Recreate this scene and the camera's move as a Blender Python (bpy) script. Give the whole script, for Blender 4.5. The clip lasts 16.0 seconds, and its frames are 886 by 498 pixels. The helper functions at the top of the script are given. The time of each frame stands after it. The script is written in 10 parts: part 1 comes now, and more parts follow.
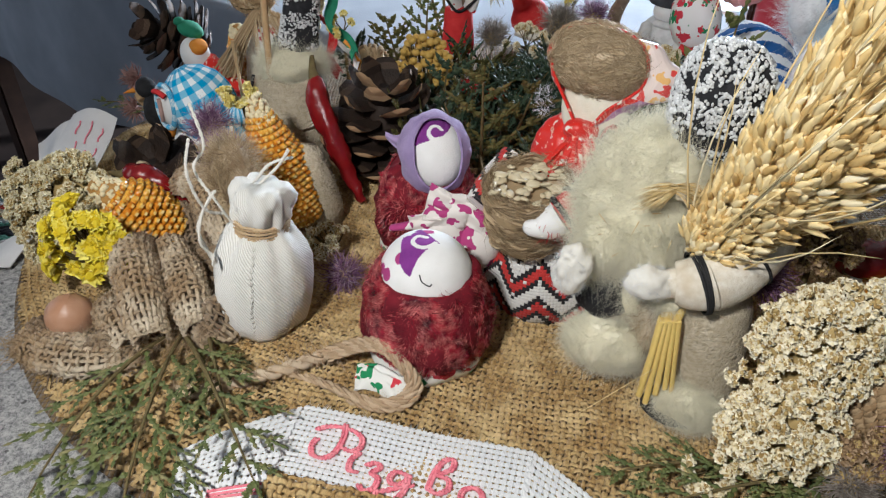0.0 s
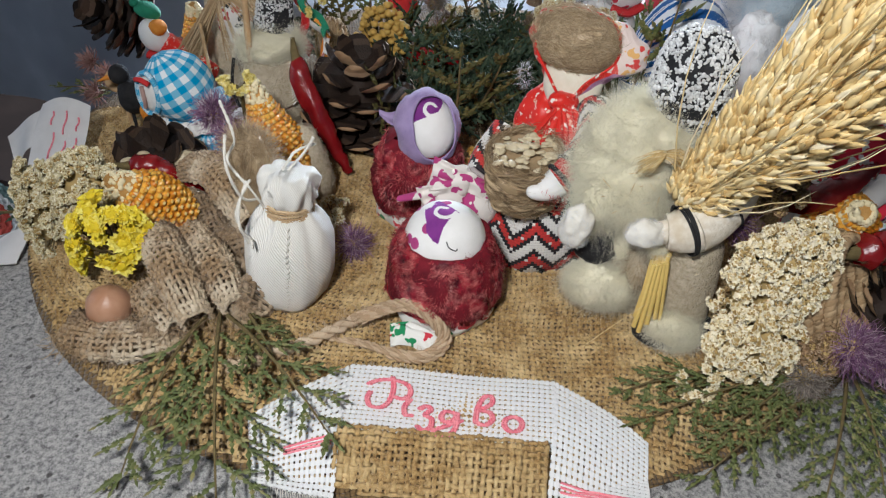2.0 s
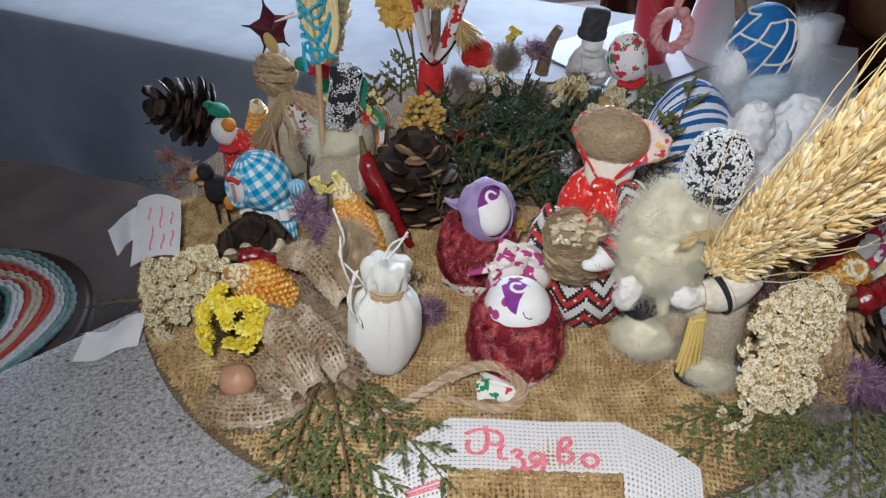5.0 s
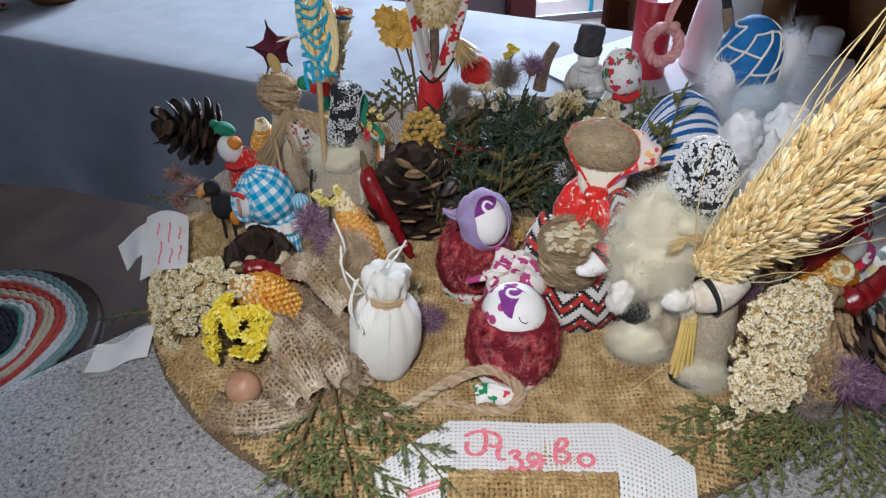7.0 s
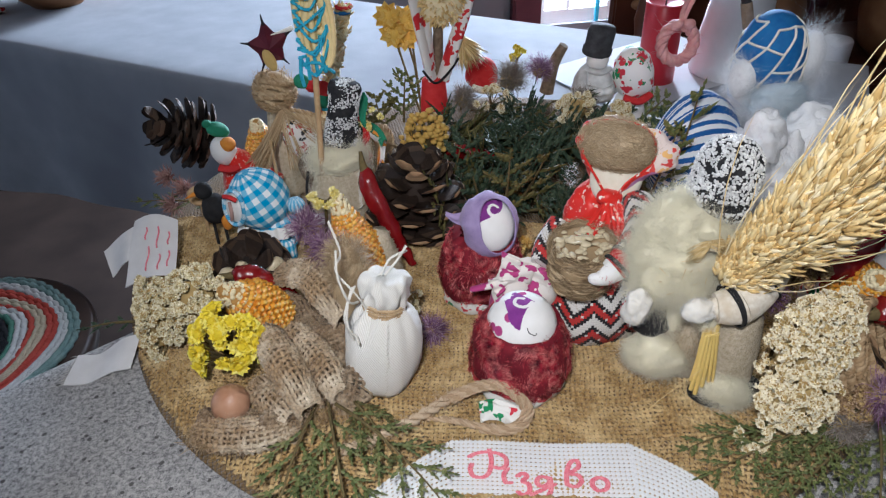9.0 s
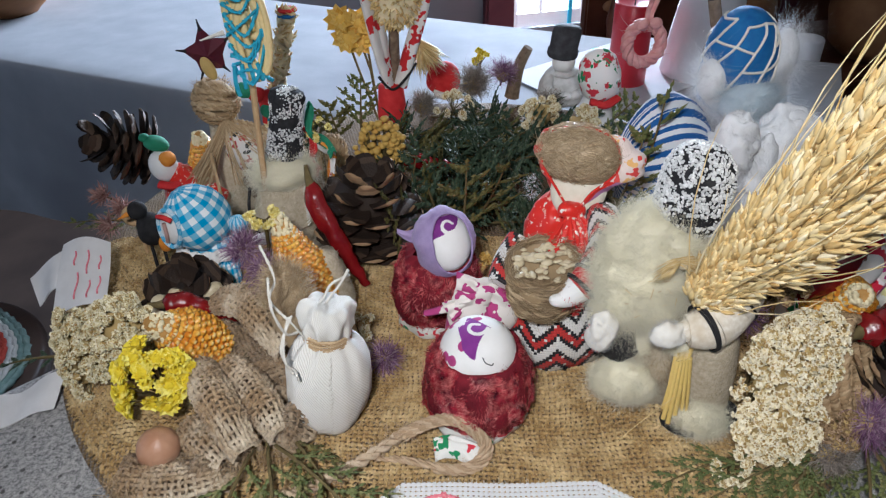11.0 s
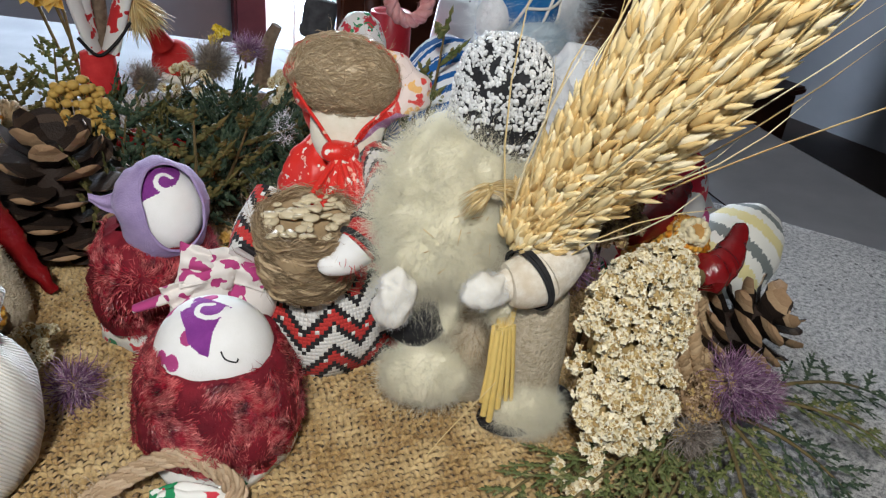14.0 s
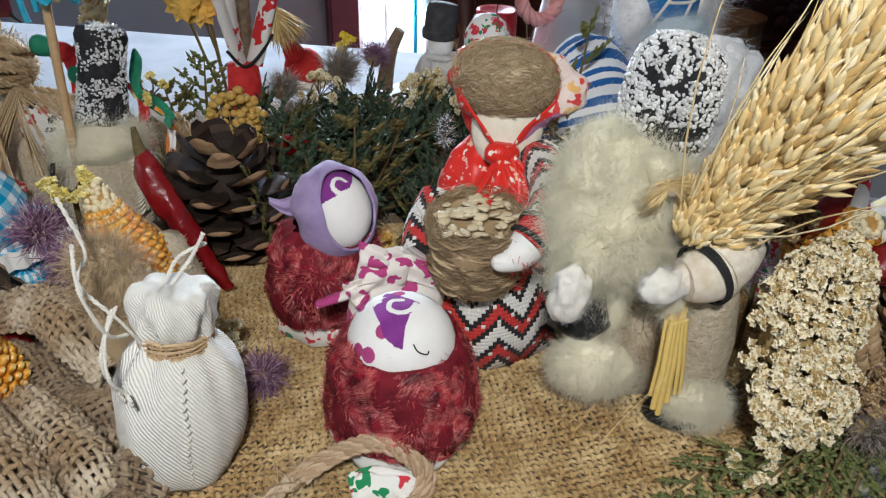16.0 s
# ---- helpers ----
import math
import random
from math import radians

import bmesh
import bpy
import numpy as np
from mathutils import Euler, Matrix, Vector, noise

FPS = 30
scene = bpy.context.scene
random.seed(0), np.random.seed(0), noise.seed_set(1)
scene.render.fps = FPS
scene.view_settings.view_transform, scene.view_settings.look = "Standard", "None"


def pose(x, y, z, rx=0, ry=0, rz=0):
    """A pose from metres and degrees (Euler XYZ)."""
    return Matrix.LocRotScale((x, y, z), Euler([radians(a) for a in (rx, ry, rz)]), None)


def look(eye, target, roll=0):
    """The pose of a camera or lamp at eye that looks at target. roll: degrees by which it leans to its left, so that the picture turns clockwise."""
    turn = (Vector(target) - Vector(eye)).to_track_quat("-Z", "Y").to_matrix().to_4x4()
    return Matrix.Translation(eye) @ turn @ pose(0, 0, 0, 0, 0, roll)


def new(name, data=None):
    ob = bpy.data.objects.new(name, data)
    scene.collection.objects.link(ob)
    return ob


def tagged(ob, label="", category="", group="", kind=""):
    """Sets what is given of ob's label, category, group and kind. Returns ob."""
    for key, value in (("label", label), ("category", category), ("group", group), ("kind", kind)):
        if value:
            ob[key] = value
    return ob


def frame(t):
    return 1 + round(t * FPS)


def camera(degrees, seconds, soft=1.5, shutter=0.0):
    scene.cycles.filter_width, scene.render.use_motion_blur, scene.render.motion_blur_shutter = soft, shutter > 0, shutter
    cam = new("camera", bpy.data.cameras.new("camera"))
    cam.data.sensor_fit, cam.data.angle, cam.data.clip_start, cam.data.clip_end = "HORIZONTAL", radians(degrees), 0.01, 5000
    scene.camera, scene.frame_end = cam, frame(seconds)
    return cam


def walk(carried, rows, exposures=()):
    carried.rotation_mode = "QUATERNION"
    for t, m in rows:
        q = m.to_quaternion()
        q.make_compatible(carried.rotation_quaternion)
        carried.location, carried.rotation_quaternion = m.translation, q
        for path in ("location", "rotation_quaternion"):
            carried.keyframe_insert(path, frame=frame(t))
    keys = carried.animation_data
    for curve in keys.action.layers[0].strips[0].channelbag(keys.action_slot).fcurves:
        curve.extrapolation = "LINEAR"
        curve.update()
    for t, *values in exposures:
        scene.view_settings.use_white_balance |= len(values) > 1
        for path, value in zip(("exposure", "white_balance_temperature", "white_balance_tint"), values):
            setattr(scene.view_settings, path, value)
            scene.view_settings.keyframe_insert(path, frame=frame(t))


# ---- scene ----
# ---- camera ----
cam = camera(62.76, 16.0, 1.25)
PATH = [
    (0, (0.0611, 0.0405, 0.2198), (0.0664, 0.8586, -0.3553), 0.52),
    (0.5, (0.0590, 0.0296, 0.2165), (0.1005, 0.8219, -0.3921), 0.95),
    (1, (0.0589, 0.0070, 0.2413), (0.1020, 0.7841, -0.3865), 0.78),
    (1.5, (0.0358, 0.0045, 0.2596), (0.1013, 0.7798, -0.3686), 1.02),
    (2, (0.0071, 0.0193, 0.2513), (0.1494, 0.7779, -0.3845), 2.07),
    (2.5, (-0.0044, 0.0110, 0.2545), (0.1526, 0.7654, -0.3829), 2.65),
    (3, (-0.0351, 0.0096, 0.2587), (0.1260, 0.7618, -0.3802), 3.19),
    (3.5, (-0.0348, 0.0022, 0.2854), (0.1357, 0.7567, -0.3484), 3.06),
    (4, (-0.0403, -0.0038, 0.3062), (0.1371, 0.7596, -0.3149), 1.87),
    (4.2, (-0.0449, -0.0036, 0.3082), (0.1325, 0.7623, -0.3097), 1.44),
    (6.5, (-0.0521, -0.0222, 0.3158), (0.1169, 0.7682, -0.2730), -1.10),
    (7, (-0.0474, -0.0234, 0.3154), (0.1198, 0.7699, -0.2701), -1.22),
    (7.5, (-0.0463, -0.0246, 0.3172), (0.1185, 0.7706, -0.2663), -1.37),
    (8, (-0.0478, -0.0251, 0.3246), (0.1181, 0.7745, -0.2526), -1.29),
    (8.5, (-0.0485, -0.0168, 0.3168), (0.1156, 0.7841, -0.2591), -1.32),
    (9, (-0.0427, -0.0028, 0.2973), (0.1217, 0.7994, -0.2766), -1.16),
    (9.2, (-0.0372, 0.0046, 0.2935), (0.1293, 0.8056, -0.2815), -1.16),
    (11.3, (-0.0197, 0.0274, 0.2802), (0.1728, 0.8273, -0.2883), -1.35),
    (11.5, (-0.0220, 0.0302, 0.2740), (0.1721, 0.8296, -0.2946), -1.25),
    (12, (-0.0281, 0.0447, 0.2456), (0.2037, 0.8370, -0.3187), 0.13),
    (12.5, (-0.0149, 0.0673, 0.2144), (0.3270, 0.8258, -0.3404), 4.35),
    (13, (0.0010, 0.0863, 0.2000), (0.4210, 0.8083, -0.3499), 6.16),
    (13.5, (0.0070, 0.0882, 0.2027), (0.4615, 0.8042, -0.3271), 6.00),
    (14, (0.0089, 0.0834, 0.1924), (0.5019, 0.8022, -0.2978), 5.91),
    (14.5, (-0.0004, 0.1032, 0.1863), (0.5078, 0.8210, -0.2896), 5.70),
    (15, (-0.0055, 0.1000, 0.1887), (0.4983, 0.8222, -0.2851), 4.95),
    (15.5, (-0.0162, 0.0983, 0.1901), (0.4175, 0.8610, -0.2897), 2.45),
    (16, (-0.0216, 0.0913, 0.1958), (0.3673, 0.8639, -0.3061), 1.40),
]
EXPOSURES = [(0.0, -0.05, 5950, 10), (4.2, -0.14, 5760, 12), (9.2, -0.12, 5720, 13), (12.5, -0.08, 5820, 11), (14.5, -0.03, 6000, 10), (16.0, -0.13, 5950, 10)]
walk(cam, [(t, look(eye, target, roll)) for t, eye, target, roll in PATH], EXPOSURES)
# world and lights
WORLD = bpy.data.worlds.new("room_air")
scene.world = WORLD
WORLD.use_nodes = True
wnt = WORLD.node_tree
sky = wnt.nodes.new("ShaderNodeTexSky")
sky.sky_type, sky.sun_disc = "NISHITA", False
sky.sun_elevation, sky.sun_rotation = radians(35), radians(20)
wnt.links.new(sky.outputs[0], wnt.nodes["Background"].inputs[0])
wnt.nodes["Background"].inputs[1].default_value = 0.12


def area(name, eye, target, sx, sy, watts, colour):
    d = bpy.data.lights.new(name, "AREA")
    d.shape, d.size, d.size_y, d.energy, d.color = "RECTANGLE", sx, sy, watts, colour
    ob = new(name, d)
    ob.matrix_world = look(eye, target)
    return ob


# unseen lamp added close above the board's near edge for a phone light; daylight through the glazed door
lamp = bpy.data.lights.new("added_phone_light", "SPOT")
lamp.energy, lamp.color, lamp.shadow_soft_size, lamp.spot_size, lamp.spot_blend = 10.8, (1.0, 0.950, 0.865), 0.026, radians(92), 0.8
new("added_phone_light", lamp).matrix_world = look((-0.09, -0.04, 0.42), (0.11, 0.225, 0.02))
area("window_daylight", (1.23, 3.02, 0.30), (0.3, 0.9, -0.15), 0.36, 1.7, 300.0, (0.80, 0.90, 1.0))
# side fill with no known source, added to brighten the hanging tablecloth
area("side_fill_light", (-2.35, 1.3, 0.75), (0.0, 0.6, -0.1), 1.1, 1.3, 6.0, (0.80, 0.90, 1.0))

# ---- mesh gathering ----
TAU = 2 * math.pi
V3 = Vector


def vec(p):
    return Vector(p)


class Geo:
    """Vertices, faces, material slots and (u, v) of one mesh in world metres."""

    def __init__(self):
        self.v, self.f, self.m, self.uv = [], [], [], []

    def add(self, verts, faces, mi=0, uvs=None):
        n = len(self.v)
        self.v += [tuple(p) for p in verts]
        self.uv += list(uvs) if uvs is not None else [(p[0], p[1]) for p in verts]
        self.f += [tuple(i + n for i in f) for f in faces]
        self.m += [mi] * len(faces)
        return self

    def grid(self, rows, mi=0, uvs=None, wrap=False, flip=False):
        """rows: equal lists of points."""
        nu, nv = len(rows), len(rows[0])
        faces = []
        for i in range(nu - 1):
            for j in range(nv - 1):
                q = (i * nv + j, i * nv + j + 1, (i + 1) * nv + j + 1, (i + 1) * nv + j)
                faces.append(q[::-1] if flip else q)
        verts = [p for r in rows for p in r]
        if uvs is None:
            uvs = [(i / max(1, nu - 1), j / max(1, nv - 1)) for i in range(nu) for j in range(nv)]
        return self.add(verts, faces, mi, uvs)

    def lathe(self, prof, m=None, seg=32, mi=0, wob=None, sx=1.0, sy=1.0):
        """prof: (radius, height) from bottom to top; wob(angle, height) adds to the radius."""
        m = m or Matrix()
        rows, uvs, run = [], [], 0.0
        for k, (r, z) in enumerate(prof):
            if k:
                run += math.hypot(r - prof[k - 1][0], z - prof[k - 1][1])
            row = []
            for s in range(seg + 1):
                a = TAU * s / seg + math.pi / 2
                rr = r + (wob(a, z) if wob and r > 1e-6 else 0.0)
                row.append(m @ V3((rr * math.cos(a) * sx, rr * math.sin(a) * sy, z)))
                uvs.append((s / seg, run))
            rows.append(row)
        return self.grid(rows, mi, uvs)

    def tube(self, pts, rad, seg=8, mi=0, cap=True, flat=1.0, up=(0.0, 0.0, 1.0)):
        pts = [vec(p) for p in pts]
        n = len(pts)
        rads = [rad(i / max(1, n - 1)) for i in range(n)] if callable(rad) else ([rad] * n if isinstance(rad, (int, float)) else rad)
        rows, uvs, run = [], [], 0.0
        side = None
        for i, p in enumerate(pts):
            d = (pts[min(i + 1, n - 1)] - pts[max(i - 1, 0)])
            d = d.normalized() if d.length > 1e-9 else V3((0, 0, 1))
            if side is None:
                side = d.cross(vec(up))
                if side.length < 1e-3:
                    side = d.cross(V3((1, 0, 0)))
            side = (side - d * side.dot(d)).normalized()
            other = d.cross(side)
            if i:
                run += (p - pts[i - 1]).length
            rows.append([p + (side * math.cos(TAU * s / seg) + other * math.sin(TAU * s / seg) * flat) * rads[i] for s in range(seg + 1)])
            uvs += [(s / seg, run) for s in range(seg + 1)]
        self.grid(rows, mi, uvs, flip=True)
        if cap:
            for row, turn in ((rows[0], 1), (rows[-1], -1)):
                self.add(row[:-1], [tuple(range(seg))[::turn]], mi)
        return self

    def blob(self, c, r, rot=None, mi=0, nu=20, nv=12, rough=0.0, freq=60.0, top=1.0):
        """An ellipsoid with uneven surface."""
        c, rot = vec(c), rot or Matrix()
        r = (r, r, r) if isinstance(r, (int, float)) else r
        rows, uvs = [], []
        for j in range(nv + 1):
            th = math.pi * j / nv
            row = []
            for i in range(nu + 1):
                a = TAU * (i % nu) / nu + math.pi / 2
                d = V3((math.sin(th) * math.cos(a), math.sin(th) * math.sin(a), -math.cos(th)))
                p = V3((d.x * r[0], d.y * r[1], d.z * r[2] * (top if d.z > 0 else 1.0)))
                if rough:
                    p *= 1 + rough * noise.noise((p + c) * freq)
                row.append(c + rot.to_3x3() @ p)
                uvs.append((i / nu, j / nv))
            rows.append(row)
        return self.grid(rows, mi, uvs)

    def sheet(self, fn, nu, nv, mi=0, thick=0.0006):
        """A cloth: fn(u, v) gives its middle; it gets a front, a back and closed edges."""
        mid = [[vec(fn(i / nu, j / nv)) for j in range(nv + 1)] for i in range(nu + 1)]
        front, back = [], []
        for i in range(nu + 1):
            fr, br = [], []
            for j in range(nv + 1):
                du = mid[min(i + 1, nu)][j] - mid[max(i - 1, 0)][j]
                dv = mid[i][min(j + 1, nv)] - mid[i][max(j - 1, 0)]
                nn = du.cross(dv)
                nn = nn.normalized() if nn.length > 1e-12 else V3((0, 0, 1))
                fr.append(mid[i][j] + nn * thick * 0.5)
                br.append(mid[i][j] - nn * thick * 0.5)
            front.append(fr), back.append(br)
        lu = sum((mid[i + 1][nv // 2] - mid[i][nv // 2]).length for i in range(nu))
        lv = sum((mid[nu // 2][j + 1] - mid[nu // 2][j]).length for j in range(nv))
        uvs = [(lu * i / nu, lv * j / nv) for i in range(nu + 1) for j in range(nv + 1)]
        self.grid(front, mi, uvs, flip=True)
        self.grid(back, mi, uvs)
        rim = [(i, 0) for i in range(nu)] + [(nu, j) for j in range(nv)] + [(i, nv) for i in range(nu, 0, -1)] + [(0, j) for j in range(nv, 0, -1)]
        k = len(rim)
        verts = [front[i][j] for i, j in rim] + [back[i][j] for i, j in rim]
        self.add(verts, [(a, (a + 1) % k, k + (a + 1) % k, k + a) for a in range(k)], mi, [(lu * i / nu, lv * j / nv) for i, j in rim] * 2)
        return self

    def box(self, lo, hi, m=None, mi=0, bevel=0.0):
        m = m or Matrix()
        bm = bmesh.new()
        bmesh.ops.create_cube(bm, size=1.0)
        for w in bm.verts:
            w.co = V3([lo[k] + (w.co[k] + 0.5) * (hi[k] - lo[k]) for k in range(3)])
        if bevel:
            bmesh.ops.bevel(bm, geom=list(bm.edges), offset=bevel, segments=2, affect="EDGES")
        bm.verts.index_update()
        self.add([m @ w.co for w in bm.verts], [[w.index for w in f.verts] for f in bm.faces], mi)
        bm.free()
        return self

    def hair(self, root, tip, w, mi=0, bend=None, seg=2):
        """One fibre: a three-sided tapering strand."""
        root, tip = vec(root), vec(tip)
        d = tip - root
        s = d.cross(V3((0.31, 0.52, 0.79)))
        s = s.normalized() if s.length > 1e-9 else V3((1, 0, 0))
        o = d.cross(s).normalized() if d.length > 1e-9 else V3((0, 1, 0))
        bend = bend or V3((0, 0, 0))
        verts, faces = [], []
        for k in range(seg):
            t = k / seg
            p = root + d * t + bend * (4 * t * (1 - t))
            r = w * (1 - 0.6 * t)
            verts += [p + s * r, p - s * r * 0.5 + o * r * 0.87, p - s * r * 0.5 - o * r * 0.87]
        verts.append(tip)
        for k in range(seg - 1):
            for a in range(3):
                b = (a + 1) % 3
                faces.append((3 * k + a, 3 * k + b, 3 * k + 3 + b, 3 * k + 3 + a))
        e = 3 * (seg - 1)
        faces += [(e, e + 1, 3 * seg), (e + 1, e + 2, 3 * seg), (e + 2, e, 3 * seg)]
        return self.add(verts, faces, mi, [(0.0, 0.0)] * len(verts))


def mesh_of(name, g, mats, base, smooth=True):
    me = bpy.data.meshes.new(name)
    b = vec(base)
    me.from_pydata([tuple(vec(p) - b) for p in g.v], [], g.f)
    for mt in mats:
        me.materials.append(mt)
    me.polygons.foreach_set("material_index", g.m)
    me.polygons.foreach_set("use_smooth", [smooth] * len(g.f))
    layer = me.uv_layers.new(name="uv")
    loops = np.zeros(len(me.loops), dtype=np.int32)
    me.loops.foreach_get("vertex_index", loops)
    layer.data.foreach_set("uv", np.array(g.uv, dtype=np.float32)[loops].ravel())
    me.update()
    return me


def mats_list(m):
    return list(m) if isinstance(m, (list, tuple)) else [m]


def solid(name, g, mats, label, category, base=None, group="", kind="", smooth=True):
    """A thing of one mesh. base: its foot."""
    if base is None:
        a = np.array(g.v)
        base = (float(a[:, 0].mean()), float(a[:, 1].mean()), float(a[:, 2].min()))
    ob = new(name, mesh_of(name, g, mats_list(mats), base, smooth))
    ob.location = base
    return tagged(ob, label, category, group, kind)


def thing(name, base, label, category, group="", kind=""):
    ob = new(name)
    ob.location = base
    ob.empty_display_size = 0.01
    return tagged(ob, label, category, group, kind)


def part(name, g, mats, parent, label="", smooth=True, kind=""):
    """A mesh under a thing or under a part; all are gathered in world metres."""
    base, up = V3(parent.location), parent.parent
    while up:
        base += V3(up.location)
        up = up.parent
    ob = new(name, mesh_of(name, g, mats_list(mats), base, smooth))
    ob.parent = parent
    return tagged(ob, label, kind=kind)


def turn(deg, axis="Z"):
    return Matrix.Rotation(radians(deg), 4, axis)


def lean(base, x=0.0, y=0.0, z=0.0):
    """Stands something at base, tipped about x and y and turned about z, in degrees."""
    return Matrix.Translation(base) @ turn(x, "X") @ turn(y, "Y") @ turn(z, "Z")


def spline(pts, n):
    """n + 1 points on a smooth curve through pts."""
    pts = [vec(p) for p in pts]
    out, k = [], len(pts) - 1
    for i in range(n + 1):
        s = i / n * k
        j = min(int(s), k - 1)
        t = s - j
        p0, p1, p2, p3 = pts[max(j - 1, 0)], pts[j], pts[j + 1], pts[min(j + 2, k)]
        out.append(0.5 * (2 * p1 + (p2 - p0) * t + (2 * p0 - 5 * p1 + 4 * p2 - p3) * t * t + (3 * p1 - p0 - 3 * p2 + p3) * t ** 3))
    return out


R = random.Random(7)


def rand_dir(rng=R):
    z, a = rng.uniform(-1, 1), rng.uniform(0, TAU)
    s = math.sqrt(1 - z * z)
    return V3((s * math.cos(a), s * math.sin(a), z))


def twine(g, pts, rad, mi=0, strands=3, pitch=0.006, n=60, seg=6, fuzz=0, fmi=None):
    """A twisted cord of strands along pts."""
    line = spline(pts, n)
    side = None
    frames = []
    run = 0.0
    for i, p in enumerate(line):
        d = (line[min(i + 1, n)] - line[max(i - 1, 0)]).normalized()
        if side is None:
            side = d.cross(V3((0.1, 0.2, 1)))
        side = (side - d * side.dot(d)).normalized()
        if i:
            run += (p - line[i - 1]).length
        frames.append((p, side.copy(), d.cross(side), run))
    for s in range(strands):
        path = []
        for p, a, b, run in frames:
            t = TAU * (run / pitch + s / strands)
            path.append(p + (a * math.cos(t) + b * math.sin(t)) * rad * 0.55)
        g.tube(path, rad * 0.62, seg, mi)
    for _ in range(fuzz):
        p, a, b, run = R.choice(frames)
        d = (a * R.uniform(-1, 1) + b * R.uniform(-1, 1)).normalized()
        q = p + d * rad
        g.hair(q, q + (d + rand_dir() * 0.9) * R.uniform(0.6, 2.2) * rad, rad * 0.05, mi if fmi is None else fmi, rand_dir() * rad * 0.3)
    return g


def fur(g, surf, count, length, width, mi=0, lay=(0, 0, -1), laid=0.4, mess=0.5, rng=R, swirl=0.0, freq=60.0, lift=1.0):
    """Fibres on a surface; surf(rng) gives a point and its normal. swirl: how far they lie down in locks."""
    lay = vec(lay)
    for _ in range(count):
        p, nn = surf(rng)
        d = nn * lift + lay * laid + rand_dir(rng) * mess
        if swirl:
            f = noise.noise_vector(p * freq) * swirl * 2
            d += f - nn * f.dot(nn)
        d.normalize()
        ln = length * rng.uniform(0.5, 1.3)
        g.hair(p - nn * width, p + d * ln, width * rng.uniform(0.7, 1.3), mi, rand_dir(rng) * ln * 0.18)
    return g


def on_blob(c, r, rot=None, keep=None):
    c, rot = vec(c), (rot or Matrix()).to_3x3()
    r = (r, r, r) if isinstance(r, (int, float)) else r

    def surf(rng):
        while True:
            d = rand_dir(rng)
            p = V3((d.x * r[0], d.y * r[1], d.z * r[2]))
            nn = V3((d.x / r[0], d.y / r[1], d.z / r[2])).normalized()
            w = c + rot @ p
            if keep is None or keep(w):
                return w, rot @ nn
    return surf


def on_lathe(prof, m, keep=None):
    spans = [(prof[i], prof[i + 1]) for i in range(len(prof) - 1)]
    weights = [max(1e-9, (a[0] + b[0]) * math.hypot(a[0] - b[0], a[1] - b[1])) for a, b in spans]

    def surf(rng):
        while True:
            (r0, z0), (r1, z1) = rng.choices(spans, weights)[0]
            t, a = rng.random(), rng.uniform(0, TAU)
            r, z = r0 + (r1 - r0) * t, z0 + (z1 - z0) * t
            nn = V3((math.cos(a) * (z1 - z0), math.sin(a) * (z1 - z0), -(r1 - r0)))
            w = m @ V3((r * math.cos(a), r * math.sin(a), z))
            if nn.length > 1e-9 and (keep is None or keep(w)):
                return w, (m.to_3x3() @ nn).normalized()
    return surf


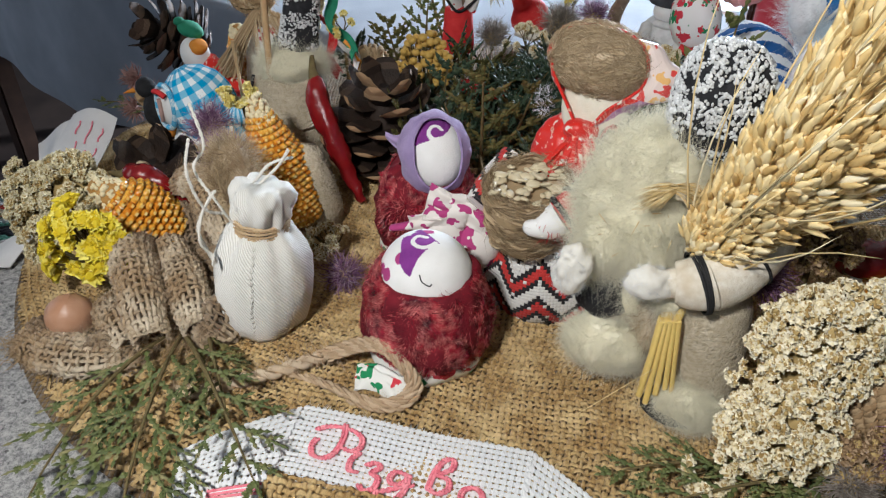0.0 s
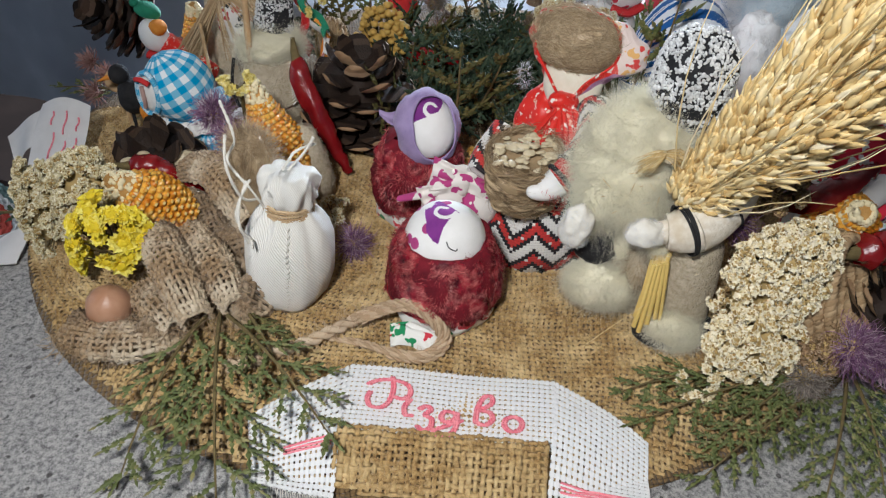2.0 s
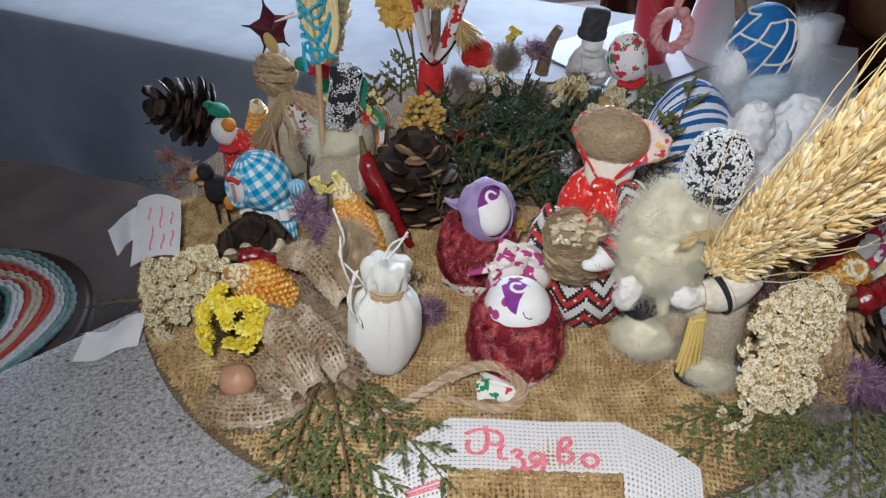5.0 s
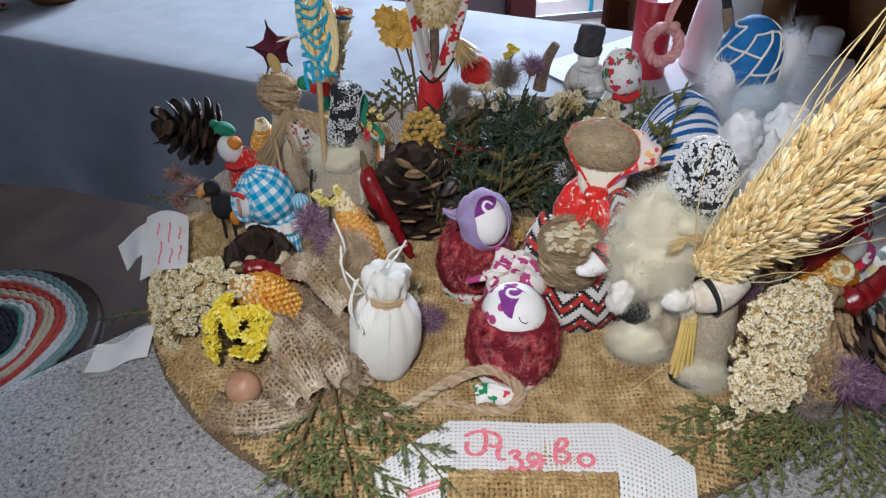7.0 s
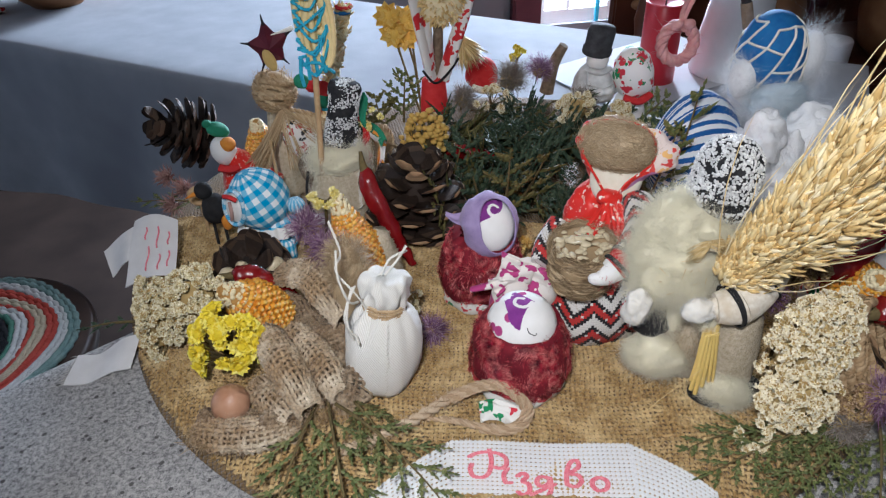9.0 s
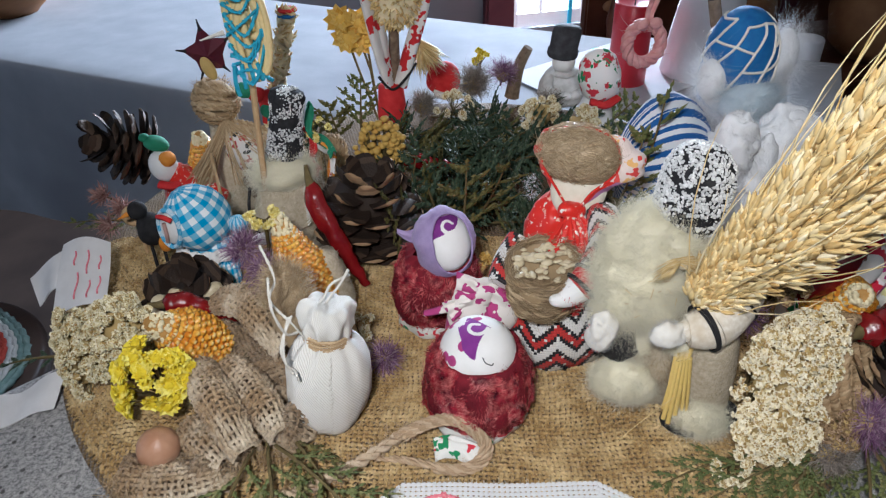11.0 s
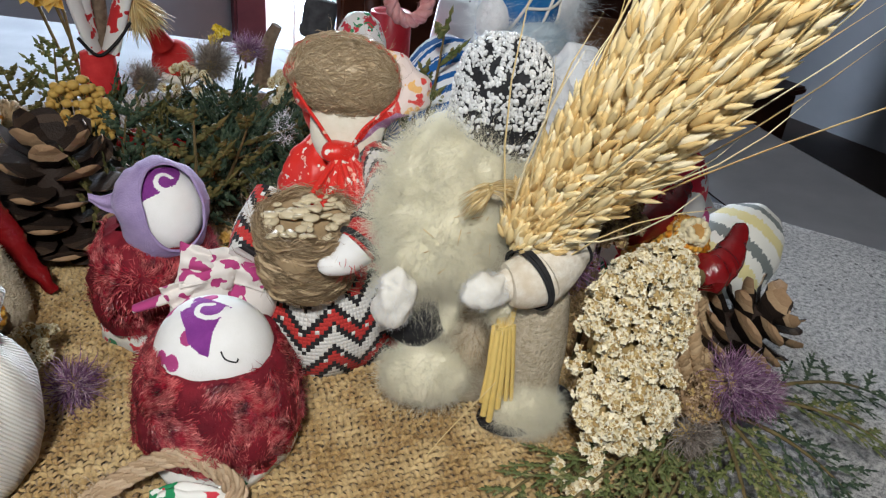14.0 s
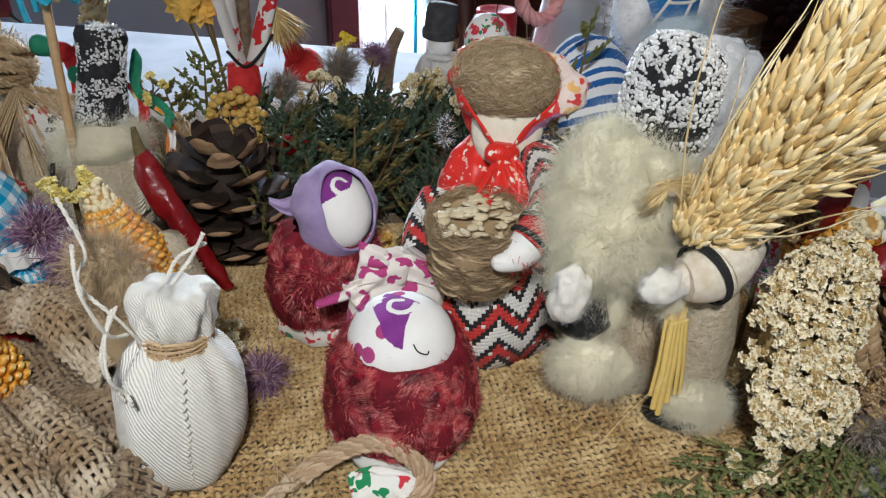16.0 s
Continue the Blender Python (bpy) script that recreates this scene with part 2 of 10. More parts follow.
# ---- materials ----
class Nodes:
    """A short way to write a node material."""

    def __init__(self, name):
        self.mat = bpy.data.materials.new(name)
        self.mat.use_nodes = True
        self.t = self.mat.node_tree
        self.b = self.t.nodes["Principled BSDF"]

    def n(self, kind, **sets):
        node = self.t.nodes.new(kind)
        for k, v in sets.items():
            if k == "operation":
                node.operation = v
            elif k == "blend_type":
                node.blend_type = v
            elif k == "data_type":
                node.data_type = v
            elif k == "feature":
                node.feature = v
        return node

    def link(self, a, b):
        self.t.links.new(a, b)

    def put(self, sock, val):
        if hasattr(val, "is_output"):
            self.link(val, sock)
        else:
            sock.default_value = val

    def math(self, op, a, b=0.0, c=0.0):
        node = self.n("ShaderNodeMath", operation=op)
        for k, v in enumerate((a, b, c)):
            self.put(node.inputs[k], v)
        return node.outputs[0]

    def coords(self, which="Object"):
        return self.n("ShaderNodeTexCoord").outputs[which]

    def split(self, v):
        node = self.n("ShaderNodeSeparateXYZ")
        self.link(v, node.inputs[0])
        return node.outputs

    def join(self, x, y, z=0.0):
        node = self.n("ShaderNodeCombineXYZ")
        for k, v in enumerate((x, y, z)):
            self.put(node.inputs[k], v)
        return node.outputs[0]

    def noise(self, v, scale, detail=3.0, rough=0.55, colour=False):
        node = self.n("ShaderNodeTexNoise")
        self.link(v, node.inputs["Vector"])
        node.inputs["Scale"].default_value, node.inputs["Detail"].default_value, node.inputs["Roughness"].default_value = scale, detail, rough
        return node.outputs["Color" if colour else "Fac"]

    def voronoi(self, v, scale, feature="F1", out="Distance"):
        node = self.n("ShaderNodeTexVoronoi", feature=feature)
        self.link(v, node.inputs["Vector"])
        node.inputs["Scale"].default_value = scale
        return node.outputs[out]

    def ramp(self, fac, stops, hard=False):
        node = self.n("ShaderNodeValToRGB")
        self.link(fac, node.inputs[0])
        el = node.color_ramp.elements
        while len(el) < len(stops):
            el.new(0.5)
        for e, (pos, col) in zip(el, stops):
            e.position = pos
            e.color = (*col, 1.0) if len(col) == 3 else col
        if hard:
            node.color_ramp.interpolation = "CONSTANT"
        return node.outputs[0]

    def mix(self, fac, a, b, blend="MIX"):
        node = self.n("ShaderNodeMix", data_type="RGBA", blend_type=blend)
        self.put(node.inputs[0], fac)
        for sock, v in ((node.inputs[6], a), (node.inputs[7], b)):
            self.put(sock, (*v, 1.0) if isinstance(v, tuple) and len(v) == 3 else v)
        return node.outputs[2]

    def bump(self, h, strength=0.5, dist=0.001):
        node = self.n("ShaderNodeBump")
        self.link(h, node.inputs["Height"])
        node.inputs["Strength"].default_value, node.inputs["Distance"].default_value = strength, dist
        self.link(node.outputs[0], self.b.inputs["Normal"])

    def done(self, colour, rough=0.8, metal=0.0, sheen=0.0, spec=0.3, trans=0.0):
        self.put(self.b.inputs["Base Color"], (*colour, 1.0) if isinstance(colour, tuple) and len(colour) == 3 else colour)
        self.put(self.b.inputs["Roughness"], rough)
        self.b.inputs["Metallic"].default_value = metal
        self.b.inputs["Specular IOR Level"].default_value = spec
        if sheen:
            self.b.inputs["Sheen Weight"].default_value = sheen
            self.b.inputs["Sheen Roughness"].default_value = 0.4
        return self.mat


def plain(name, c1, c2, scale=150.0, rough=0.8, bump=0.4, fine=900.0, spec=0.25, sheen=0.0, stain=None, dist=0.0006):
    """Two tones at two scales with fine relief."""
    k = Nodes(name)
    o = k.coords()
    col = k.mix(k.ramp(k.noise(o, scale, 4), [(0.3, (0, 0, 0)), (0.7, (1, 1, 1))]), c1, c2)
    if stain:
        col = k.mix(k.ramp(k.noise(o, scale * 0.22, 3), [(0.5, (0, 0, 0)), (0.72, (1, 1, 1))]), col, stain)
    k.bump(k.noise(o, fine, 4, 0.65), bump, dist)
    return k.done(col, rough, spec=spec, sheen=sheen)


def islands(name, stops, rough=0.75, scale=500.0, bump=0.3, spec=0.25, sheen=0.0):
    """Each loose piece of the mesh takes its own tone."""
    k = Nodes(name)
    o = k.coords()
    geo = k.n("ShaderNodeNewGeometry")
    col = k.ramp(geo.outputs["Random Per Island"], stops)
    col = k.mix(k.math("MULTIPLY", k.noise(o, scale, 3), 0.35), col, k.mix(1.0, col, (0.45, 0.42, 0.38), "MULTIPLY"))
    k.bump(k.noise(o, scale * 2, 3), bump, 0.0005)
    return k.done(col, rough, spec=spec, sheen=sheen)


def plush(name, deep, mid, bright):
    """Crushed pile: strands differ a little, patches a lot; highlights and shaded folds are painted in."""
    k = Nodes(name)
    o = k.coords()
    geo = k.n("ShaderNodeNewGeometry")
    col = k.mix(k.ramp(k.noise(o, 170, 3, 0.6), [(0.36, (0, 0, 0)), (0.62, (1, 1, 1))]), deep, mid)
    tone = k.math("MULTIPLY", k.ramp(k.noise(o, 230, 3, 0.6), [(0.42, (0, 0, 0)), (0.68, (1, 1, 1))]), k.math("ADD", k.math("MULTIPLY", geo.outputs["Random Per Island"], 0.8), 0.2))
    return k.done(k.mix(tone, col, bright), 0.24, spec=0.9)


def weave(k, v, pitch, wobble=0.25, wscale=60.0):
    """Plain weave over the coordinates v: its height, and 0 or 1 for the thread on top."""
    d = k.n("ShaderNodeVectorMath", operation="SCALE")
    nz = k.n("ShaderNodeVectorMath", operation="SUBTRACT")
    k.link(k.noise(v, wscale, 2, colour=True), nz.inputs[0])
    nz.inputs[1].default_value = (0.5, 0.5, 0.5)
    k.link(nz.outputs[0], d.inputs[0])
    d.inputs["Scale"].default_value = pitch * wobble * 4
    s = k.n("ShaderNodeVectorMath", operation="ADD")
    k.link(v, s.inputs[0]), k.link(d.outputs[0], s.inputs[1])
    x, y, _ = k.split(s.outputs[0])
    x, y = k.math("DIVIDE", x, pitch), k.math("DIVIDE", y, pitch)
    sx, sy = k.math("SINE", k.math("MULTIPLY", x, math.pi)), k.math("SINE", k.math("MULTIPLY", y, math.pi))
    top = k.math("GREATER_THAN", k.math("MULTIPLY", sx, sy), 0.0)
    ax, ay = k.math("ABSOLUTE", sx), k.math("ABSOLUTE", sy)
    lift = k.math("MULTIPLY", k.math("POWER", ax, 0.6), k.math("POWER", ay, 0.6))
    return lift, top, ax, ay, x, y


def burlap(name, dark, mid, light, pitch=0.0016, which="Object"):
    k = Nodes(name)
    v = k.coords(which)
    h, top, ax, ay, x, y = weave(k, v, pitch, 0.3, 90.0)
    thread = k.noise(k.join(k.math("MULTIPLY", x, 0.25), y), 3.0, 3)
    thread2 = k.noise(k.join(x, k.math("MULTIPLY", y, 0.25)), 3.0, 3)
    tone = k.math("ADD", k.math("MULTIPLY", thread, top), k.math("MULTIPLY", thread2, k.math("SUBTRACT", 1.0, top)))
    col = k.mix(k.ramp(tone, [(0.3, (0, 0, 0)), (0.7, (1, 1, 1))]), mid, light)
    # shade painted into the gaps: darker where the weave lies low
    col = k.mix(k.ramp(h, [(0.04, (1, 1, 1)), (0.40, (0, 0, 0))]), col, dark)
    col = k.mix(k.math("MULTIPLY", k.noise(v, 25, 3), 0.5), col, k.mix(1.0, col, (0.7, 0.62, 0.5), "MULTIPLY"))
    k.bump(k.math("ADD", h, k.math("MULTIPLY", k.noise(v, 2500, 3), 0.3)), 0.9, pitch * 0.5)
    return k.done(col, 0.85, spec=0.25, sheen=0.15)


def thread(name, dark, mid, pale, patch=70.0):
    """Jute yarn: tones that change along the thread and from place to place, with a hairy relief."""
    k = Nodes(name)
    o = k.coords()
    geo = k.n("ShaderNodeNewGeometry")
    col = k.mix(k.ramp(k.noise(o, 520, 3, 0.7), [(0.34, (0, 0, 0)), (0.66, (1, 1, 1))]), dark, mid)
    col = k.mix(k.ramp(k.noise(o, patch, 4, 0.65), [(0.44, (0, 0, 0)), (0.70, (1, 1, 1))]), col, pale)
    col = k.mix(k.math("MULTIPLY", geo.outputs["Random Per Island"], 0.30), col, k.mix(1.0, col, (0.66, 0.60, 0.52), "MULTIPLY"))
    k.bump(k.noise(o, 2600, 3, 0.7), 0.8, 0.0006)
    return k.done(col, 0.82, spec=0.25, sheen=0.15)


def aida(name, c1, c2, pitch=0.0024):
    """Stiff embroidery canvas with a grid of small holes."""
    k = Nodes(name)
    v = k.coords("UV")
    x, y, _ = k.split(v)
    x, y = k.math("MULTIPLY", x, math.pi / pitch), k.math("MULTIPLY", y, math.pi / pitch)
    ax, ay = k.math("ABSOLUTE", k.math("SINE", x)), k.math("ABSOLUTE", k.math("SINE", y))
    hole = k.math("MULTIPLY", k.math("LESS_THAN", ax, 0.62), k.math("LESS_THAN", ay, 0.62))
    h = k.math("MULTIPLY", k.math("POWER", ax, 0.4), k.math("POWER", ay, 0.4))
    col = k.mix(k.noise(v, 300, 3), c1, c2)
    fine = k.math("MULTIPLY", k.math("SINE", k.math("MULTIPLY", x, 8.0)), 0.15)
    k.bump(k.math("ADD", h, fine), 0.7, 0.0005)
    k.link(k.math("SUBTRACT", 1.0, hole), k.b.inputs["Alpha"])
    return k.done(col, 0.8, sheen=0.1)


def twill(name, c1, c2, pitch=0.0018):
    k = Nodes(name)
    o = k.coords()
    u, v, _ = k.split(k.coords("UV"))
    run = k.math("ADD", k.math("MULTIPLY", u, 0.16), v)
    rib = k.math("ABSOLUTE", k.math("SINE", k.math("MULTIPLY", k.math("ADD", run, k.math("MULTIPLY", k.noise(o, 60, 2), 0.0012)), math.pi / pitch)))
    col = k.mix(k.noise(o, 90, 4), c1, c2)
    # shade between the ribs painted in, as the bump alone hardly shows
    col = k.mix(k.ramp(rib, [(0.0, (1, 1, 1)), (0.5, (0, 0, 0))]), col, (0.68, 0.64, 0.55))
    k.bump(k.math("ADD", rib, k.math("MULTIPLY", k.noise(o, 700, 3), 0.6)), 0.8, 0.0005)
    return k.done(col, 0.85, sheen=0.2)


def print_cloth(name, ground, marks, scale=160.0, cut=0.42, rough=0.8):
    """Cloth printed with round-ish motifs in several colours."""
    k = Nodes(name)
    o = k.coords()
    col = ground
    for i, m in enumerate(marks):
        off = k.n("ShaderNodeVectorMath", operation="ADD")
        k.link(o, off.inputs[0])
        off.inputs[1].default_value = (0.37 * i, 0.21 * i, 0.13 * i)
        warp = k.n("ShaderNodeVectorMath", operation="ADD")
        sc = k.n("ShaderNodeVectorMath", operation="SCALE")
        k.link(k.noise(o, scale * 1.5, 2, colour=True), sc.inputs[0])
        sc.inputs["Scale"].default_value = 1.6 / scale
        k.link(off.outputs[0], warp.inputs[0]), k.link(sc.outputs[0], warp.inputs[1])
        col = k.mix(k.math("LESS_THAN", k.voronoi(warp.outputs[0], scale), cut), col, m)
    k.bump(k.noise(o, 1600, 3), 0.4, 0.0003)
    return k.done(col, rough, sheen=0.1)


def stripes(name, stops, axis=2, pitch=0.006, which="Object", tilt=0.0):
    k = Nodes(name)
    v = k.coords(which)
    s = k.split(v)
    w = s[axis]
    if tilt:
        w = k.math("ADD", w, k.math("MULTIPLY", s[(axis + 1) % 3], tilt))
    w = k.math("ADD", k.math("DIVIDE", w, pitch), k.math("MULTIPLY", k.noise(v, 80, 2), 0.25))
    col = k.ramp(k.math("FRACT", w), stops, True)
    k.bump(k.noise(v, 1500, 3), 0.4, 0.0003)
    return k.done(col, 0.8, sheen=0.1)


def gingham(name, dark, mid, pale, pitch=0.0055):
    k = Nodes(name)
    v = k.coords("UV")
    x, y, _ = k.split(v)
    a = k.math("GREATER_THAN", k.math("SINE", k.math("MULTIPLY", x, TAU * 13)), 0.0)
    b = k.math("GREATER_THAN", k.math("SINE", k.math("MULTIPLY", y, TAU / pitch)), 0.0)
    col = k.mix(k.math("MULTIPLY", k.math("ADD", a, b), 0.5), pale, dark)
    col = k.mix(k.math("MULTIPLY", k.math("ABSOLUTE", k.math("SUBTRACT", a, b)), 0.8), col, mid)
    k.bump(k.noise(k.coords(), 1500, 3), 0.4, 0.0003)
    return k.done(col, 0.8, sheen=0.1)


def stitch(name, white, red, black, nx=138, pitch=0.0016):
    """Cross-stitch bands: zigzags of small squares in red and black on white."""
    k = Nodes(name)
    x, y, _ = k.split(k.coords("UV"))
    cx, cy = k.math("FLOOR", k.math("MULTIPLY", x, nx)), k.math("FLOOR", k.math("DIVIDE", y, pitch))
    zig = k.math("ABSOLUTE", k.math("SUBTRACT", k.math("MODULO", cx, 14.0), 7.0))
    band = k.math("MODULO", k.math("ADD", k.math("ADD", cy, zig), 55.0), 11.0)
    col = k.mix(k.math("LESS_THAN", band, 8.5), black, red)
    col = k.mix(k.math("LESS_THAN", band, 5.5), col, black)
    col = k.mix(k.math("LESS_THAN", band, 3.5), col, white)
    dots = k.math("LESS_THAN", k.math("MODULO", k.math("ADD", k.math("MULTIPLY", cx, 3.0), k.math("MULTIPLY", cy, 5.0)), 17.0), 0.5)
    col = k.mix(dots, col, white)
    fx, fy = k.math("FRACT", k.math("MULTIPLY", x, nx)), k.math("FRACT", k.math("DIVIDE", y, pitch))
    h = k.math("MULTIPLY", k.math("SINE", k.math("MULTIPLY", fx, math.pi)), k.math("SINE", k.math("MULTIPLY", fy, math.pi)))
    k.bump(h, 0.7, 0.0005)
    return k.done(col, 0.8, sheen=0.1)


def speckle(name, ground, fleck, dark):
    """Grey felted cloth with flecks."""
    k = Nodes(name)
    o = k.coords()
    col = k.mix(k.ramp(k.noise(o, 380, 7, 0.85), [(0.42, (0, 0, 0)), (0.60, (1, 1, 1))]), ground, fleck)
    col = k.mix(k.ramp(k.noise(o, 1100, 4, 0.7), [(0.56, (0, 0, 0)), (0.72, (1, 1, 1))]), col, (0.66, 0.65, 0.64))
    col = k.mix(k.ramp(k.noise(o, 22, 4), [(0.35, (0, 0, 0)), (0.75, (1, 1, 1))]), col, k.mix(1.0, col, (0.78, 0.78, 0.8), "MULTIPLY"))
    spots = k.math("LESS_THAN", k.voronoi(o, 150), 0.19)
    pick = k.math("GREATER_THAN", k.noise(o, 70, 2), 0.48)
    col = k.mix(k.math("MULTIPLY", k.math("MULTIPLY", spots, pick), 0.8), col, dark)
    k.bump(k.noise(o, 500, 6, 0.75), 0.9, 0.0014)
    return k.done(col, 0.95, sheen=0.2)


CREAM, OFFWHITE = (0.62, 0.58, 0.48), (0.78, 0.77, 0.73)
# cover darkened all over so gaps in the laid weave look shaded
M_BURLAP = burlap("burlap_shaded", (0.045, 0.026, 0.010), (0.17, 0.105, 0.046), (0.27, 0.18, 0.083), 0.00245)
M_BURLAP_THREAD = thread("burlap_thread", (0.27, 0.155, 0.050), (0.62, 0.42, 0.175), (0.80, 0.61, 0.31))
M_BROWN_THREAD = thread("brown_burlap_thread", (0.24, 0.155, 0.080), (0.50, 0.355, 0.205), (0.84, 0.74, 0.57), 38.0)
# same brown burlap painted darker, as shade for the scraps under the rolls
M_BROWN_SHADED = thread("shaded_burlap_thread", (0.16, 0.105, 0.058), (0.34, 0.24, 0.145), (0.60, 0.48, 0.33), 45.0)
M_FELT = speckle("grey_felt", (0.60, 0.585, 0.56), (0.13, 0.128, 0.128), (0.035, 0.03, 0.028))
M_LINEN_FAR = plain("grey_tablecloth", (0.36, 0.375, 0.40), (0.44, 0.455, 0.48), 14, 0.9, 0.5, 420, stain=(0.30, 0.31, 0.34), dist=0.001)
M_AIDA = aida("white_canvas", (0.88, 0.88, 0.87), (0.80, 0.80, 0.80))
M_PINK_THREAD = plain("pink_thread", (0.78, 0.16, 0.22), (0.88, 0.34, 0.38), 400, 0.7, 0.5)
M_TWILL = twill("white_twill", (0.84, 0.82, 0.75), (0.88, 0.86, 0.80))
M_COTTON = plain("white_cotton_yarn", (0.70, 0.67, 0.59), (0.80, 0.77, 0.70), 300, 0.9, 0.6, 1500)
M_JUTE = islands("jute", [(0.0, (0.36, 0.24, 0.125)), (0.5, (0.50, 0.355, 0.20)), (1.0, (0.62, 0.47, 0.29))], 0.85, 900, 0.6)
M_ROPE = islands("pale_jute", [(0.0, (0.42, 0.29, 0.17)), (0.5, (0.58, 0.43, 0.28)), (1.0, (0.72, 0.59, 0.43))], 0.85, 900, 0.6)
M_FLAX = islands("flax_hair", [(0.0, (0.34, 0.235, 0.125)), (0.5, (0.54, 0.40, 0.235)), (1.0, (0.76, 0.62, 0.42))], 0.45, 700, 0.3, spec=0.5)
M_BASKET = islands("basket_fibre", [(0.0, (0.20, 0.13, 0.065)), (0.5, (0.38, 0.27, 0.145)), (1.0, (0.62, 0.48, 0.30))], 0.55, 700, 0.3, spec=0.4)
# pink highlights and dark folds sit in the pile's colour
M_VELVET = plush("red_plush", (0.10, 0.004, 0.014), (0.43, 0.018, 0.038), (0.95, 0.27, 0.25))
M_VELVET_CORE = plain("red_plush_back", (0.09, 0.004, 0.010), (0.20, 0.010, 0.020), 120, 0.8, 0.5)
M_WHITE_CLOTH = plain("white_cloth", (0.76, 0.75, 0.72), (0.82, 0.81, 0.79), 120, 0.85, 0.35, 1400)
M_OAT_WHITE = plain("oat_white_cloth", (0.62, 0.55, 0.43), (0.78, 0.73, 0.63), 380, 0.85, 0.7, 1100, stain=(0.58, 0.48, 0.34))
M_LABEL = plain("fine_white_cotton", (0.70, 0.69, 0.68), (0.80, 0.79, 0.78), 60, 0.85, 0.6, 1300)
M_RIB_CALICO = plain("ribbed_calico", (0.74, 0.70, 0.56), (0.80, 0.76, 0.63), 300, 0.85, 0.7, 1500)
M_MAUVE = plain("mauve_print", (0.36, 0.16, 0.34), (0.52, 0.26, 0.46), 260, 0.45, 0.3, 900, spec=0.45)
M_PURPLE = plain("purple_print", (0.20, 0.035, 0.24), (0.27, 0.05, 0.30), 200, 0.8, 0.3)
M_MAGENTA = plain("magenta_print", (0.42, 0.05, 0.20), (0.50, 0.08, 0.26), 200, 0.8, 0.3)
M_LILAC = plain("lilac_satin", (0.27, 0.20, 0.38), (0.40, 0.31, 0.51), 110, 0.8, 0.8, 1300, spec=0.2, sheen=0.15)
M_MAGENTA_PRINT = print_cloth("magenta_printed_cloth", (0.76, 0.71, 0.66), [(0.42, 0.05, 0.19)], 78, 0.45)
M_HOLLY_PRINT = print_cloth("holly_printed_cloth", (0.78, 0.77, 0.72), [(0.02, 0.24, 0.09), (0.58, 0.04, 0.06)], 92, 0.34)
M_RED_SCARF = print_cloth("red_printed_scarf", (0.66, 0.030, 0.020), [(0.80, 0.48, 0.36), (0.78, 0.72, 0.64)], 190, 0.22, 0.32)
M_PALE_SCARF = print_cloth("pale_printed_scarf", (0.80, 0.66, 0.60), [(0.80, 0.46, 0.16), (0.68, 0.07, 0.06)], 120, 0.33, 0.35)
M_STITCH = stitch("cross_stitch", (0.74, 0.72, 0.68), (0.52, 0.04, 0.035), (0.02, 0.018, 0.02))
M_STITCH_SLEEVE = stitch("cross_stitch_sleeve", (0.74, 0.72, 0.68), (0.52, 0.04, 0.035), (0.02, 0.018, 0.02), 34, 0.0016)
M_WOOL = islands("raw_wool", [(0.0, (0.86, 0.81, 0.60)), (0.5, (0.90, 0.86, 0.67)), (1.0, (0.93, 0.90, 0.75))], 0.9, 200, 0.2, sheen=0.3)
M_WOOL_CORE = plain("raw_wool_mass", (0.82, 0.77, 0.57), (0.88, 0.84, 0.66), 60, 0.95, 0.35, 700, sheen=0.3, dist=0.0008)
M_COTTONWOOL = islands("cotton_wool", [(0.0, (0.78, 0.80, 0.82)), (1.0, (0.88, 0.89, 0.90))], 0.95, 200, 0.2, sheen=0.3)
M_COTTONWOOL_CORE = plain("cotton_wool_mass", (0.74, 0.76, 0.78), (0.84, 0.85, 0.86), 90, 0.95, 0.8, 500, sheen=0.3, dist=0.001)
M_BLACK_KNIT = plain("black_knit", (0.012, 0.012, 0.014), (0.03, 0.03, 0.033), 300, 0.8, 0.6)
M_BEAD = islands("white_bead", [(0.0, (0.55, 0.56, 0.56)), (1.0, (0.86, 0.87, 0.87))], 0.25, 600, 0.1, spec=0.6)
M_STRAW = islands("wheat_straw", [(0.0, (0.62, 0.41, 0.15)), (0.4, (0.80, 0.60, 0.27)), (0.8, (0.90, 0.74, 0.40)), (1.0, (0.96, 0.86, 0.60))], 0.5, 500, 0.3, spec=0.4)
M_STRAW_YELLOW = islands("yellow_straw", [(0.0, (0.72, 0.48, 0.10)), (1.0, (0.88, 0.68, 0.24))], 0.4, 500, 0.3, spec=0.5)
M_ROUGHCLOTH = plain("oat_cloth", (0.47, 0.39, 0.26), (0.66, 0.58, 0.44), 420, 0.9, 1.0, 700, dist=0.0016)
M_CREAM_FLORET = islands("cream_floret", [(0.0, (0.70, 0.58, 0.32)), (0.25, (0.84, 0.75, 0.51)), (1.0, (0.93, 0.88, 0.72))], 0.85, 400, 0.3)
M_OLIVE = islands("dry_calyx", [(0.0, (0.34, 0.22, 0.075)), (1.0, (0.56, 0.42, 0.18))], 0.85, 400, 0.3)
M_YARROW = islands("faded_yarrow", [(0.0, (0.60, 0.51, 0.28)), (0.5, (0.78, 0.71, 0.48)), (1.0, (0.90, 0.85, 0.67))], 0.9, 400, 0.3)
M_YELLOW = islands("yellow_petal", [(0.0, (0.70, 0.52, 0.012)), (0.6, (0.84, 0.70, 0.05)), (1.0, (0.90, 0.82, 0.22))], 0.6, 400, 0.3)
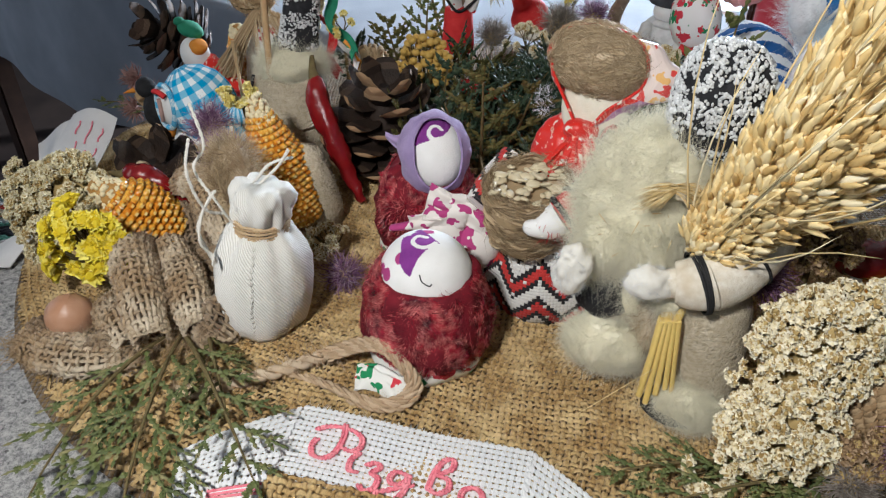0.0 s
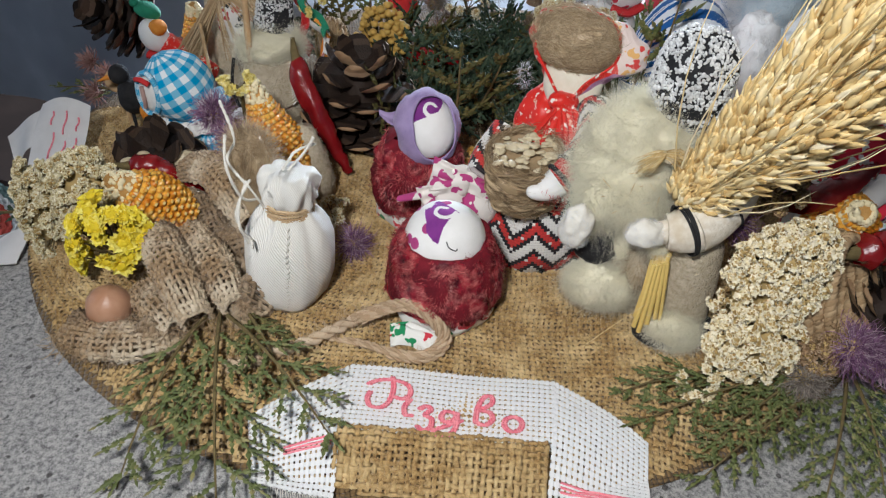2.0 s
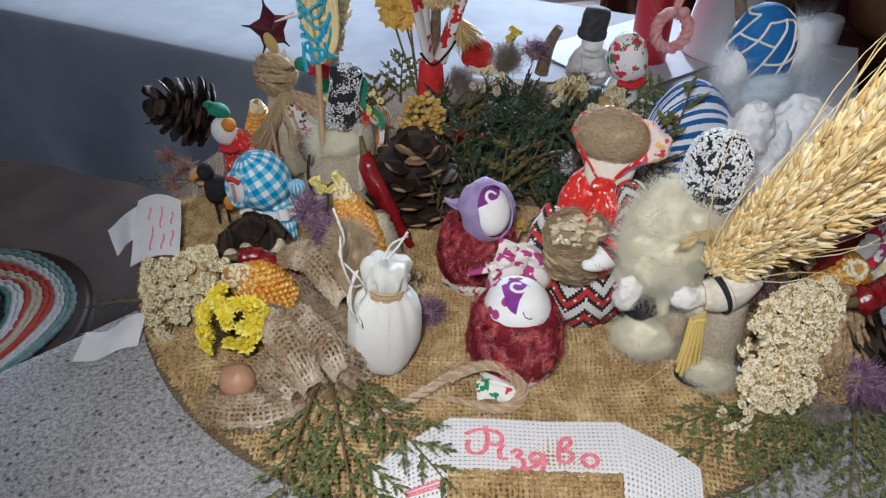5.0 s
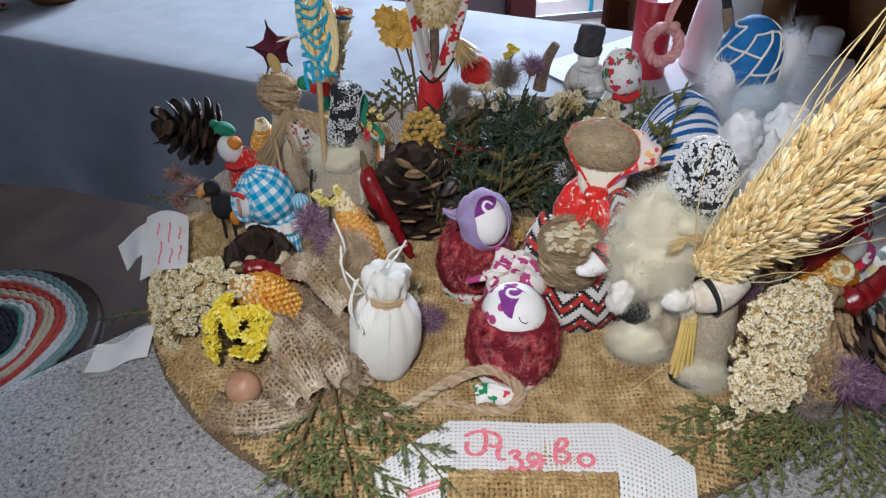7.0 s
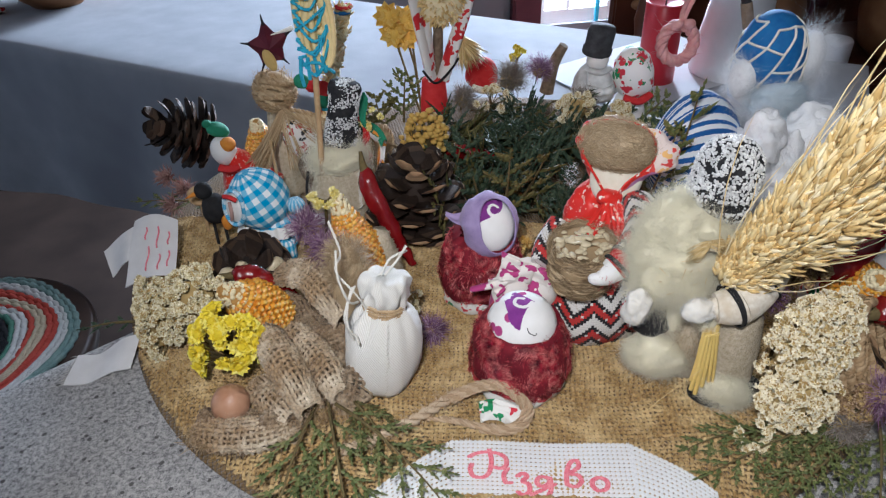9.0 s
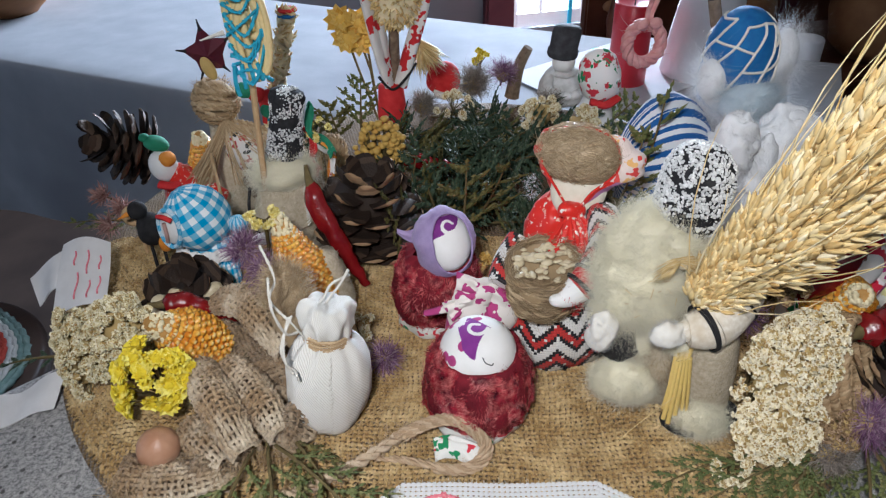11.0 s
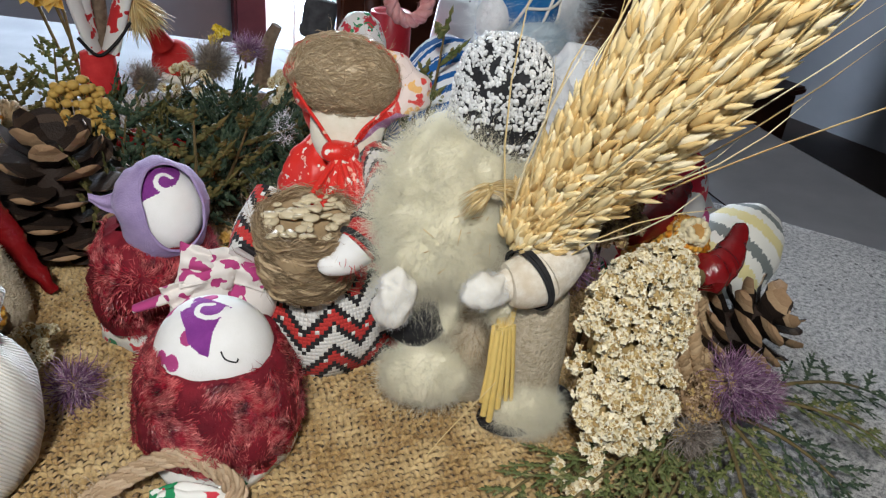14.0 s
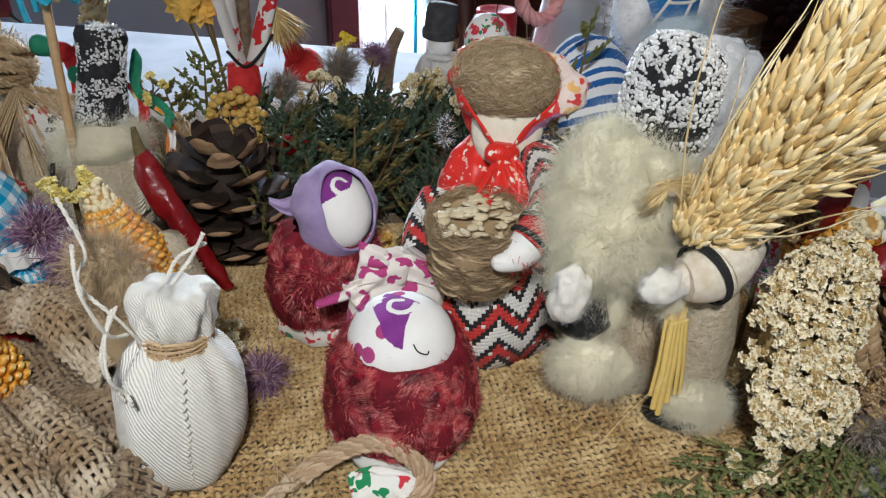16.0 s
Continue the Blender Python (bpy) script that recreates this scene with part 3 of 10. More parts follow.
M_PALE_YELLOW = islands("pale_yellow_petal", [(0.0, (0.70, 0.56, 0.12)), (0.6, (0.84, 0.74, 0.28)), (1.0, (0.90, 0.85, 0.50))], 0.7, 400, 0.3)
M_BROWN_FLORET = islands("withered_floret", [(0.0, (0.16, 0.095, 0.045)), (0.6, (0.32, 0.21, 0.115)), (1.0, (0.50, 0.37, 0.24))], 0.85, 400, 0.3)
M_ORANGE_BERRY = islands("ochre_berry", [(0.0, (0.42, 0.24, 0.04)), (0.6, (0.62, 0.40, 0.10)), (1.0, (0.70, 0.52, 0.22))], 0.6, 400, 0.3)
M_KERNEL = islands("maize_kernel", [(0.0, (0.62, 0.21, 0.012)), (0.6, (0.76, 0.34, 0.025)), (1.0, (0.84, 0.50, 0.09))], 0.3, 300, 0.15, spec=0.5)
M_KERNEL_TIP = plain("maize_husk_tip", (0.70, 0.60, 0.36), (0.80, 0.71, 0.48), 300, 0.7, 0.5)
M_KERNEL_CROWN = islands("maize_crown", [(0.0, (0.84, 0.52, 0.12)), (1.0, (0.92, 0.70, 0.30))], 0.25, 300, 0.1, spec=0.6)
M_COB = plain("maize_cob", (0.42, 0.22, 0.06), (0.52, 0.30, 0.10), 300, 0.8, 0.6)
M_CHILI = plain("dried_chili", (0.13, 0.004, 0.006), (0.25, 0.009, 0.010), 70, 0.24, 0.35, 260, spec=0.6, dist=0.0016)
M_STEM = plain("dry_stem", (0.10, 0.075, 0.03), (0.17, 0.13, 0.055), 300, 0.8, 0.5)
M_NUT = plain("pale_nutshell", (0.40, 0.20, 0.11), (0.52, 0.31, 0.20), 60, 0.4, 0.25, 400, spec=0.45)
M_CONE = islands("cone_scale", [(0.0, (0.012, 0.008, 0.006)), (0.6, (0.032, 0.020, 0.014)), (1.0, (0.085, 0.054, 0.034))], 0.65, 420, 1.0)
M_CONE_TIP = islands("cone_scale_tip", [(0.0, (0.11, 0.062, 0.034)), (0.5, (0.28, 0.170, 0.090)), (1.0, (0.50, 0.34, 0.195))], 0.75, 420, 1.0)
# scale tips painted darker for the back cone, where little light falls
M_CONE_TIP_SHADED = islands("shaded_cone_tip", [(0.0, (0.035, 0.023, 0.018)), (0.6, (0.080, 0.052, 0.038)), (1.0, (0.17, 0.115, 0.08))], 0.75, 420, 1.0)
M_THUJA = islands("thuja_leaf", [(0.0, (0.065, 0.085, 0.022)), (0.5, (0.115, 0.140, 0.040)), (0.85, (0.165, 0.180, 0.060)), (1.0, (0.27, 0.24, 0.10))], 0.6, 300, 0.3, spec=0.35)
M_THUJA_BLUE = islands("thuja_leaf_grey", [(0.0, (0.020, 0.040, 0.024)), (0.6, (0.045, 0.074, 0.042)), (1.0, (0.090, 0.118, 0.068))], 0.65, 300, 0.3)
M_THUJA_OLIVE = islands("thuja_leaf_dry", [(0.0, (0.06, 0.06, 0.018)), (0.6, (0.11, 0.105, 0.032)), (1.0, (0.19, 0.16, 0.055))], 0.7, 300, 0.3)
M_THISTLE = islands("purple_thistle", [(0.0, (0.15, 0.06, 0.14)), (0.5, (0.30, 0.15, 0.28)), (0.8, (0.45, 0.29, 0.40)), (1.0, (0.64, 0.53, 0.56))], 0.7, 400, 0.2)
M_THISTLE_GREY = islands("grey_thistle", [(0.0, (0.20, 0.17, 0.14)), (1.0, (0.44, 0.38, 0.33))], 0.85, 400, 0.2)
M_PINK_PETAL = islands("faded_pink_petal", [(0.0, (0.30, 0.15, 0.13)), (1.0, (0.52, 0.34, 0.30))], 0.85, 400, 0.2)
M_SEED = islands("pale_seed", [(0.0, (0.46, 0.36, 0.20)), (0.6, (0.66, 0.57, 0.38)), (1.0, (0.82, 0.77, 0.62))], 0.35, 400, 0.2, spec=0.5)
M_WOOD = plain("pale_wood", (0.46, 0.30, 0.15), (0.58, 0.40, 0.22), 220, 0.6, 0.3)
M_DARK_WOOD = plain("dark_wood", (0.030, 0.016, 0.011), (0.065, 0.034, 0.022), 18, 0.45, 0.3, 200)
M_RED = plain("red_cloth", (0.50, 0.02, 0.022), (0.60, 0.04, 0.04), 160, 0.8, 0.4)
M_GREEN = plain("green_cloth", (0.02, 0.18, 0.10), (0.035, 0.25, 0.14), 160, 0.8, 0.4)
M_ORANGE = plain("orange_cloth", (0.62, 0.20, 0.02), (0.72, 0.30, 0.05), 160, 0.8, 0.4)
M_BLACK = plain("black_cloth", (0.012, 0.012, 0.013), (0.028, 0.027, 0.028), 200, 0.85, 0.5)
M_BLUE = plain("blue_cloth", (0.012, 0.10, 0.30), (0.02, 0.15, 0.38), 160, 0.75, 0.4)
M_CYAN = plain("turquoise_cord", (0.03, 0.33, 0.50), (0.06, 0.44, 0.60), 200, 0.7, 0.4)
M_GINGHAM = gingham("blue_gingham", (0.0, 0.30, 0.58), (0.14, 0.48, 0.68), (0.80, 0.84, 0.86), 0.0085)
M_BLUE_STRIPE = stripes("blue_striped_cloth", [(0.0, (0.015, 0.10, 0.32)), (0.5, (0.70, 0.74, 0.78))], 0, 0.030, "UV")
M_GREY_STRIPE = stripes("cream_striped_cloth", [(0.0, (0.70, 0.62, 0.30)), (0.26, (0.74, 0.73, 0.66)), (0.46, (0.17, 0.19, 0.18)), (0.70, (0.74, 0.73, 0.66))], 1, 0.024, "UV")
M_FLOWER_PRINT = print_cloth("red_flowered_cloth", (0.58, 0.02, 0.05), [(0.80, 0.74, 0.74)], 95, 0.36)
M_RED_WHITE = print_cloth("red_white_embroidered_cloth", (0.76, 0.74, 0.72), [(0.55, 0.025, 0.03)], 62, 0.40)
M_CANDLE_RED = plain("red_wax", (0.58, 0.02, 0.035), (0.64, 0.035, 0.05), 30, 0.35, 0.1, 200, spec=0.5)
M_CANDLE_WHITE = plain("white_wax", (0.70, 0.70, 0.72), (0.76, 0.76, 0.78), 30, 0.45, 0.15, 200, spec=0.45)
M_SNOW = plain("white_felt", (0.52, 0.51, 0.49), (0.68, 0.67, 0.65), 160, 0.9, 0.6, 900)
M_BLUE_FLUFF = islands("pale_blue_fluff", [(0.0, (0.42, 0.58, 0.70)), (1.0, (0.72, 0.80, 0.85))], 0.95, 200, 0.2, sheen=0.3)
M_GREYHAT = plain("dark_grey_felt", (0.035, 0.035, 0.038), (0.07, 0.07, 0.075), 160, 0.9, 0.6, 900)
M_LANTERN = islands("papery_lantern", [(0.0, (0.60, 0.30, 0.03)), (0.5, (0.74, 0.46, 0.08)), (1.0, (0.82, 0.60, 0.18))], 0.6, 300, 0.3)
M_PAPER_RED = plain("dark_red_card", (0.07, 0.010, 0.022), (0.13, 0.020, 0.034), 80, 0.5, 0.2)
M_PINK = plain("pink_straw", (0.50, 0.20, 0.20), (0.62, 0.34, 0.30), 200, 0.7, 0.5)
M_BARK = plain("dry_bark", (0.13, 0.09, 0.06), (0.27, 0.20, 0.14), 200, 0.9, 0.9, 500, dist=0.001)
M_WALL = plain("slate_wall_paint", (0.16, 0.165, 0.18), (0.19, 0.195, 0.21), 5, 0.8, 0.15, 90)
M_CEIL = plain("white_ceiling", (0.70, 0.70, 0.69), (0.76, 0.76, 0.75), 5, 0.85, 0.15, 90)
M_DARK_CEIL = plain("dark_ceiling", (0.16, 0.13, 0.11), (0.22, 0.18, 0.15), 5, 0.7, 0.2, 90)
M_FLOOR = plain("dark_floorboards", (0.026, 0.018, 0.015), (0.05, 0.034, 0.027), 7, 0.5, 0.2, 90)
M_MAROON = plain("maroon_paint", (0.07, 0.018, 0.026), (0.10, 0.028, 0.036), 9, 0.6, 0.2, 90)
M_CURTAIN = plain("white_curtain", (0.72, 0.74, 0.78), (0.80, 0.81, 0.84), 12, 0.9, 0.3, 300)
M_CLAY = plain("fired_clay", (0.20, 0.085, 0.035), (0.30, 0.14, 0.06), 16, 0.55, 0.35, 120)
M_MAHOGANY = plain("mahogany_veneer", (0.060, 0.018, 0.010), (0.11, 0.035, 0.018), 8, 0.35, 0.2, 120)
M_RUG = []
for nm, ca, cb in (("rose_yarn", (0.40, 0.24, 0.22), (0.48, 0.32, 0.29)), ("green_yarn", (0.06, 0.17, 0.12), (0.10, 0.24, 0.17)), ("black_yarn", (0.014, 0.014, 0.016), (0.03, 0.03, 0.034)),
                   ("white_yarn", (0.52, 0.52, 0.50), (0.64, 0.63, 0.60)), ("red_yarn", (0.42, 0.05, 0.035), (0.52, 0.09, 0.06)), ("sand_yarn", (0.46, 0.38, 0.26), (0.56, 0.48, 0.34)), ("teal_yarn", (0.16, 0.26, 0.24), (0.26, 0.36, 0.33))):
    M_RUG.append(plain(nm, ca, cb, 90, 0.95, 0.9, 300, dist=0.002))


def glass():
    k = Nodes("clear_glass")
    k.b.inputs["Transmission Weight"].default_value = 1.0
    k.b.inputs["IOR"].default_value = 1.45
    return k.done((0.97, 0.98, 0.98), 0.02, spec=0.5)


def sky_glow():
    k = Nodes("overcast_glow")
    k.b.inputs["Emission Color"].default_value = (0.86, 0.93, 1.0, 1.0)
    k.b.inputs["Emission Strength"].default_value = 2.2
    return k.done((0.8, 0.85, 0.9), 1.0, spec=0.0)


M_GLASS, M_SKYGLOW = glass(), sky_glow()


# ---- the room ----
FLOOR_Z, TABLE_Z, BENCH_Z = -0.80, -0.012, -0.13


def build_room():
    g = Geo().box((-2.6, -1.6, FLOOR_Z - 0.1), (3.2, 3.2, FLOOR_Z))
    solid("floor", g, M_FLOOR, "dark wooden floor", "floor", (0, 0, FLOOR_Z), kind="structure", smooth=False)
    # unseen ceiling; its dark brown is chosen to cut bounced light
    g = Geo().box((-2.7, -1.7, 1.75), (3.3, 3.2, 1.85))
    solid("ceiling", g, M_DARK_CEIL, "plain brown ceiling", "ceiling", (0, 0, 1.75), kind="structure", smooth=False)
    # back wall with the opening of the glazed door
    g = Geo()
    x0, x1, z0, z1 = 1.05, 1.42, FLOOR_Z + 0.03, 1.25
    g.box((-2.6, 3.1, FLOOR_Z), (x0, 3.2, 1.75)).box((x1, 3.1, FLOOR_Z), (3.2, 3.2, 1.75))
    g.box((x0, 3.1, FLOOR_Z), (x1, 3.2, z0)).box((x0, 3.1, z1), (x1, 3.2, 1.75))
    solid("wall_north", g, M_WALL, "slate grey painted wall with a glazed door", "wall", (0, 3.1, FLOOR_Z), kind="structure", smooth=False)
    g = Geo().box((3.2, -1.6, FLOOR_Z), (3.3, 3.2, 1.75))
    solid("wall_east", g, M_WALL, "slate grey painted wall", "wall", (3.2, 0, FLOOR_Z), kind="structure", smooth=False)
    # unseen wall, kept dark for the same lack of bounce
    g = Geo().box((-2.6, -1.7, FLOOR_Z), (3.3, -1.6, 1.75))
    solid("wall_south", g, M_WALL, "slate grey painted wall", "wall", (0, -1.6, FLOOR_Z), kind="structure", smooth=False)
    # west wall, unseen, with an opening added for the side fill
    g = Geo()
    a0, a1 = 0.75, 1.85
    g.box((-2.7, -1.7, FLOOR_Z), (-2.6, a0, 1.75)).box((-2.7, a1, FLOOR_Z), (-2.6, 3.2, 1.75))
    g.box((-2.7, a0, FLOOR_Z), (-2.6, a1, 0.1)).box((-2.7, a0, 1.4), (-2.6, a1, 1.75))
    solid("wall_west", g, M_WALL, "slate grey painted wall with an added opening", "wall", (-2.6, 0, FLOOR_Z), kind="structure", smooth=False)
    # glazed door, turquoise band and maroon post
    win = thing("door_1", (1.23, 3.12, z0), "white framed glazed door full of daylight", "door", kind="structure")
    for xa, xb in ((x0, x0 + 0.035), (x1 - 0.035, x1)):
        part("stile", Geo().box((xa, 3.12, z0), (xb, 3.16, z1), bevel=0.004), M_CEIL, win, smooth=False)
    part("bottom_rail", Geo().box((x0 + 0.035, 3.122, z0), (x1 - 0.035, 3.158, z0 + 0.06)), M_CEIL, win, smooth=False)
    part("glazing_bar", Geo().box((1.19, 3.125, z0 + 0.06), (1.205, 3.15, z1)), M_CEIL, win, smooth=False)
    part("band", Geo().box((1.325, 3.105, z0), (1.342, 3.118, z1), bevel=0.002), M_CYAN, win, "turquoise band", smooth=False)
    pane = part("pane", Geo().box((x0 + 0.035, 3.139, z0 + 0.06), (x1 - 0.035, 3.142, z1)), M_GLASS, win, smooth=False)
    pane.visible_shadow = False
    g = Geo().box((0.915, 3.04, FLOOR_Z), (1.045, 3.1, 1.6), bevel=0.01)
    solid("trim", g, M_MAROON, "maroon painted post beside the glazed door", "trim", (0.98, 3.06, FLOOR_Z), kind="structure", smooth=False)
    g = Geo().box((-0.5, 3.9, FLOOR_Z - 0.2), (3.2, 3.95, 2.2))
    solid("backdrop", g, M_SKYGLOW, "bright overcast sky outside the door", "sky", (1.2, 3.9, FLOOR_Z), kind="structure", smooth=False)


def build_table():
    """The near table: its far corner shows under the board."""
    ux, uy = V3((0.88, 0.475, 0)), V3((-0.475, 0.88, 0))
    corner = V3((0.288, 0.638, 0))
    m = Matrix(((ux.x, uy.x, 0, corner.x), (ux.y, uy.y, 0, corner.y), (0, 0, 1, 0), (0, 0, 0, 1)))
    tb = thing("table", (0.1, 0.0, FLOOR_Z), "small table covered with flecked grey felt", "table")
    g = Geo().box((-1.05, -0.80, TABLE_Z - 0.034), (-0.008, -0.008, TABLE_Z - 0.006), m, bevel=0.003)
    part("tabletop", g, M_DARK_WOOD, tb, smooth=False)
    for a, b in ((-0.06, -0.06), (-1.0, -0.06), (-0.06, -0.75), (-1.0, -0.75)):
        part("leg", Geo().box((a - 0.025, b - 0.025, FLOOR_Z), (a + 0.025, b + 0.025, TABLE_Z - 0.034), m, bevel=0.004), M_DARK_WOOD, tb, smooth=False)
    # the felt: top with a rounded border, hanging a little
    rows = []
    prof = [(-0.010, -0.055), (-0.002, -0.05), (0.0, -0.012), (-0.001, -0.004), (-0.005, -0.0005), (-0.012, 0.0)]
    for off, dz in prof:
        lo, hi = (-1.06 - off, -0.81 - off), (off, off)
        row = []
        for k in range(4 * 24 + 1):
            side, t = divmod(k % 96, 24)
            t /= 24
            x, y = [(lo[0] + (hi[0] - lo[0]) * t, lo[1]), (hi[0], lo[1] + (hi[1] - lo[1]) * t), (hi[0] + (lo[0] - hi[0]) * t, hi[1]), (lo[0], hi[1] + (lo[1] - hi[1]) * t)][side]
            row.append(m @ V3((x, y, TABLE_Z + dz)))
        rows.append(row)
    g = Geo().grid(rows)
    top = rows[-1]
    grid = [[m @ V3((-1.048 + 1.036 * i / 30, -0.798 + 0.786 * j / 24, TABLE_Z + 0.0006 * noise.noise((i * 0.7, j * 0.7, 0)) * (0 < i < 30 and 0 < j < 24))) for j in range(25)] for i in range(31)]
    g.grid(grid, flip=True)
    solid("table_felt", g, M_FELT, "flecked grey felt cloth spread on the table", "tablecloth", (0.1, 0.2, TABLE_Z))


def build_bench():
    """The long low table behind, under a hanging grey cloth."""
    a = V3((0.795, -0.607, 0)).normalized()
    b = V3((0.607, 0.795, 0)).normalized()
    o = V3((-0.30, 1.22, 0))
    s0, s1, depth = -1.15, 1.078, 0.452

    def at(s, d, z):
        return o + a * s + b * d + V3((0, 0, z))
    bn = thing("long_table", at(0, 0.2, FLOOR_Z), "long low wooden table under a cloth", "table")
    m = Matrix(((a.x, b.x, 0, o.x), (a.y, b.y, 0, o.y), (0, 0, 1, 0), (0, 0, 0, 1)))
    part("tabletop", Geo().box((s0 + 0.01, 0.012, BENCH_Z - 0.03), (s1 - 0.012, depth - 0.012, BENCH_Z - 0.004), m, bevel=0.003), M_DARK_WOOD, bn, smooth=False)
    for s in (s0 + 0.06, s1 - 0.07):
        for d in (0.06, depth - 0.06):
            part("leg", Geo().box((s - 0.025, d - 0.025, FLOOR_Z), (s + 0.025, d + 0.025, BENCH_Z - 0.03), m, bevel=0.004), M_DARK_WOOD, bn, smooth=False)
    # cloth: rounded edge, front and end drops with slow folds
    g = Geo()
    n = 120
    hang = [(0.05, 0.0), (0.012, 0.0), (0.004, -0.002), (0.0, -0.008), (-0.002, -0.03), (-0.004, -0.10), (-0.005, -0.20), (-0.006, -0.27), (-0.004, -0.315)]
    rows = []
    for d, dz in hang:
        row = []
        for i in range(n + 1):
            s = s0 + (s1 - s0) * i / n
            fold = (0.014 * math.sin(s * 9.0 + 0.6) + 0.006 * math.sin(s * 23.0)) * min(1.0, -dz / 0.2)
            hem = 0.02 * math.sin(s * 5.0 + 1.0) * (dz < -0.3)
            row.append(at(s, d - fold, BENCH_Z + dz + hem))
        rows.append(row)
    g.grid(rows)
    grid = [[at(s0 + (s1 - s0) * i / 60, 0.05 + (depth - 0.05) * j / 16, BENCH_Z + (0.0008 * noise.noise((i * 0.35, j * 0.8, 3.0)) if j else 0.0)) for j in range(17)] for i in range(61)]
    g.grid(grid, flip=True)
    rows = []
    for d, dz in [(x, z) for x, z in hang[1:]]:
        rows.append([at(s1 - d, 0.012 + (depth - 0.012) * i / 30, BENCH_Z + dz) for i in range(31)])
    g.grid(rows)
    rows = [[at(s0 + (s1 - s0) * i / 40, depth + 0.001 - x, BENCH_Z + z) for i in range(41)] for x, z in hang[1:]]
    g.grid(rows, flip=True)
    # shallow creases pressed into the cloth
    solid("long_tablecloth", g, M_LINEN_FAR, "creased grey linen tablecloth hanging over the long table", "tablecloth", at(0, 0, BENCH_Z))


def build_side_table():
    """A second low table beyond the felt, under a pale cloth."""
    d, w = V3((0.27, 0.963, 0)).normalized(), V3((-0.963, 0.27, 0)).normalized()
    o = V3((0.974, 0.736, 0)) - d * 0.75
    m = Matrix(((w.x, d.x, 0, o.x), (w.y, d.y, 0, o.y), (0, 0, 1, 0), (0, 0, 0, 1)))
    st = thing("side_table", (0.80, 0.40, FLOOR_Z), "low side table under a pale blue-grey cloth", "table")
    zt = BENCH_Z - 0.004
    part("tabletop", Geo().box((0.012, 0.012, zt - 0.03), (0.208, 0.738, zt - 0.004), m, bevel=0.003), M_DARK_WOOD, st, smooth=False)
    for x, y in ((0.04, 0.04), (0.18, 0.04), (0.04, 0.71), (0.18, 0.71)):
        part("leg", Geo().box((x - 0.02, y - 0.02, FLOOR_Z), (x + 0.02, y + 0.02, zt - 0.03), m, bevel=0.004), M_DARK_WOOD, st, smooth=False)
    g = Geo()
    grid = [[m @ V3((0.22 * i / 16, 0.75 * j / 40, zt + 0.0010 * noise.noise((i * 0.5, j * 0.5, 7.0)))) for j in range(41)] for i in range(17)]
    g.grid(grid)
    for x, sg in ((0.0, -1), (0.22, 1)):
        rows = [[m @ V3((x + sg * (0.003 + 0.010 * v * (1 + math.sin(j * 0.9))), 0.75 * j / 40, zt - 0.16 * v)) for j in range(41)] for v in (0.0, 0.1, 0.4, 0.7, 1.0)]
        g.grid(rows)
    solid("side_tablecloth", g, M_LINEN_FAR, "pale blue-grey cloth hanging over the side table", "tablecloth", (0.80, 0.40, zt))


def build_stool():
    c = V3((-0.505, 0.775, 0))
    zt = -0.315
    st = thing("stool", (c.x, c.y, FLOOR_Z), "dark wooden stool under a crocheted mat", "stool")
    part("seat", Geo().lathe([(0.0, zt - 0.03), (0.155, zt - 0.03), (0.165, zt - 0.02), (0.165, zt - 0.006), (0.158, zt), (0.0, zt)], Matrix.Translation((c.x, c.y, 0)), 48), M_DARK_WOOD, st)
    for a in (40, 130, 220, 310):
        d = V3((math.cos(radians(a)), math.sin(radians(a)), 0))
        part("leg", Geo().tube([c + d * 0.11 + V3((0, 0, zt - 0.03)), c + d * 0.16 + V3((0, 0, FLOOR_Z))], 0.018, 12), M_DARK_WOOD, st)
    rings = [(0.0, 0.035, 0), (0.035, 0.052, 1), (0.052, 0.086, 2), (0.086, 0.093, 1), (0.093, 0.112, 3), (0.112, 0.120, 4), (0.120, 0.137, 5), (0.137, 0.155, 4), (0.155, 0.170, 3), (0.170, 0.188, 6)]
    mat = thing("crocheted_mat", (c.x, c.y, zt), "round crocheted mat in rings of black, green, red and white", "mat")
    for ra, rb, mi in [(x * 0.77, y * 0.77, q) for x, y, q in rings]:
        g = Geo()
        rows = max(1, round((rb - ra) / 0.006))
        for k in range(rows):
            rr = ra + (rb - ra) * (k + 0.5) / rows
            pts = []
            cnt = max(24, int(rr * 1100))
            for i in range(cnt + 1):
                t = TAU * i / cnt
                w = rr + 0.0014 * math.sin(i * 2.1) + 0.003 * math.sin(t * 5 + ra * 60)
                drop = -0.35 * max(0.0, w - 0.150)
                pts.append((c.x + w * math.cos(t), c.y + w * math.sin(t), zt + 0.0045 + 0.001 * math.sin(i * 2.1 + k) + drop))
            g.tube(pts, 0.0042, 6, 0, cap=False)
        part("ring", g, M_RUG[mi], mat)


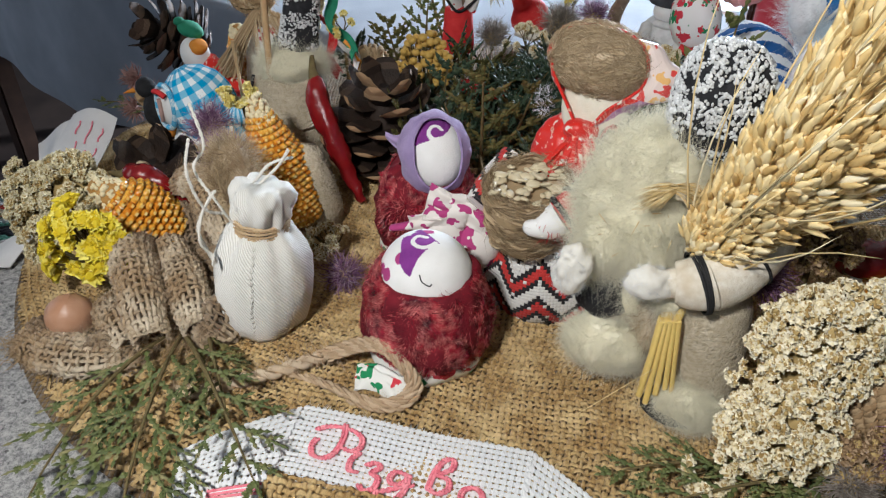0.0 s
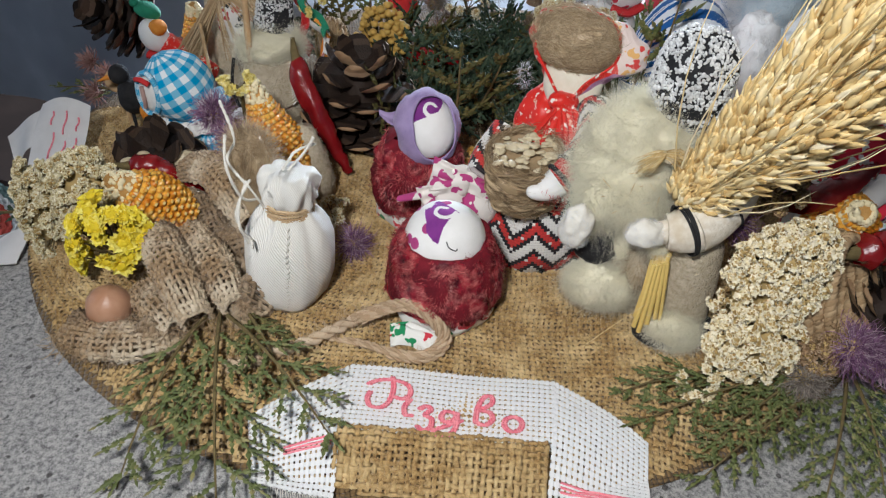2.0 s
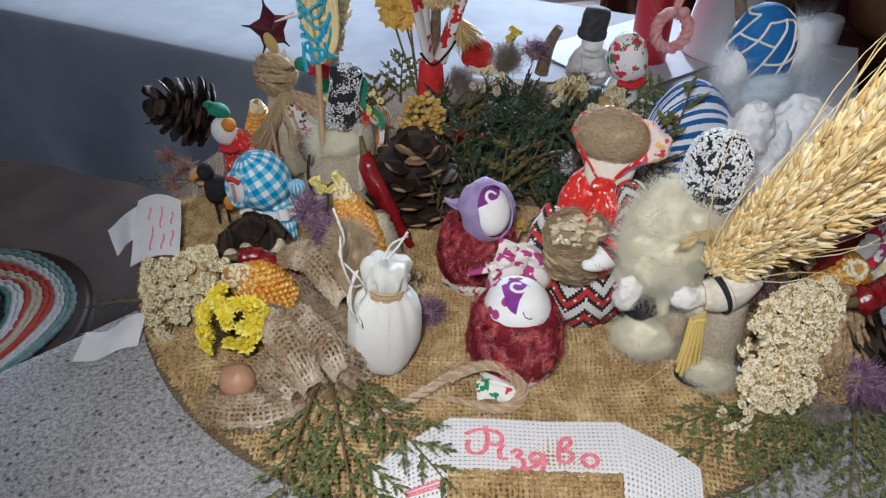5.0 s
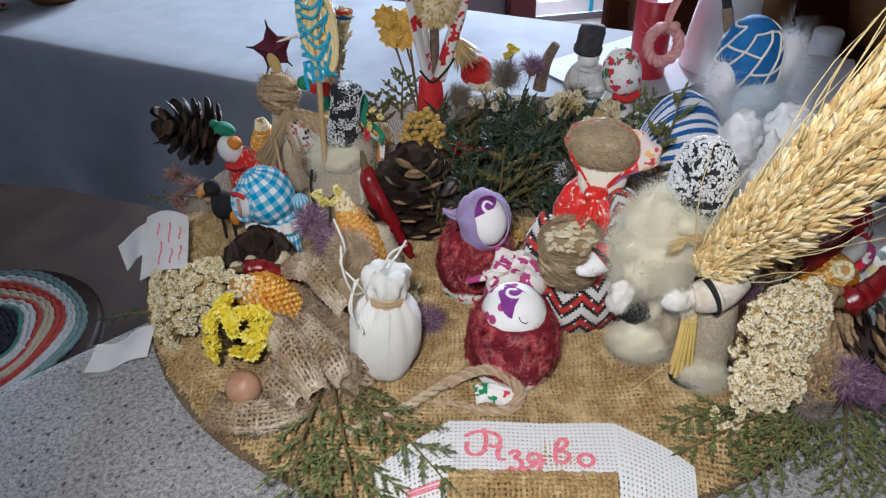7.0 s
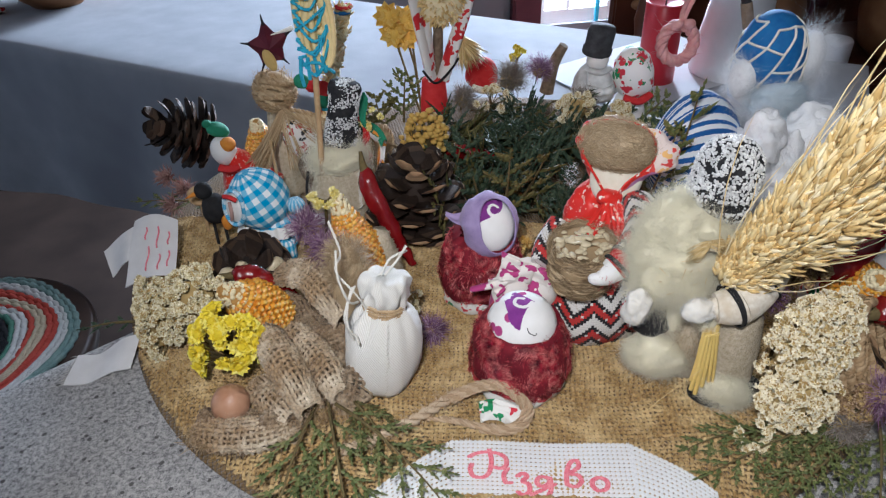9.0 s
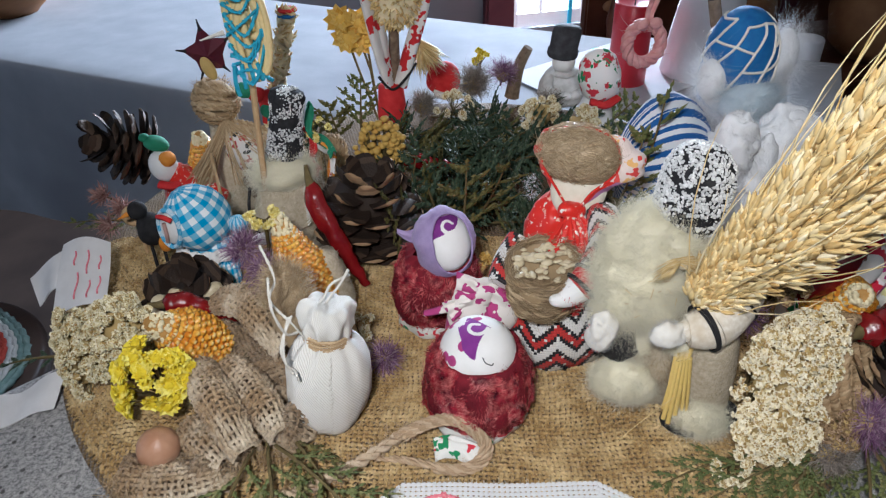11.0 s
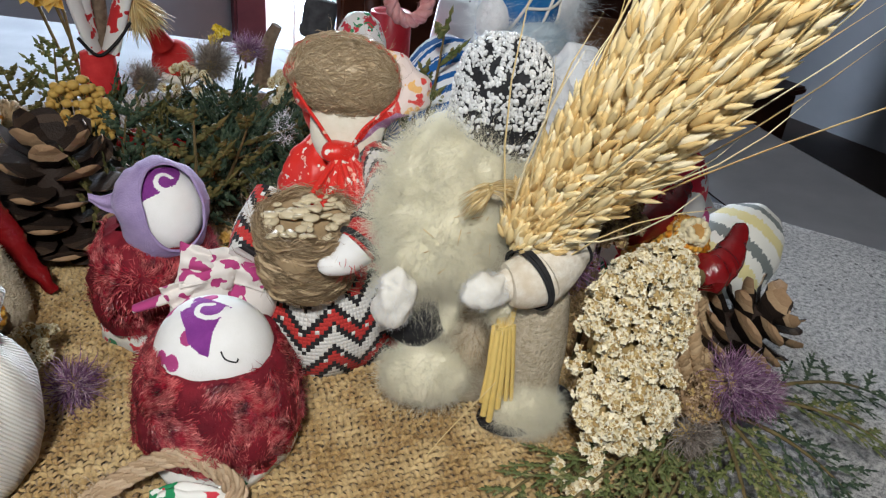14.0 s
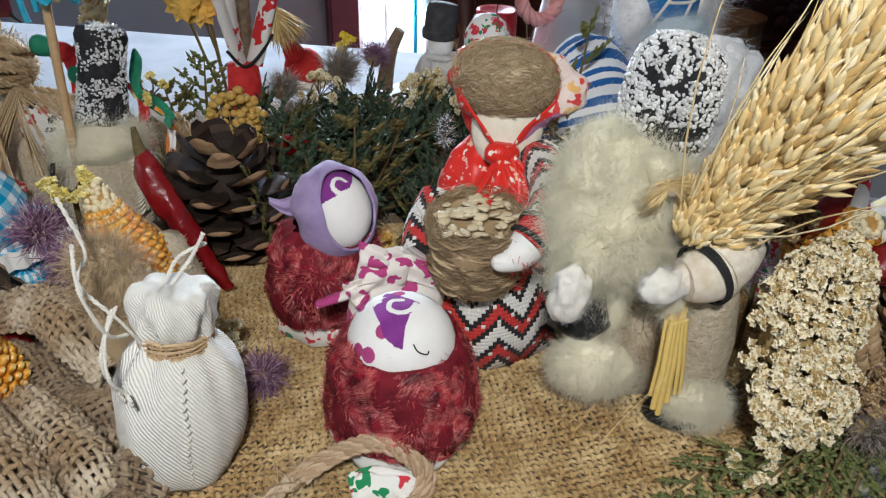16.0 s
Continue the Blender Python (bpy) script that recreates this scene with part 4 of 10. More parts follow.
def build_chest():
    zt = -0.49
    sb = thing("low_chest", (1.6, 1.85, FLOOR_Z), "low dark mahogany chest with a carved back", "chest")
    part("body", Geo().box((0.92, 1.62, FLOOR_Z), (2.6, 2.10, zt - 0.03), bevel=0.008), M_MAHOGANY, sb, smooth=False)
    part("top", Geo().box((0.90, 1.60, zt - 0.03), (2.62, 2.12, zt), bevel=0.008), M_MAHOGANY, sb, smooth=False)
    back = part("back_panel", Geo().box((0.925, 2.06, zt), (2.58, 2.10, 0.85), bevel=0.006), M_MAHOGANY, sb, smooth=False)
    for k in range(6):
        for j in range(5):
            x, z = 1.06 + 0.27 * k, zt + 0.12 + 0.24 * j
            g = Geo()
            for q in range(8):
                a = TAU * q / 8
                g.blob((x + 0.055 * math.cos(a), 2.055, z + 0.055 * math.sin(a)), (0.030, 0.012, 0.018), turn(-math.degrees(a), "Y"), 0, 10, 6)
            g.blob((x, 2.05, z), (0.025, 0.018, 0.025), None, 0, 12, 8)
            part("carved_rosette", g, M_CLAY if (k + j) % 3 == 0 else M_MAROON, back, kind="stuff")
    for k in range(4):
        x = 0.985 + 0.52 * k
        prof = [(0.0, zt), (0.032, zt), (0.032, zt + 0.02), (0.020, zt + 0.04), (0.028, zt + 0.10), (0.018, zt + 0.16), (0.026, zt + 0.26), (0.018, zt + 0.36), (0.030, zt + 0.40), (0.0, zt + 0.41)]
        part("post", Geo().lathe(prof, Matrix.Translation((x, 1.98, 0)), 20), M_MAHOGANY, sb)
    prof = [(0.0, 0.0), (0.07, 0.0), (0.085, 0.02), (0.115, 0.10), (0.120, 0.17), (0.105, 0.24), (0.075, 0.30), (0.06, 0.34), (0.075, 0.38), (0.07, 0.38), (0.055, 0.34), (0.0, 0.30)]
    solid("clay_jug", Geo().lathe(prof, Matrix.Translation((1.25, 1.82, zt)), 40, wob=lambda a, z: 0.0015 * math.sin(3 * a + z * 30)), M_CLAY, "brown fired clay jug on the low chest", "jug", (1.25, 1.82, zt))
    prof = [(0.0, 0.0), (0.036, 0.0), (0.040, 0.006), (0.040, 0.088), (0.036, 0.094), (0.0, 0.092)]
    solid("pale_canister", Geo().lathe(prof, Matrix.Translation((1.435, 1.70, zt)), 28), M_CANDLE_WHITE, "pale cylindrical canister on the low chest", "canister", (1.435, 1.70, zt))
    prof = [(0.0, 0.0), (0.10, 0.0), (0.13, 0.03), (0.15, 0.12), (0.145, 0.20), (0.152, 0.215), (0.140, 0.215), (0.13, 0.12), (0.0, 0.03)]
    solid("clay_pot", Geo().lathe(prof, Matrix.Translation((1.72, 1.76, zt)), 40), M_CLAY, "wide reddish clay pot on the low chest", "pot", (1.72, 1.76, zt))


def build_far_table_things():
    z = BENCH_Z
    # red pillar candle
    m = Matrix.Translation((0.484, 0.953, z))
    cd = thing("pillar_candle", (0.484, 0.953, z), "red wax pillar candle on the grey tablecloth", "candle")
    part("wax", Geo().lathe([(0.0, 0.0), (0.026, 0.0), (0.0275, 0.002), (0.0275, 0.117), (0.026, 0.119), (0.022, 0.1165), (0.006, 0.113), (0.0, 0.113)], m, 36, wob=lambda a, h: 0.0003 * math.sin(2 * a + h * 40)), M_CANDLE_RED, cd)
    part("wick", Geo().tube([(0.484, 0.953, z + 0.112), (0.4842, 0.9535, z + 0.119), (0.4855, 0.954, z + 0.124)], 0.0008, 6), M_BLACK, cd, "black wick")
    m = Matrix.Translation((0.60, 0.955, z)) @ turn(4, "Y")
    cd = thing("wide_candle", (0.60, 0.955, z), "wide white wax candle tapering upwards", "candle")
    part("wax", Geo().lathe([(0.0, 0.0), (0.052, 0.0), (0.054, 0.003), (0.050, 0.06), (0.043, 0.125), (0.040, 0.131), (0.030, 0.129), (0.0, 0.127)], m, 40), M_CANDLE_WHITE, cd)
    part("wick", Geo().tube([m @ V3((0, 0, 0.126)), m @ V3((0.0005, 0, 0.138))], 0.0009, 6), M_BLACK, cd, "black wick")
    # sheet of white paper under the candles
    rot = turn(22)
    solid("paper_sheet", Geo().box((-0.15, -0.10, z + 0.0015), (0.15, 0.10, z + 0.0030), Matrix.Translation((0.50, 0.99, 0)) @ rot), M_CURTAIN, "sheet of white paper lying on the tablecloth", "paper", (0.50, 0.99, z), smooth=False)
    # clay bowl and folded red cloth near the far end
    prof = [(0.0, 0.0), (0.05, 0.0), (0.055, 0.006), (0.10, 0.04), (0.115, 0.075), (0.108, 0.075), (0.092, 0.04), (0.0, 0.012)]
    p = (-0.50, 1.64, z)
    solid("clay_bowl", Geo().lathe(prof, Matrix.Translation(p), 40), M_CLAY, "brown clay bowl on the long table", "bowl", p)
    def fold(u, v):
        q = V3((-0.68, 1.60, z)) + V3((0.795, -0.607, 0)) * (u - 0.5) * 0.16 + V3((0.607, 0.795, 0)) * (v - 0.5) * 0.10
        return q + V3((0, 0, 0.012 + 0.006 * math.sin(u * 9 + v * 3) + 0.003 * math.sin(v * 17)))
    solid("folded_napkin", Geo().sheet(fold, 24, 16, 0, 0.01), M_RED_WHITE, "folded red and white napkin on the long table", "napkin")


build_room()
build_table()
build_bench()
build_side_table()
build_stool()
build_chest()
build_far_table_things()


# ---- the round board ----
BC, BR = V3((0.09, 0.43, 0.0)), 0.262


def board_z(x, y):
    r = math.hypot(x - BC.x, y - BC.y)
    t = max(0.0, (r - 0.232) / (BR - 0.232))
    return 0.0 if t <= 0 else -0.0115 * min(1.0, t) ** 2


def build_board():
    bd = thing("round_board", (BC.x, BC.y, -0.0112), "round cardboard base covered with golden burlap", "base board")
    part("cardboard", Geo().lathe([(0.0, -0.0112), (BR - 0.006, -0.0112), (BR - 0.004, -0.0106), (BR - 0.03, -0.003), (0.0, -0.003)], Matrix.Translation((BC.x, BC.y, 0)), 96), M_BARK, bd)
    rows = []
    rad = [0.0, 0.04, 0.08, 0.12, 0.15, 0.18, 0.20, 0.215, 0.228, 0.238, 0.246, 0.253, 0.259, 0.263, 0.2635, 0.258]
    for k, r in enumerate(rad):
        row = []
        for s in range(145):
            a = TAU * (s % 144) / 144
            rr = r * (1 + (0.012 * noise.noise((math.cos(a) * 2, math.sin(a) * 2, 1.0)) if r > 0.2 else 0))
            x, y = BC.x + rr * math.cos(a), BC.y + rr * math.sin(a)
            z = board_z(BC.x + r * math.cos(a), BC.y + r * math.sin(a)) + (0.0010 * noise.noise((x * 35, y * 35, 0.0)) if r < 0.25 else 0.0)
            # a soft pleat that runs out to the rim
            q = (x - 0.105) * 0.83 + (y - 0.26) * 0.55
            if y < 0.33:
                z += 0.0014 * math.exp(-(q / 0.003) ** 2)
            if k >= len(rad) - 2:
                z = -0.0104
            row.append((x, y, z))
        rows.append(row)
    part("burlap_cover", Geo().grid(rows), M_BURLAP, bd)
    # the weave itself where the figures leave the front bare, laid along the ribbon
    we, wf = V3((0.9637, -0.2668, 0)), V3((0.2668, 0.9637, 0))

    def laid(u, v):
        p = BC + we * (0.54 * u - 0.27 + 0.0012 * math.sin(v * 30)) + wf * (0.275 * v - 0.27 + 0.0012 * math.sin(u * 40))
        q = (p.x - 0.105) * 0.83 + (p.y - 0.26) * 0.55
        q2 = (p.x - 0.150) * 0.80 + (p.y - 0.222) * 0.60
        pleat = (0.0016 * math.exp(-(q / 0.003) ** 2) + 0.0012 * math.exp(-(q2 / 0.004) ** 2)) * (p.y < 0.33)
        return (p.x, p.y, board_z(p.x, p.y) + 0.0014 + 0.0010 * noise.noise((u * 14, v * 8, 0.0)) + pleat)
    g = woven(Geo(), laid, 0.54, 0.275, 0.00270, 0.00098, 3, 0.72, keep=lambda p: math.hypot(p.x - BC.x, p.y - BC.y) < BR - 0.001, wave=0.95)
    part("burlap_weave", g, M_BURLAP_THREAD, bd, "coarse golden jute threads", kind="stuff")
    # loose threads and lint
    g = Geo()
    for _ in range(160):
        a, r = R.uniform(0, TAU), 0.24 * math.sqrt(R.random())
        p = V3((BC.x + r * math.cos(a), BC.y + r * math.sin(a), 0.0008))
        d = V3((R.uniform(-1, 1), R.uniform(-1, 1), R.uniform(0, 0.5))).normalized()
        g.hair(p, p + d * R.uniform(0.003, 0.010), 0.00009, 0, rand_dir() * 0.002, 3)
    part("loose_threads", g, M_JUTE, bd, kind="stuff")



# ---- kinds of things ----
def pine_cone(base, axis, length, width, label, turns=10, per=7, opened=1.0, group="pine cones", seed=1, tips=None):
    """Core with spirals of thick scales; each scale has a paler tip."""
    rng = random.Random(seed)
    z = vec(axis).normalized()
    x = z.cross(V3((0.3, 0.8, 0.1))).normalized()
    y = z.cross(x)
    b = vec(base)
    th = thing("pine_cone", base, label, "pine cone", group)
    def at(a, r, h):
        return b + x * (math.cos(a) * r) + y * (math.sin(a) * r) + z * h
    core = Geo()
    core.tube([at(0, 0, length * t) for t in (0.02, 0.2, 0.5, 0.8, 0.97)], [width * 0.16, width * 0.24, width * 0.22, width * 0.14, width * 0.04], 12)
    part("core", core, M_CONE, th)
    total = turns * per
    for k in range(total):
        t = k / total
        a = k * 2.39996
        h = length * (0.06 + 0.9 * t)
        reach = width * 0.5 * (0.72 + 0.28 * math.sin(math.pi * min(1, 0.2 + 0.8 * t))) * (1.05 - 0.55 * t ** 3) * rng.uniform(0.92, 1.08)
        rise = length * (0.06 + 0.24 * t * t) * opened * rng.uniform(0.6, 1.4)
        half = width * 0.178 * (1.1 - 0.55 * t) * rng.uniform(0.85, 1.15)
        thick = width * 0.042
        out = x * math.cos(a) + y * math.sin(a)
        side = z.cross(out)
        g = Geo()
        st = [(0.12, 0.42, 0.0), (0.38, 0.70, 0.12), (0.62, 0.96, 0.36), (0.80, 1.06, 0.58), (0.92, 0.90, 0.80), (1.0, 0.60, 1.0)]
        rows = []
        curl = rng.uniform(-0.5, 0.9)
        for f, w, rr in st:
            p = at(a, 0, h) + out * reach * f + z * (rise * rr + thick * curl * f * f)
            dent = thick * (0.75 if f < 0.9 else 0.25)
            rows.append([p + side * half * w * u * rng.uniform(0.90, 1.10) + z * (thick * v + dent * lo) + rand_dir(rng) * thick * 0.16 for u, v, lo in ((-1.0, -0.05, 0.25), (-0.62, 0.30, 0.0), (0.0, 0.45, -0.45), (0.62, 0.30, 0.0), (1.0, -0.05, 0.25), (0.5, -0.65, 0.0), (-0.5, -0.65, 0.0))])
        for i in range(5):
            q = rows[i] + rows[i + 1]
            g.add(q, [(j, (j + 1) % 7, 7 + (j + 1) % 7, 7 + j) for j in range(4)], 0)
            g.add(q, [(j, (j + 1) % 7, 7 + (j + 1) % 7, 7 + j) for j in range(4, 7)], 1 if i > 2 else 0)
        tip = at(a, 0, h) + out * reach * 1.05 + z * (rise * 1.02 + thick * curl)
        g.add(rows[-1] + [tip], [(j, (j + 1) % 7, 7) for j in range(7)], 1)
        part("scale", g, [M_CONE, tips or M_CONE_TIP], th)
    return th


def sprig(name, base, tip, label, width=0.6, droop=0.0, mat=None, seed=1, n=13, sag=0.0, plane=None, fine=1.0, group="thuja sprigs"):
    """A flat fan of scale-leaved branchlets on a bending stem."""
    rng = random.Random(seed)
    mat = mat or M_THUJA
    b, t = vec(base), vec(tip)
    ax = t - b
    L = ax.length
    d = ax.normalized()
    up = vec(plane) if plane else V3((0, 0, 1))
    side = d.cross(up)
    side = side.normalized() if side.length > 1e-4 else V3((1, 0, 0))
    nrm = side.cross(d)
    th = thing(name, base, label, "greenery", group)
    def stem_at(s):
        return b + ax * s + nrm * (droop * L * 4 * s * (1 - s)) + V3((0, 0, -sag * L * s * s))
    g = Geo().tube([stem_at(i / 12) for i in range(13)], lambda s: 0.0010 * (1 - 0.75 * s) * fine ** 0.5, 6)
    part("stem", g, M_STEM, th)
    def leafy(g, p, dd, ln, w, curl):
        """One branchlet: overlapping scale leaves set in two ranks, flattened."""
        m = max(3, int(ln / (0.0021 * fine)))
        s2 = dd.cross(nrm).normalized()
        for i in range(m):
            f = i / m
            q = p + dd * ln * f + nrm * curl * f * f
            ww = w * (1 - 0.55 * f) * rng.uniform(0.85, 1.15)
            l2 = ln / m * 1.55
            e = q + dd * l2 + nrm * rng.uniform(-0.2, 0.2) * ww
            u = nrm * ww * 0.45
            verts = [q, q + dd * l2 * 0.45 + s2 * ww, e, q + dd * l2 * 0.45 - s2 * ww, q + dd * l2 * 0.5 + u, q + dd * l2 * 0.5 - u]
            g.add(verts, [(0, 1, 4), (1, 2, 4), (2, 3, 4), (3, 0, 4), (1, 0, 5), (2, 1, 5), (3, 2, 5), (0, 3, 5)], 0, [(0, 0)] * 6)
    for k in range(n):
        s = 0.10 + 0.88 * (k + 0.5) / n
        sg = 1 if k % 2 else -1
        p = stem_at(s)
        reach = L * width * (0.35 + 0.65 * math.sin(math.pi * min(1.0, 0.18 + s * 0.85))) * 0.62 * rng.uniform(0.8, 1.15)
        dd = (d * rng.uniform(0.75, 1.0) + side * sg * rng.uniform(0.65, 0.95) + nrm * rng.uniform(-0.25, 0.25)).normalized()
        g = Geo()
        curl = rng.uniform(-0.12, 0.08) * reach
        m = max(3, int(reach / (0.0058 * fine)))
        leafy(g, p, dd, reach, 0.00112 * fine, curl)
        for j in range(1, m):
            f = j / m
            for sg2 in (1, -1):
                d2 = (dd * 0.85 + d * 0.25 + dd.cross(nrm) * sg2 * rng.uniform(0.55, 0.85) + nrm * rng.uniform(-0.2, 0.2)).normalized()
                l2 = reach * 0.42 * (1 - f * 0.75) * rng.uniform(0.6, 1.15)
                p2 = p + dd * reach * f + nrm * curl * f * f
                leafy(g, p2, d2, l2, 0.00108 * fine, rng.uniform(-0.1, 0.1) * l2)
                if l2 > 0.010 * fine:
                    for sg3 in (1, -1):
                        d3 = (d2 + d2.cross(nrm) * sg3 * 0.75).normalized()
                        leafy(g, p2 + d2 * l2 * 0.45, d3, l2 * 0.45, 0.00100 * fine, 0.0)
        part("branchlet", g, mat, th, smooth=False, kind="stuff")
    g = Geo()
    leafy(g, stem_at(0.93), d, L * 0.12, 0.001 * fine, 0)
    part("branchlet", g, mat, th, smooth=False)
    return th


def thistle(c, r, label, mat=None, axis=(0, -0.4, 1), count=260, seed=1, group="thistle flowers", w=0.00022):
    """A ball of thin florets on a scaly cup."""
    rng = random.Random(seed)
    mat = mat or M_THISTLE
    c, ax = vec(c), vec(axis).normalized()
    th = thing("thistle_flower", c - ax * r * 0.9, label, "dried flower", group)
    part("cup", Geo().blob(c - ax * r * 0.42, r * 0.48, None, 0, 14, 8, 0.15, 300), M_OLIVE, th)
    part("stalk", Geo().tube([c - ax * r * 0.8, c - ax * r * 1.3 + V3((0, 0, -0.003))], 0.0008, 6), M_STEM, th)
    g = Geo()
    root = c - ax * r * 0.35
    for _ in range(int(count * 2.0)):
        d = (rand_dir(rng) + ax * 0.62).normalized()
        if d.dot(ax) < -0.25:
            continue
        ln = r * rng.uniform(0.35, 0.80)
        g.hair(root + d * r * 0.3, root + (d + rand_dir(rng) * 0.40) * (r * 0.35 + ln), w * rng.uniform(0.6, 1.2), 0, rand_dir(rng) * ln * 0.45, 4)
    part("floret_mass", g, mat, th, kind="stuff")
    return th


def floret(g, p, nn, r, mi, rng, petals=5):
    """A small open flower with lifted petals."""
    a = nn.cross(V3((0.4, 0.3, 0.9))).normalized()
    b = nn.cross(a)
    t0 = rng.uniform(0, TAU)
    for k in range(petals):
        t = t0 + TAU * k / petals
        d = a * math.cos(t) + b * math.sin(t)
        s = nn.cross(d)
        q = p + nn * r * rng.uniform(0.2, 0.5)
        e = p + d * r + nn * r * rng.uniform(0.1, 0.7)
        mid = (q + e) * 0.5 + nn * r * 0.12
        g.add([p, mid + s * r * 0.38, e, mid - s * r * 0.38, p + d * r * 0.5 - nn * r * 0.1], [(0, 1, 2, 3), (1, 0, 4), (2, 1, 4), (3, 2, 4), (0, 3, 4)], mi, [(0, 0)] * 5)


def umbel(name, c, r, label, mat, count, size, seed, axis=(0, -0.5, 0.85), lumps=26, group="", rot=None, petals=5, calyx=True, stem_to=None):
    """A head of many small flowers gathered in lumps on thin stalks."""
    rng = random.Random(seed)
    c, ax = vec(c), vec(axis).normalized()
    rot3 = (rot or Matrix()).to_3x3()
    foot = vec(stem_to) if stem_to else c - ax * max(r) * 1.0
    th = thing(name, foot, label, "dried flower", group)
    g, gs, gc = Geo(), Geo(), Geo()
    hub = c - ax * min(r) * 0.9
    gs.tube([foot, (foot + hub) * 0.5 + V3((0.001, 0, 0)), hub], 0.0011, 6)
    if calyx and min(r) > 0.0115:
        gc.blob(c, tuple(q * 0.58 for q in r), rot, 0, 28, 18, 0.35, 160)
    per = max(1, count // lumps)
    made = 0
    while made < lumps:
        d = rand_dir(rng)
        if d.dot(ax) < -0.35:
            continue
        made += 1
        q = c + rot3 @ V3((d.x * r[0], d.y * r[1], d.z * r[2])) * rng.uniform(0.72, 1.02)
        gs.tube([hub, (hub + q) * 0.5 + rand_dir(rng) * 0.001, q], 0.0004, 4, cap=False)
        nn0 = (q - hub).normalized()
        lr = min(r) * rng.uniform(0.13, 0.24)
        for _ in range(per):
            e = (rand_dir(rng) + nn0 * 0.75).normalized()
            p = q + e * lr * rng.uniform(0.45, 1.15)
            floret(g, p, (e + rand_dir(rng) * 0.3).normalized(), size * rng.uniform(0.7, 1.25), 0, rng, petals)
            if calyx and rng.random() < 0.75:
                gc.blob(q + e * lr * 0.72, (size * 0.55, size * 0.55, size * 1.0), turn(rng.uniform(0, 360), "X"), 0, 6, 4)
    part("stalk", gs, M_STEM, th)
    if calyx:
        part("calyx_mass", gc, M_OLIVE, th, kind="stuff")
    part("floret_mass", g, mat, th, kind="stuff", smooth=False)
    return th


def maize(a, b, r, label, seed=1, tip=0.25, group="maize cobs", rows=20):
    """A small cob: kernels in rows round a core, pale husk at its end."""
    rng = random.Random(seed)
    a, b = vec(a), vec(b)
    ax = b - a
    L = ax.length
    z = ax.normalized()
    x = z.cross(V3((0.2, 0.5, 0.83))).normalized()
    y = z.cross(x)
    low = a if a.z < b.z else b
    th = thing("maize_cob", low, label, "maize cob", group)
    def rad(t):
        return r * (0.72 + 0.32 * math.sin(math.pi * min(1, 0.15 + t * 0.75))) * (1 - 0.62 * max(0, t - 0.55) / 0.45)
    part("core", Geo().tube([a + ax * (i / 10) for i in range(11)], lambda t: rad(t) * 0.9, 16), M_COB, th)
    g = Geo()
    n = max(5, int(L / (r * 0.24)))
    for k in range(n):
        t = (k + 0.5) / n
        if t > 1 - tip * 0.6:
            continue
        for j in range(rows):
            an = TAU * (j + 0.5 * (k % 2)) / rows
            d = x * math.cos(an) + y * math.sin(an)
            s = z.cross(d)
            p = a + ax * t + d * rad(t) * 0.88
            w, h = rad(t) * 0.165 * rng.uniform(0.88, 1.1), L / n * 0.50
            o = rad(t) * 0.17 * rng.uniform(0.8, 1.15)
            verts = [p - s * w - z * h, p + s * w - z * h, p + s * w + z * h, p - s * w + z * h,
                     p - s * w * 0.62 - z * h * 0.62 + d * o, p + s * w * 0.62 - z * h * 0.62 + d * o, p + s * w * 0.62 + z * h * 0.62 + d * o, p - s * w * 0.62 + z * h * 0.62 + d * o]
            g.add(verts, [(0, 1, 5, 4), (1, 2, 6, 5), (2, 3, 7, 6), (3, 0, 4, 7)], 0, [(0, 0)] * 8)
            cap = [q + d * o * 0.10 for q in verts[4:]]
            top = sum(cap, V3()) / 4
            crown = [top + (q - top) * 0.62 + d * o * 0.28 for q in cap]
            g.add(verts[4:] + crown, [(0, 1, 5, 4), (1, 2, 6, 5), (2, 3, 7, 6), (3, 0, 4, 7)], 0, [(0, 0)] * 8)
            g.add(crown, [(0, 1, 2, 3)], 1, [(0, 0)] * 4)
    part("kernel_mass", g, [M_KERNEL, M_KERNEL_CROWN], th, kind="stuff")
    g = Geo()
    for k in range(130):
        an, t = rng.uniform(0, TAU), 1 - tip * rng.uniform(0, 1.0) ** 1.2
        d = x * math.cos(an) + y * math.sin(an)
        g.blob(a + ax * t + d * rad(t) * 0.85, r * rng.uniform(0.07, 0.14), None, 0, 6, 4)
    part("husk_tip", g, M_KERNEL_TIP, th, "pale unripe tip", kind="stuff")
    return th


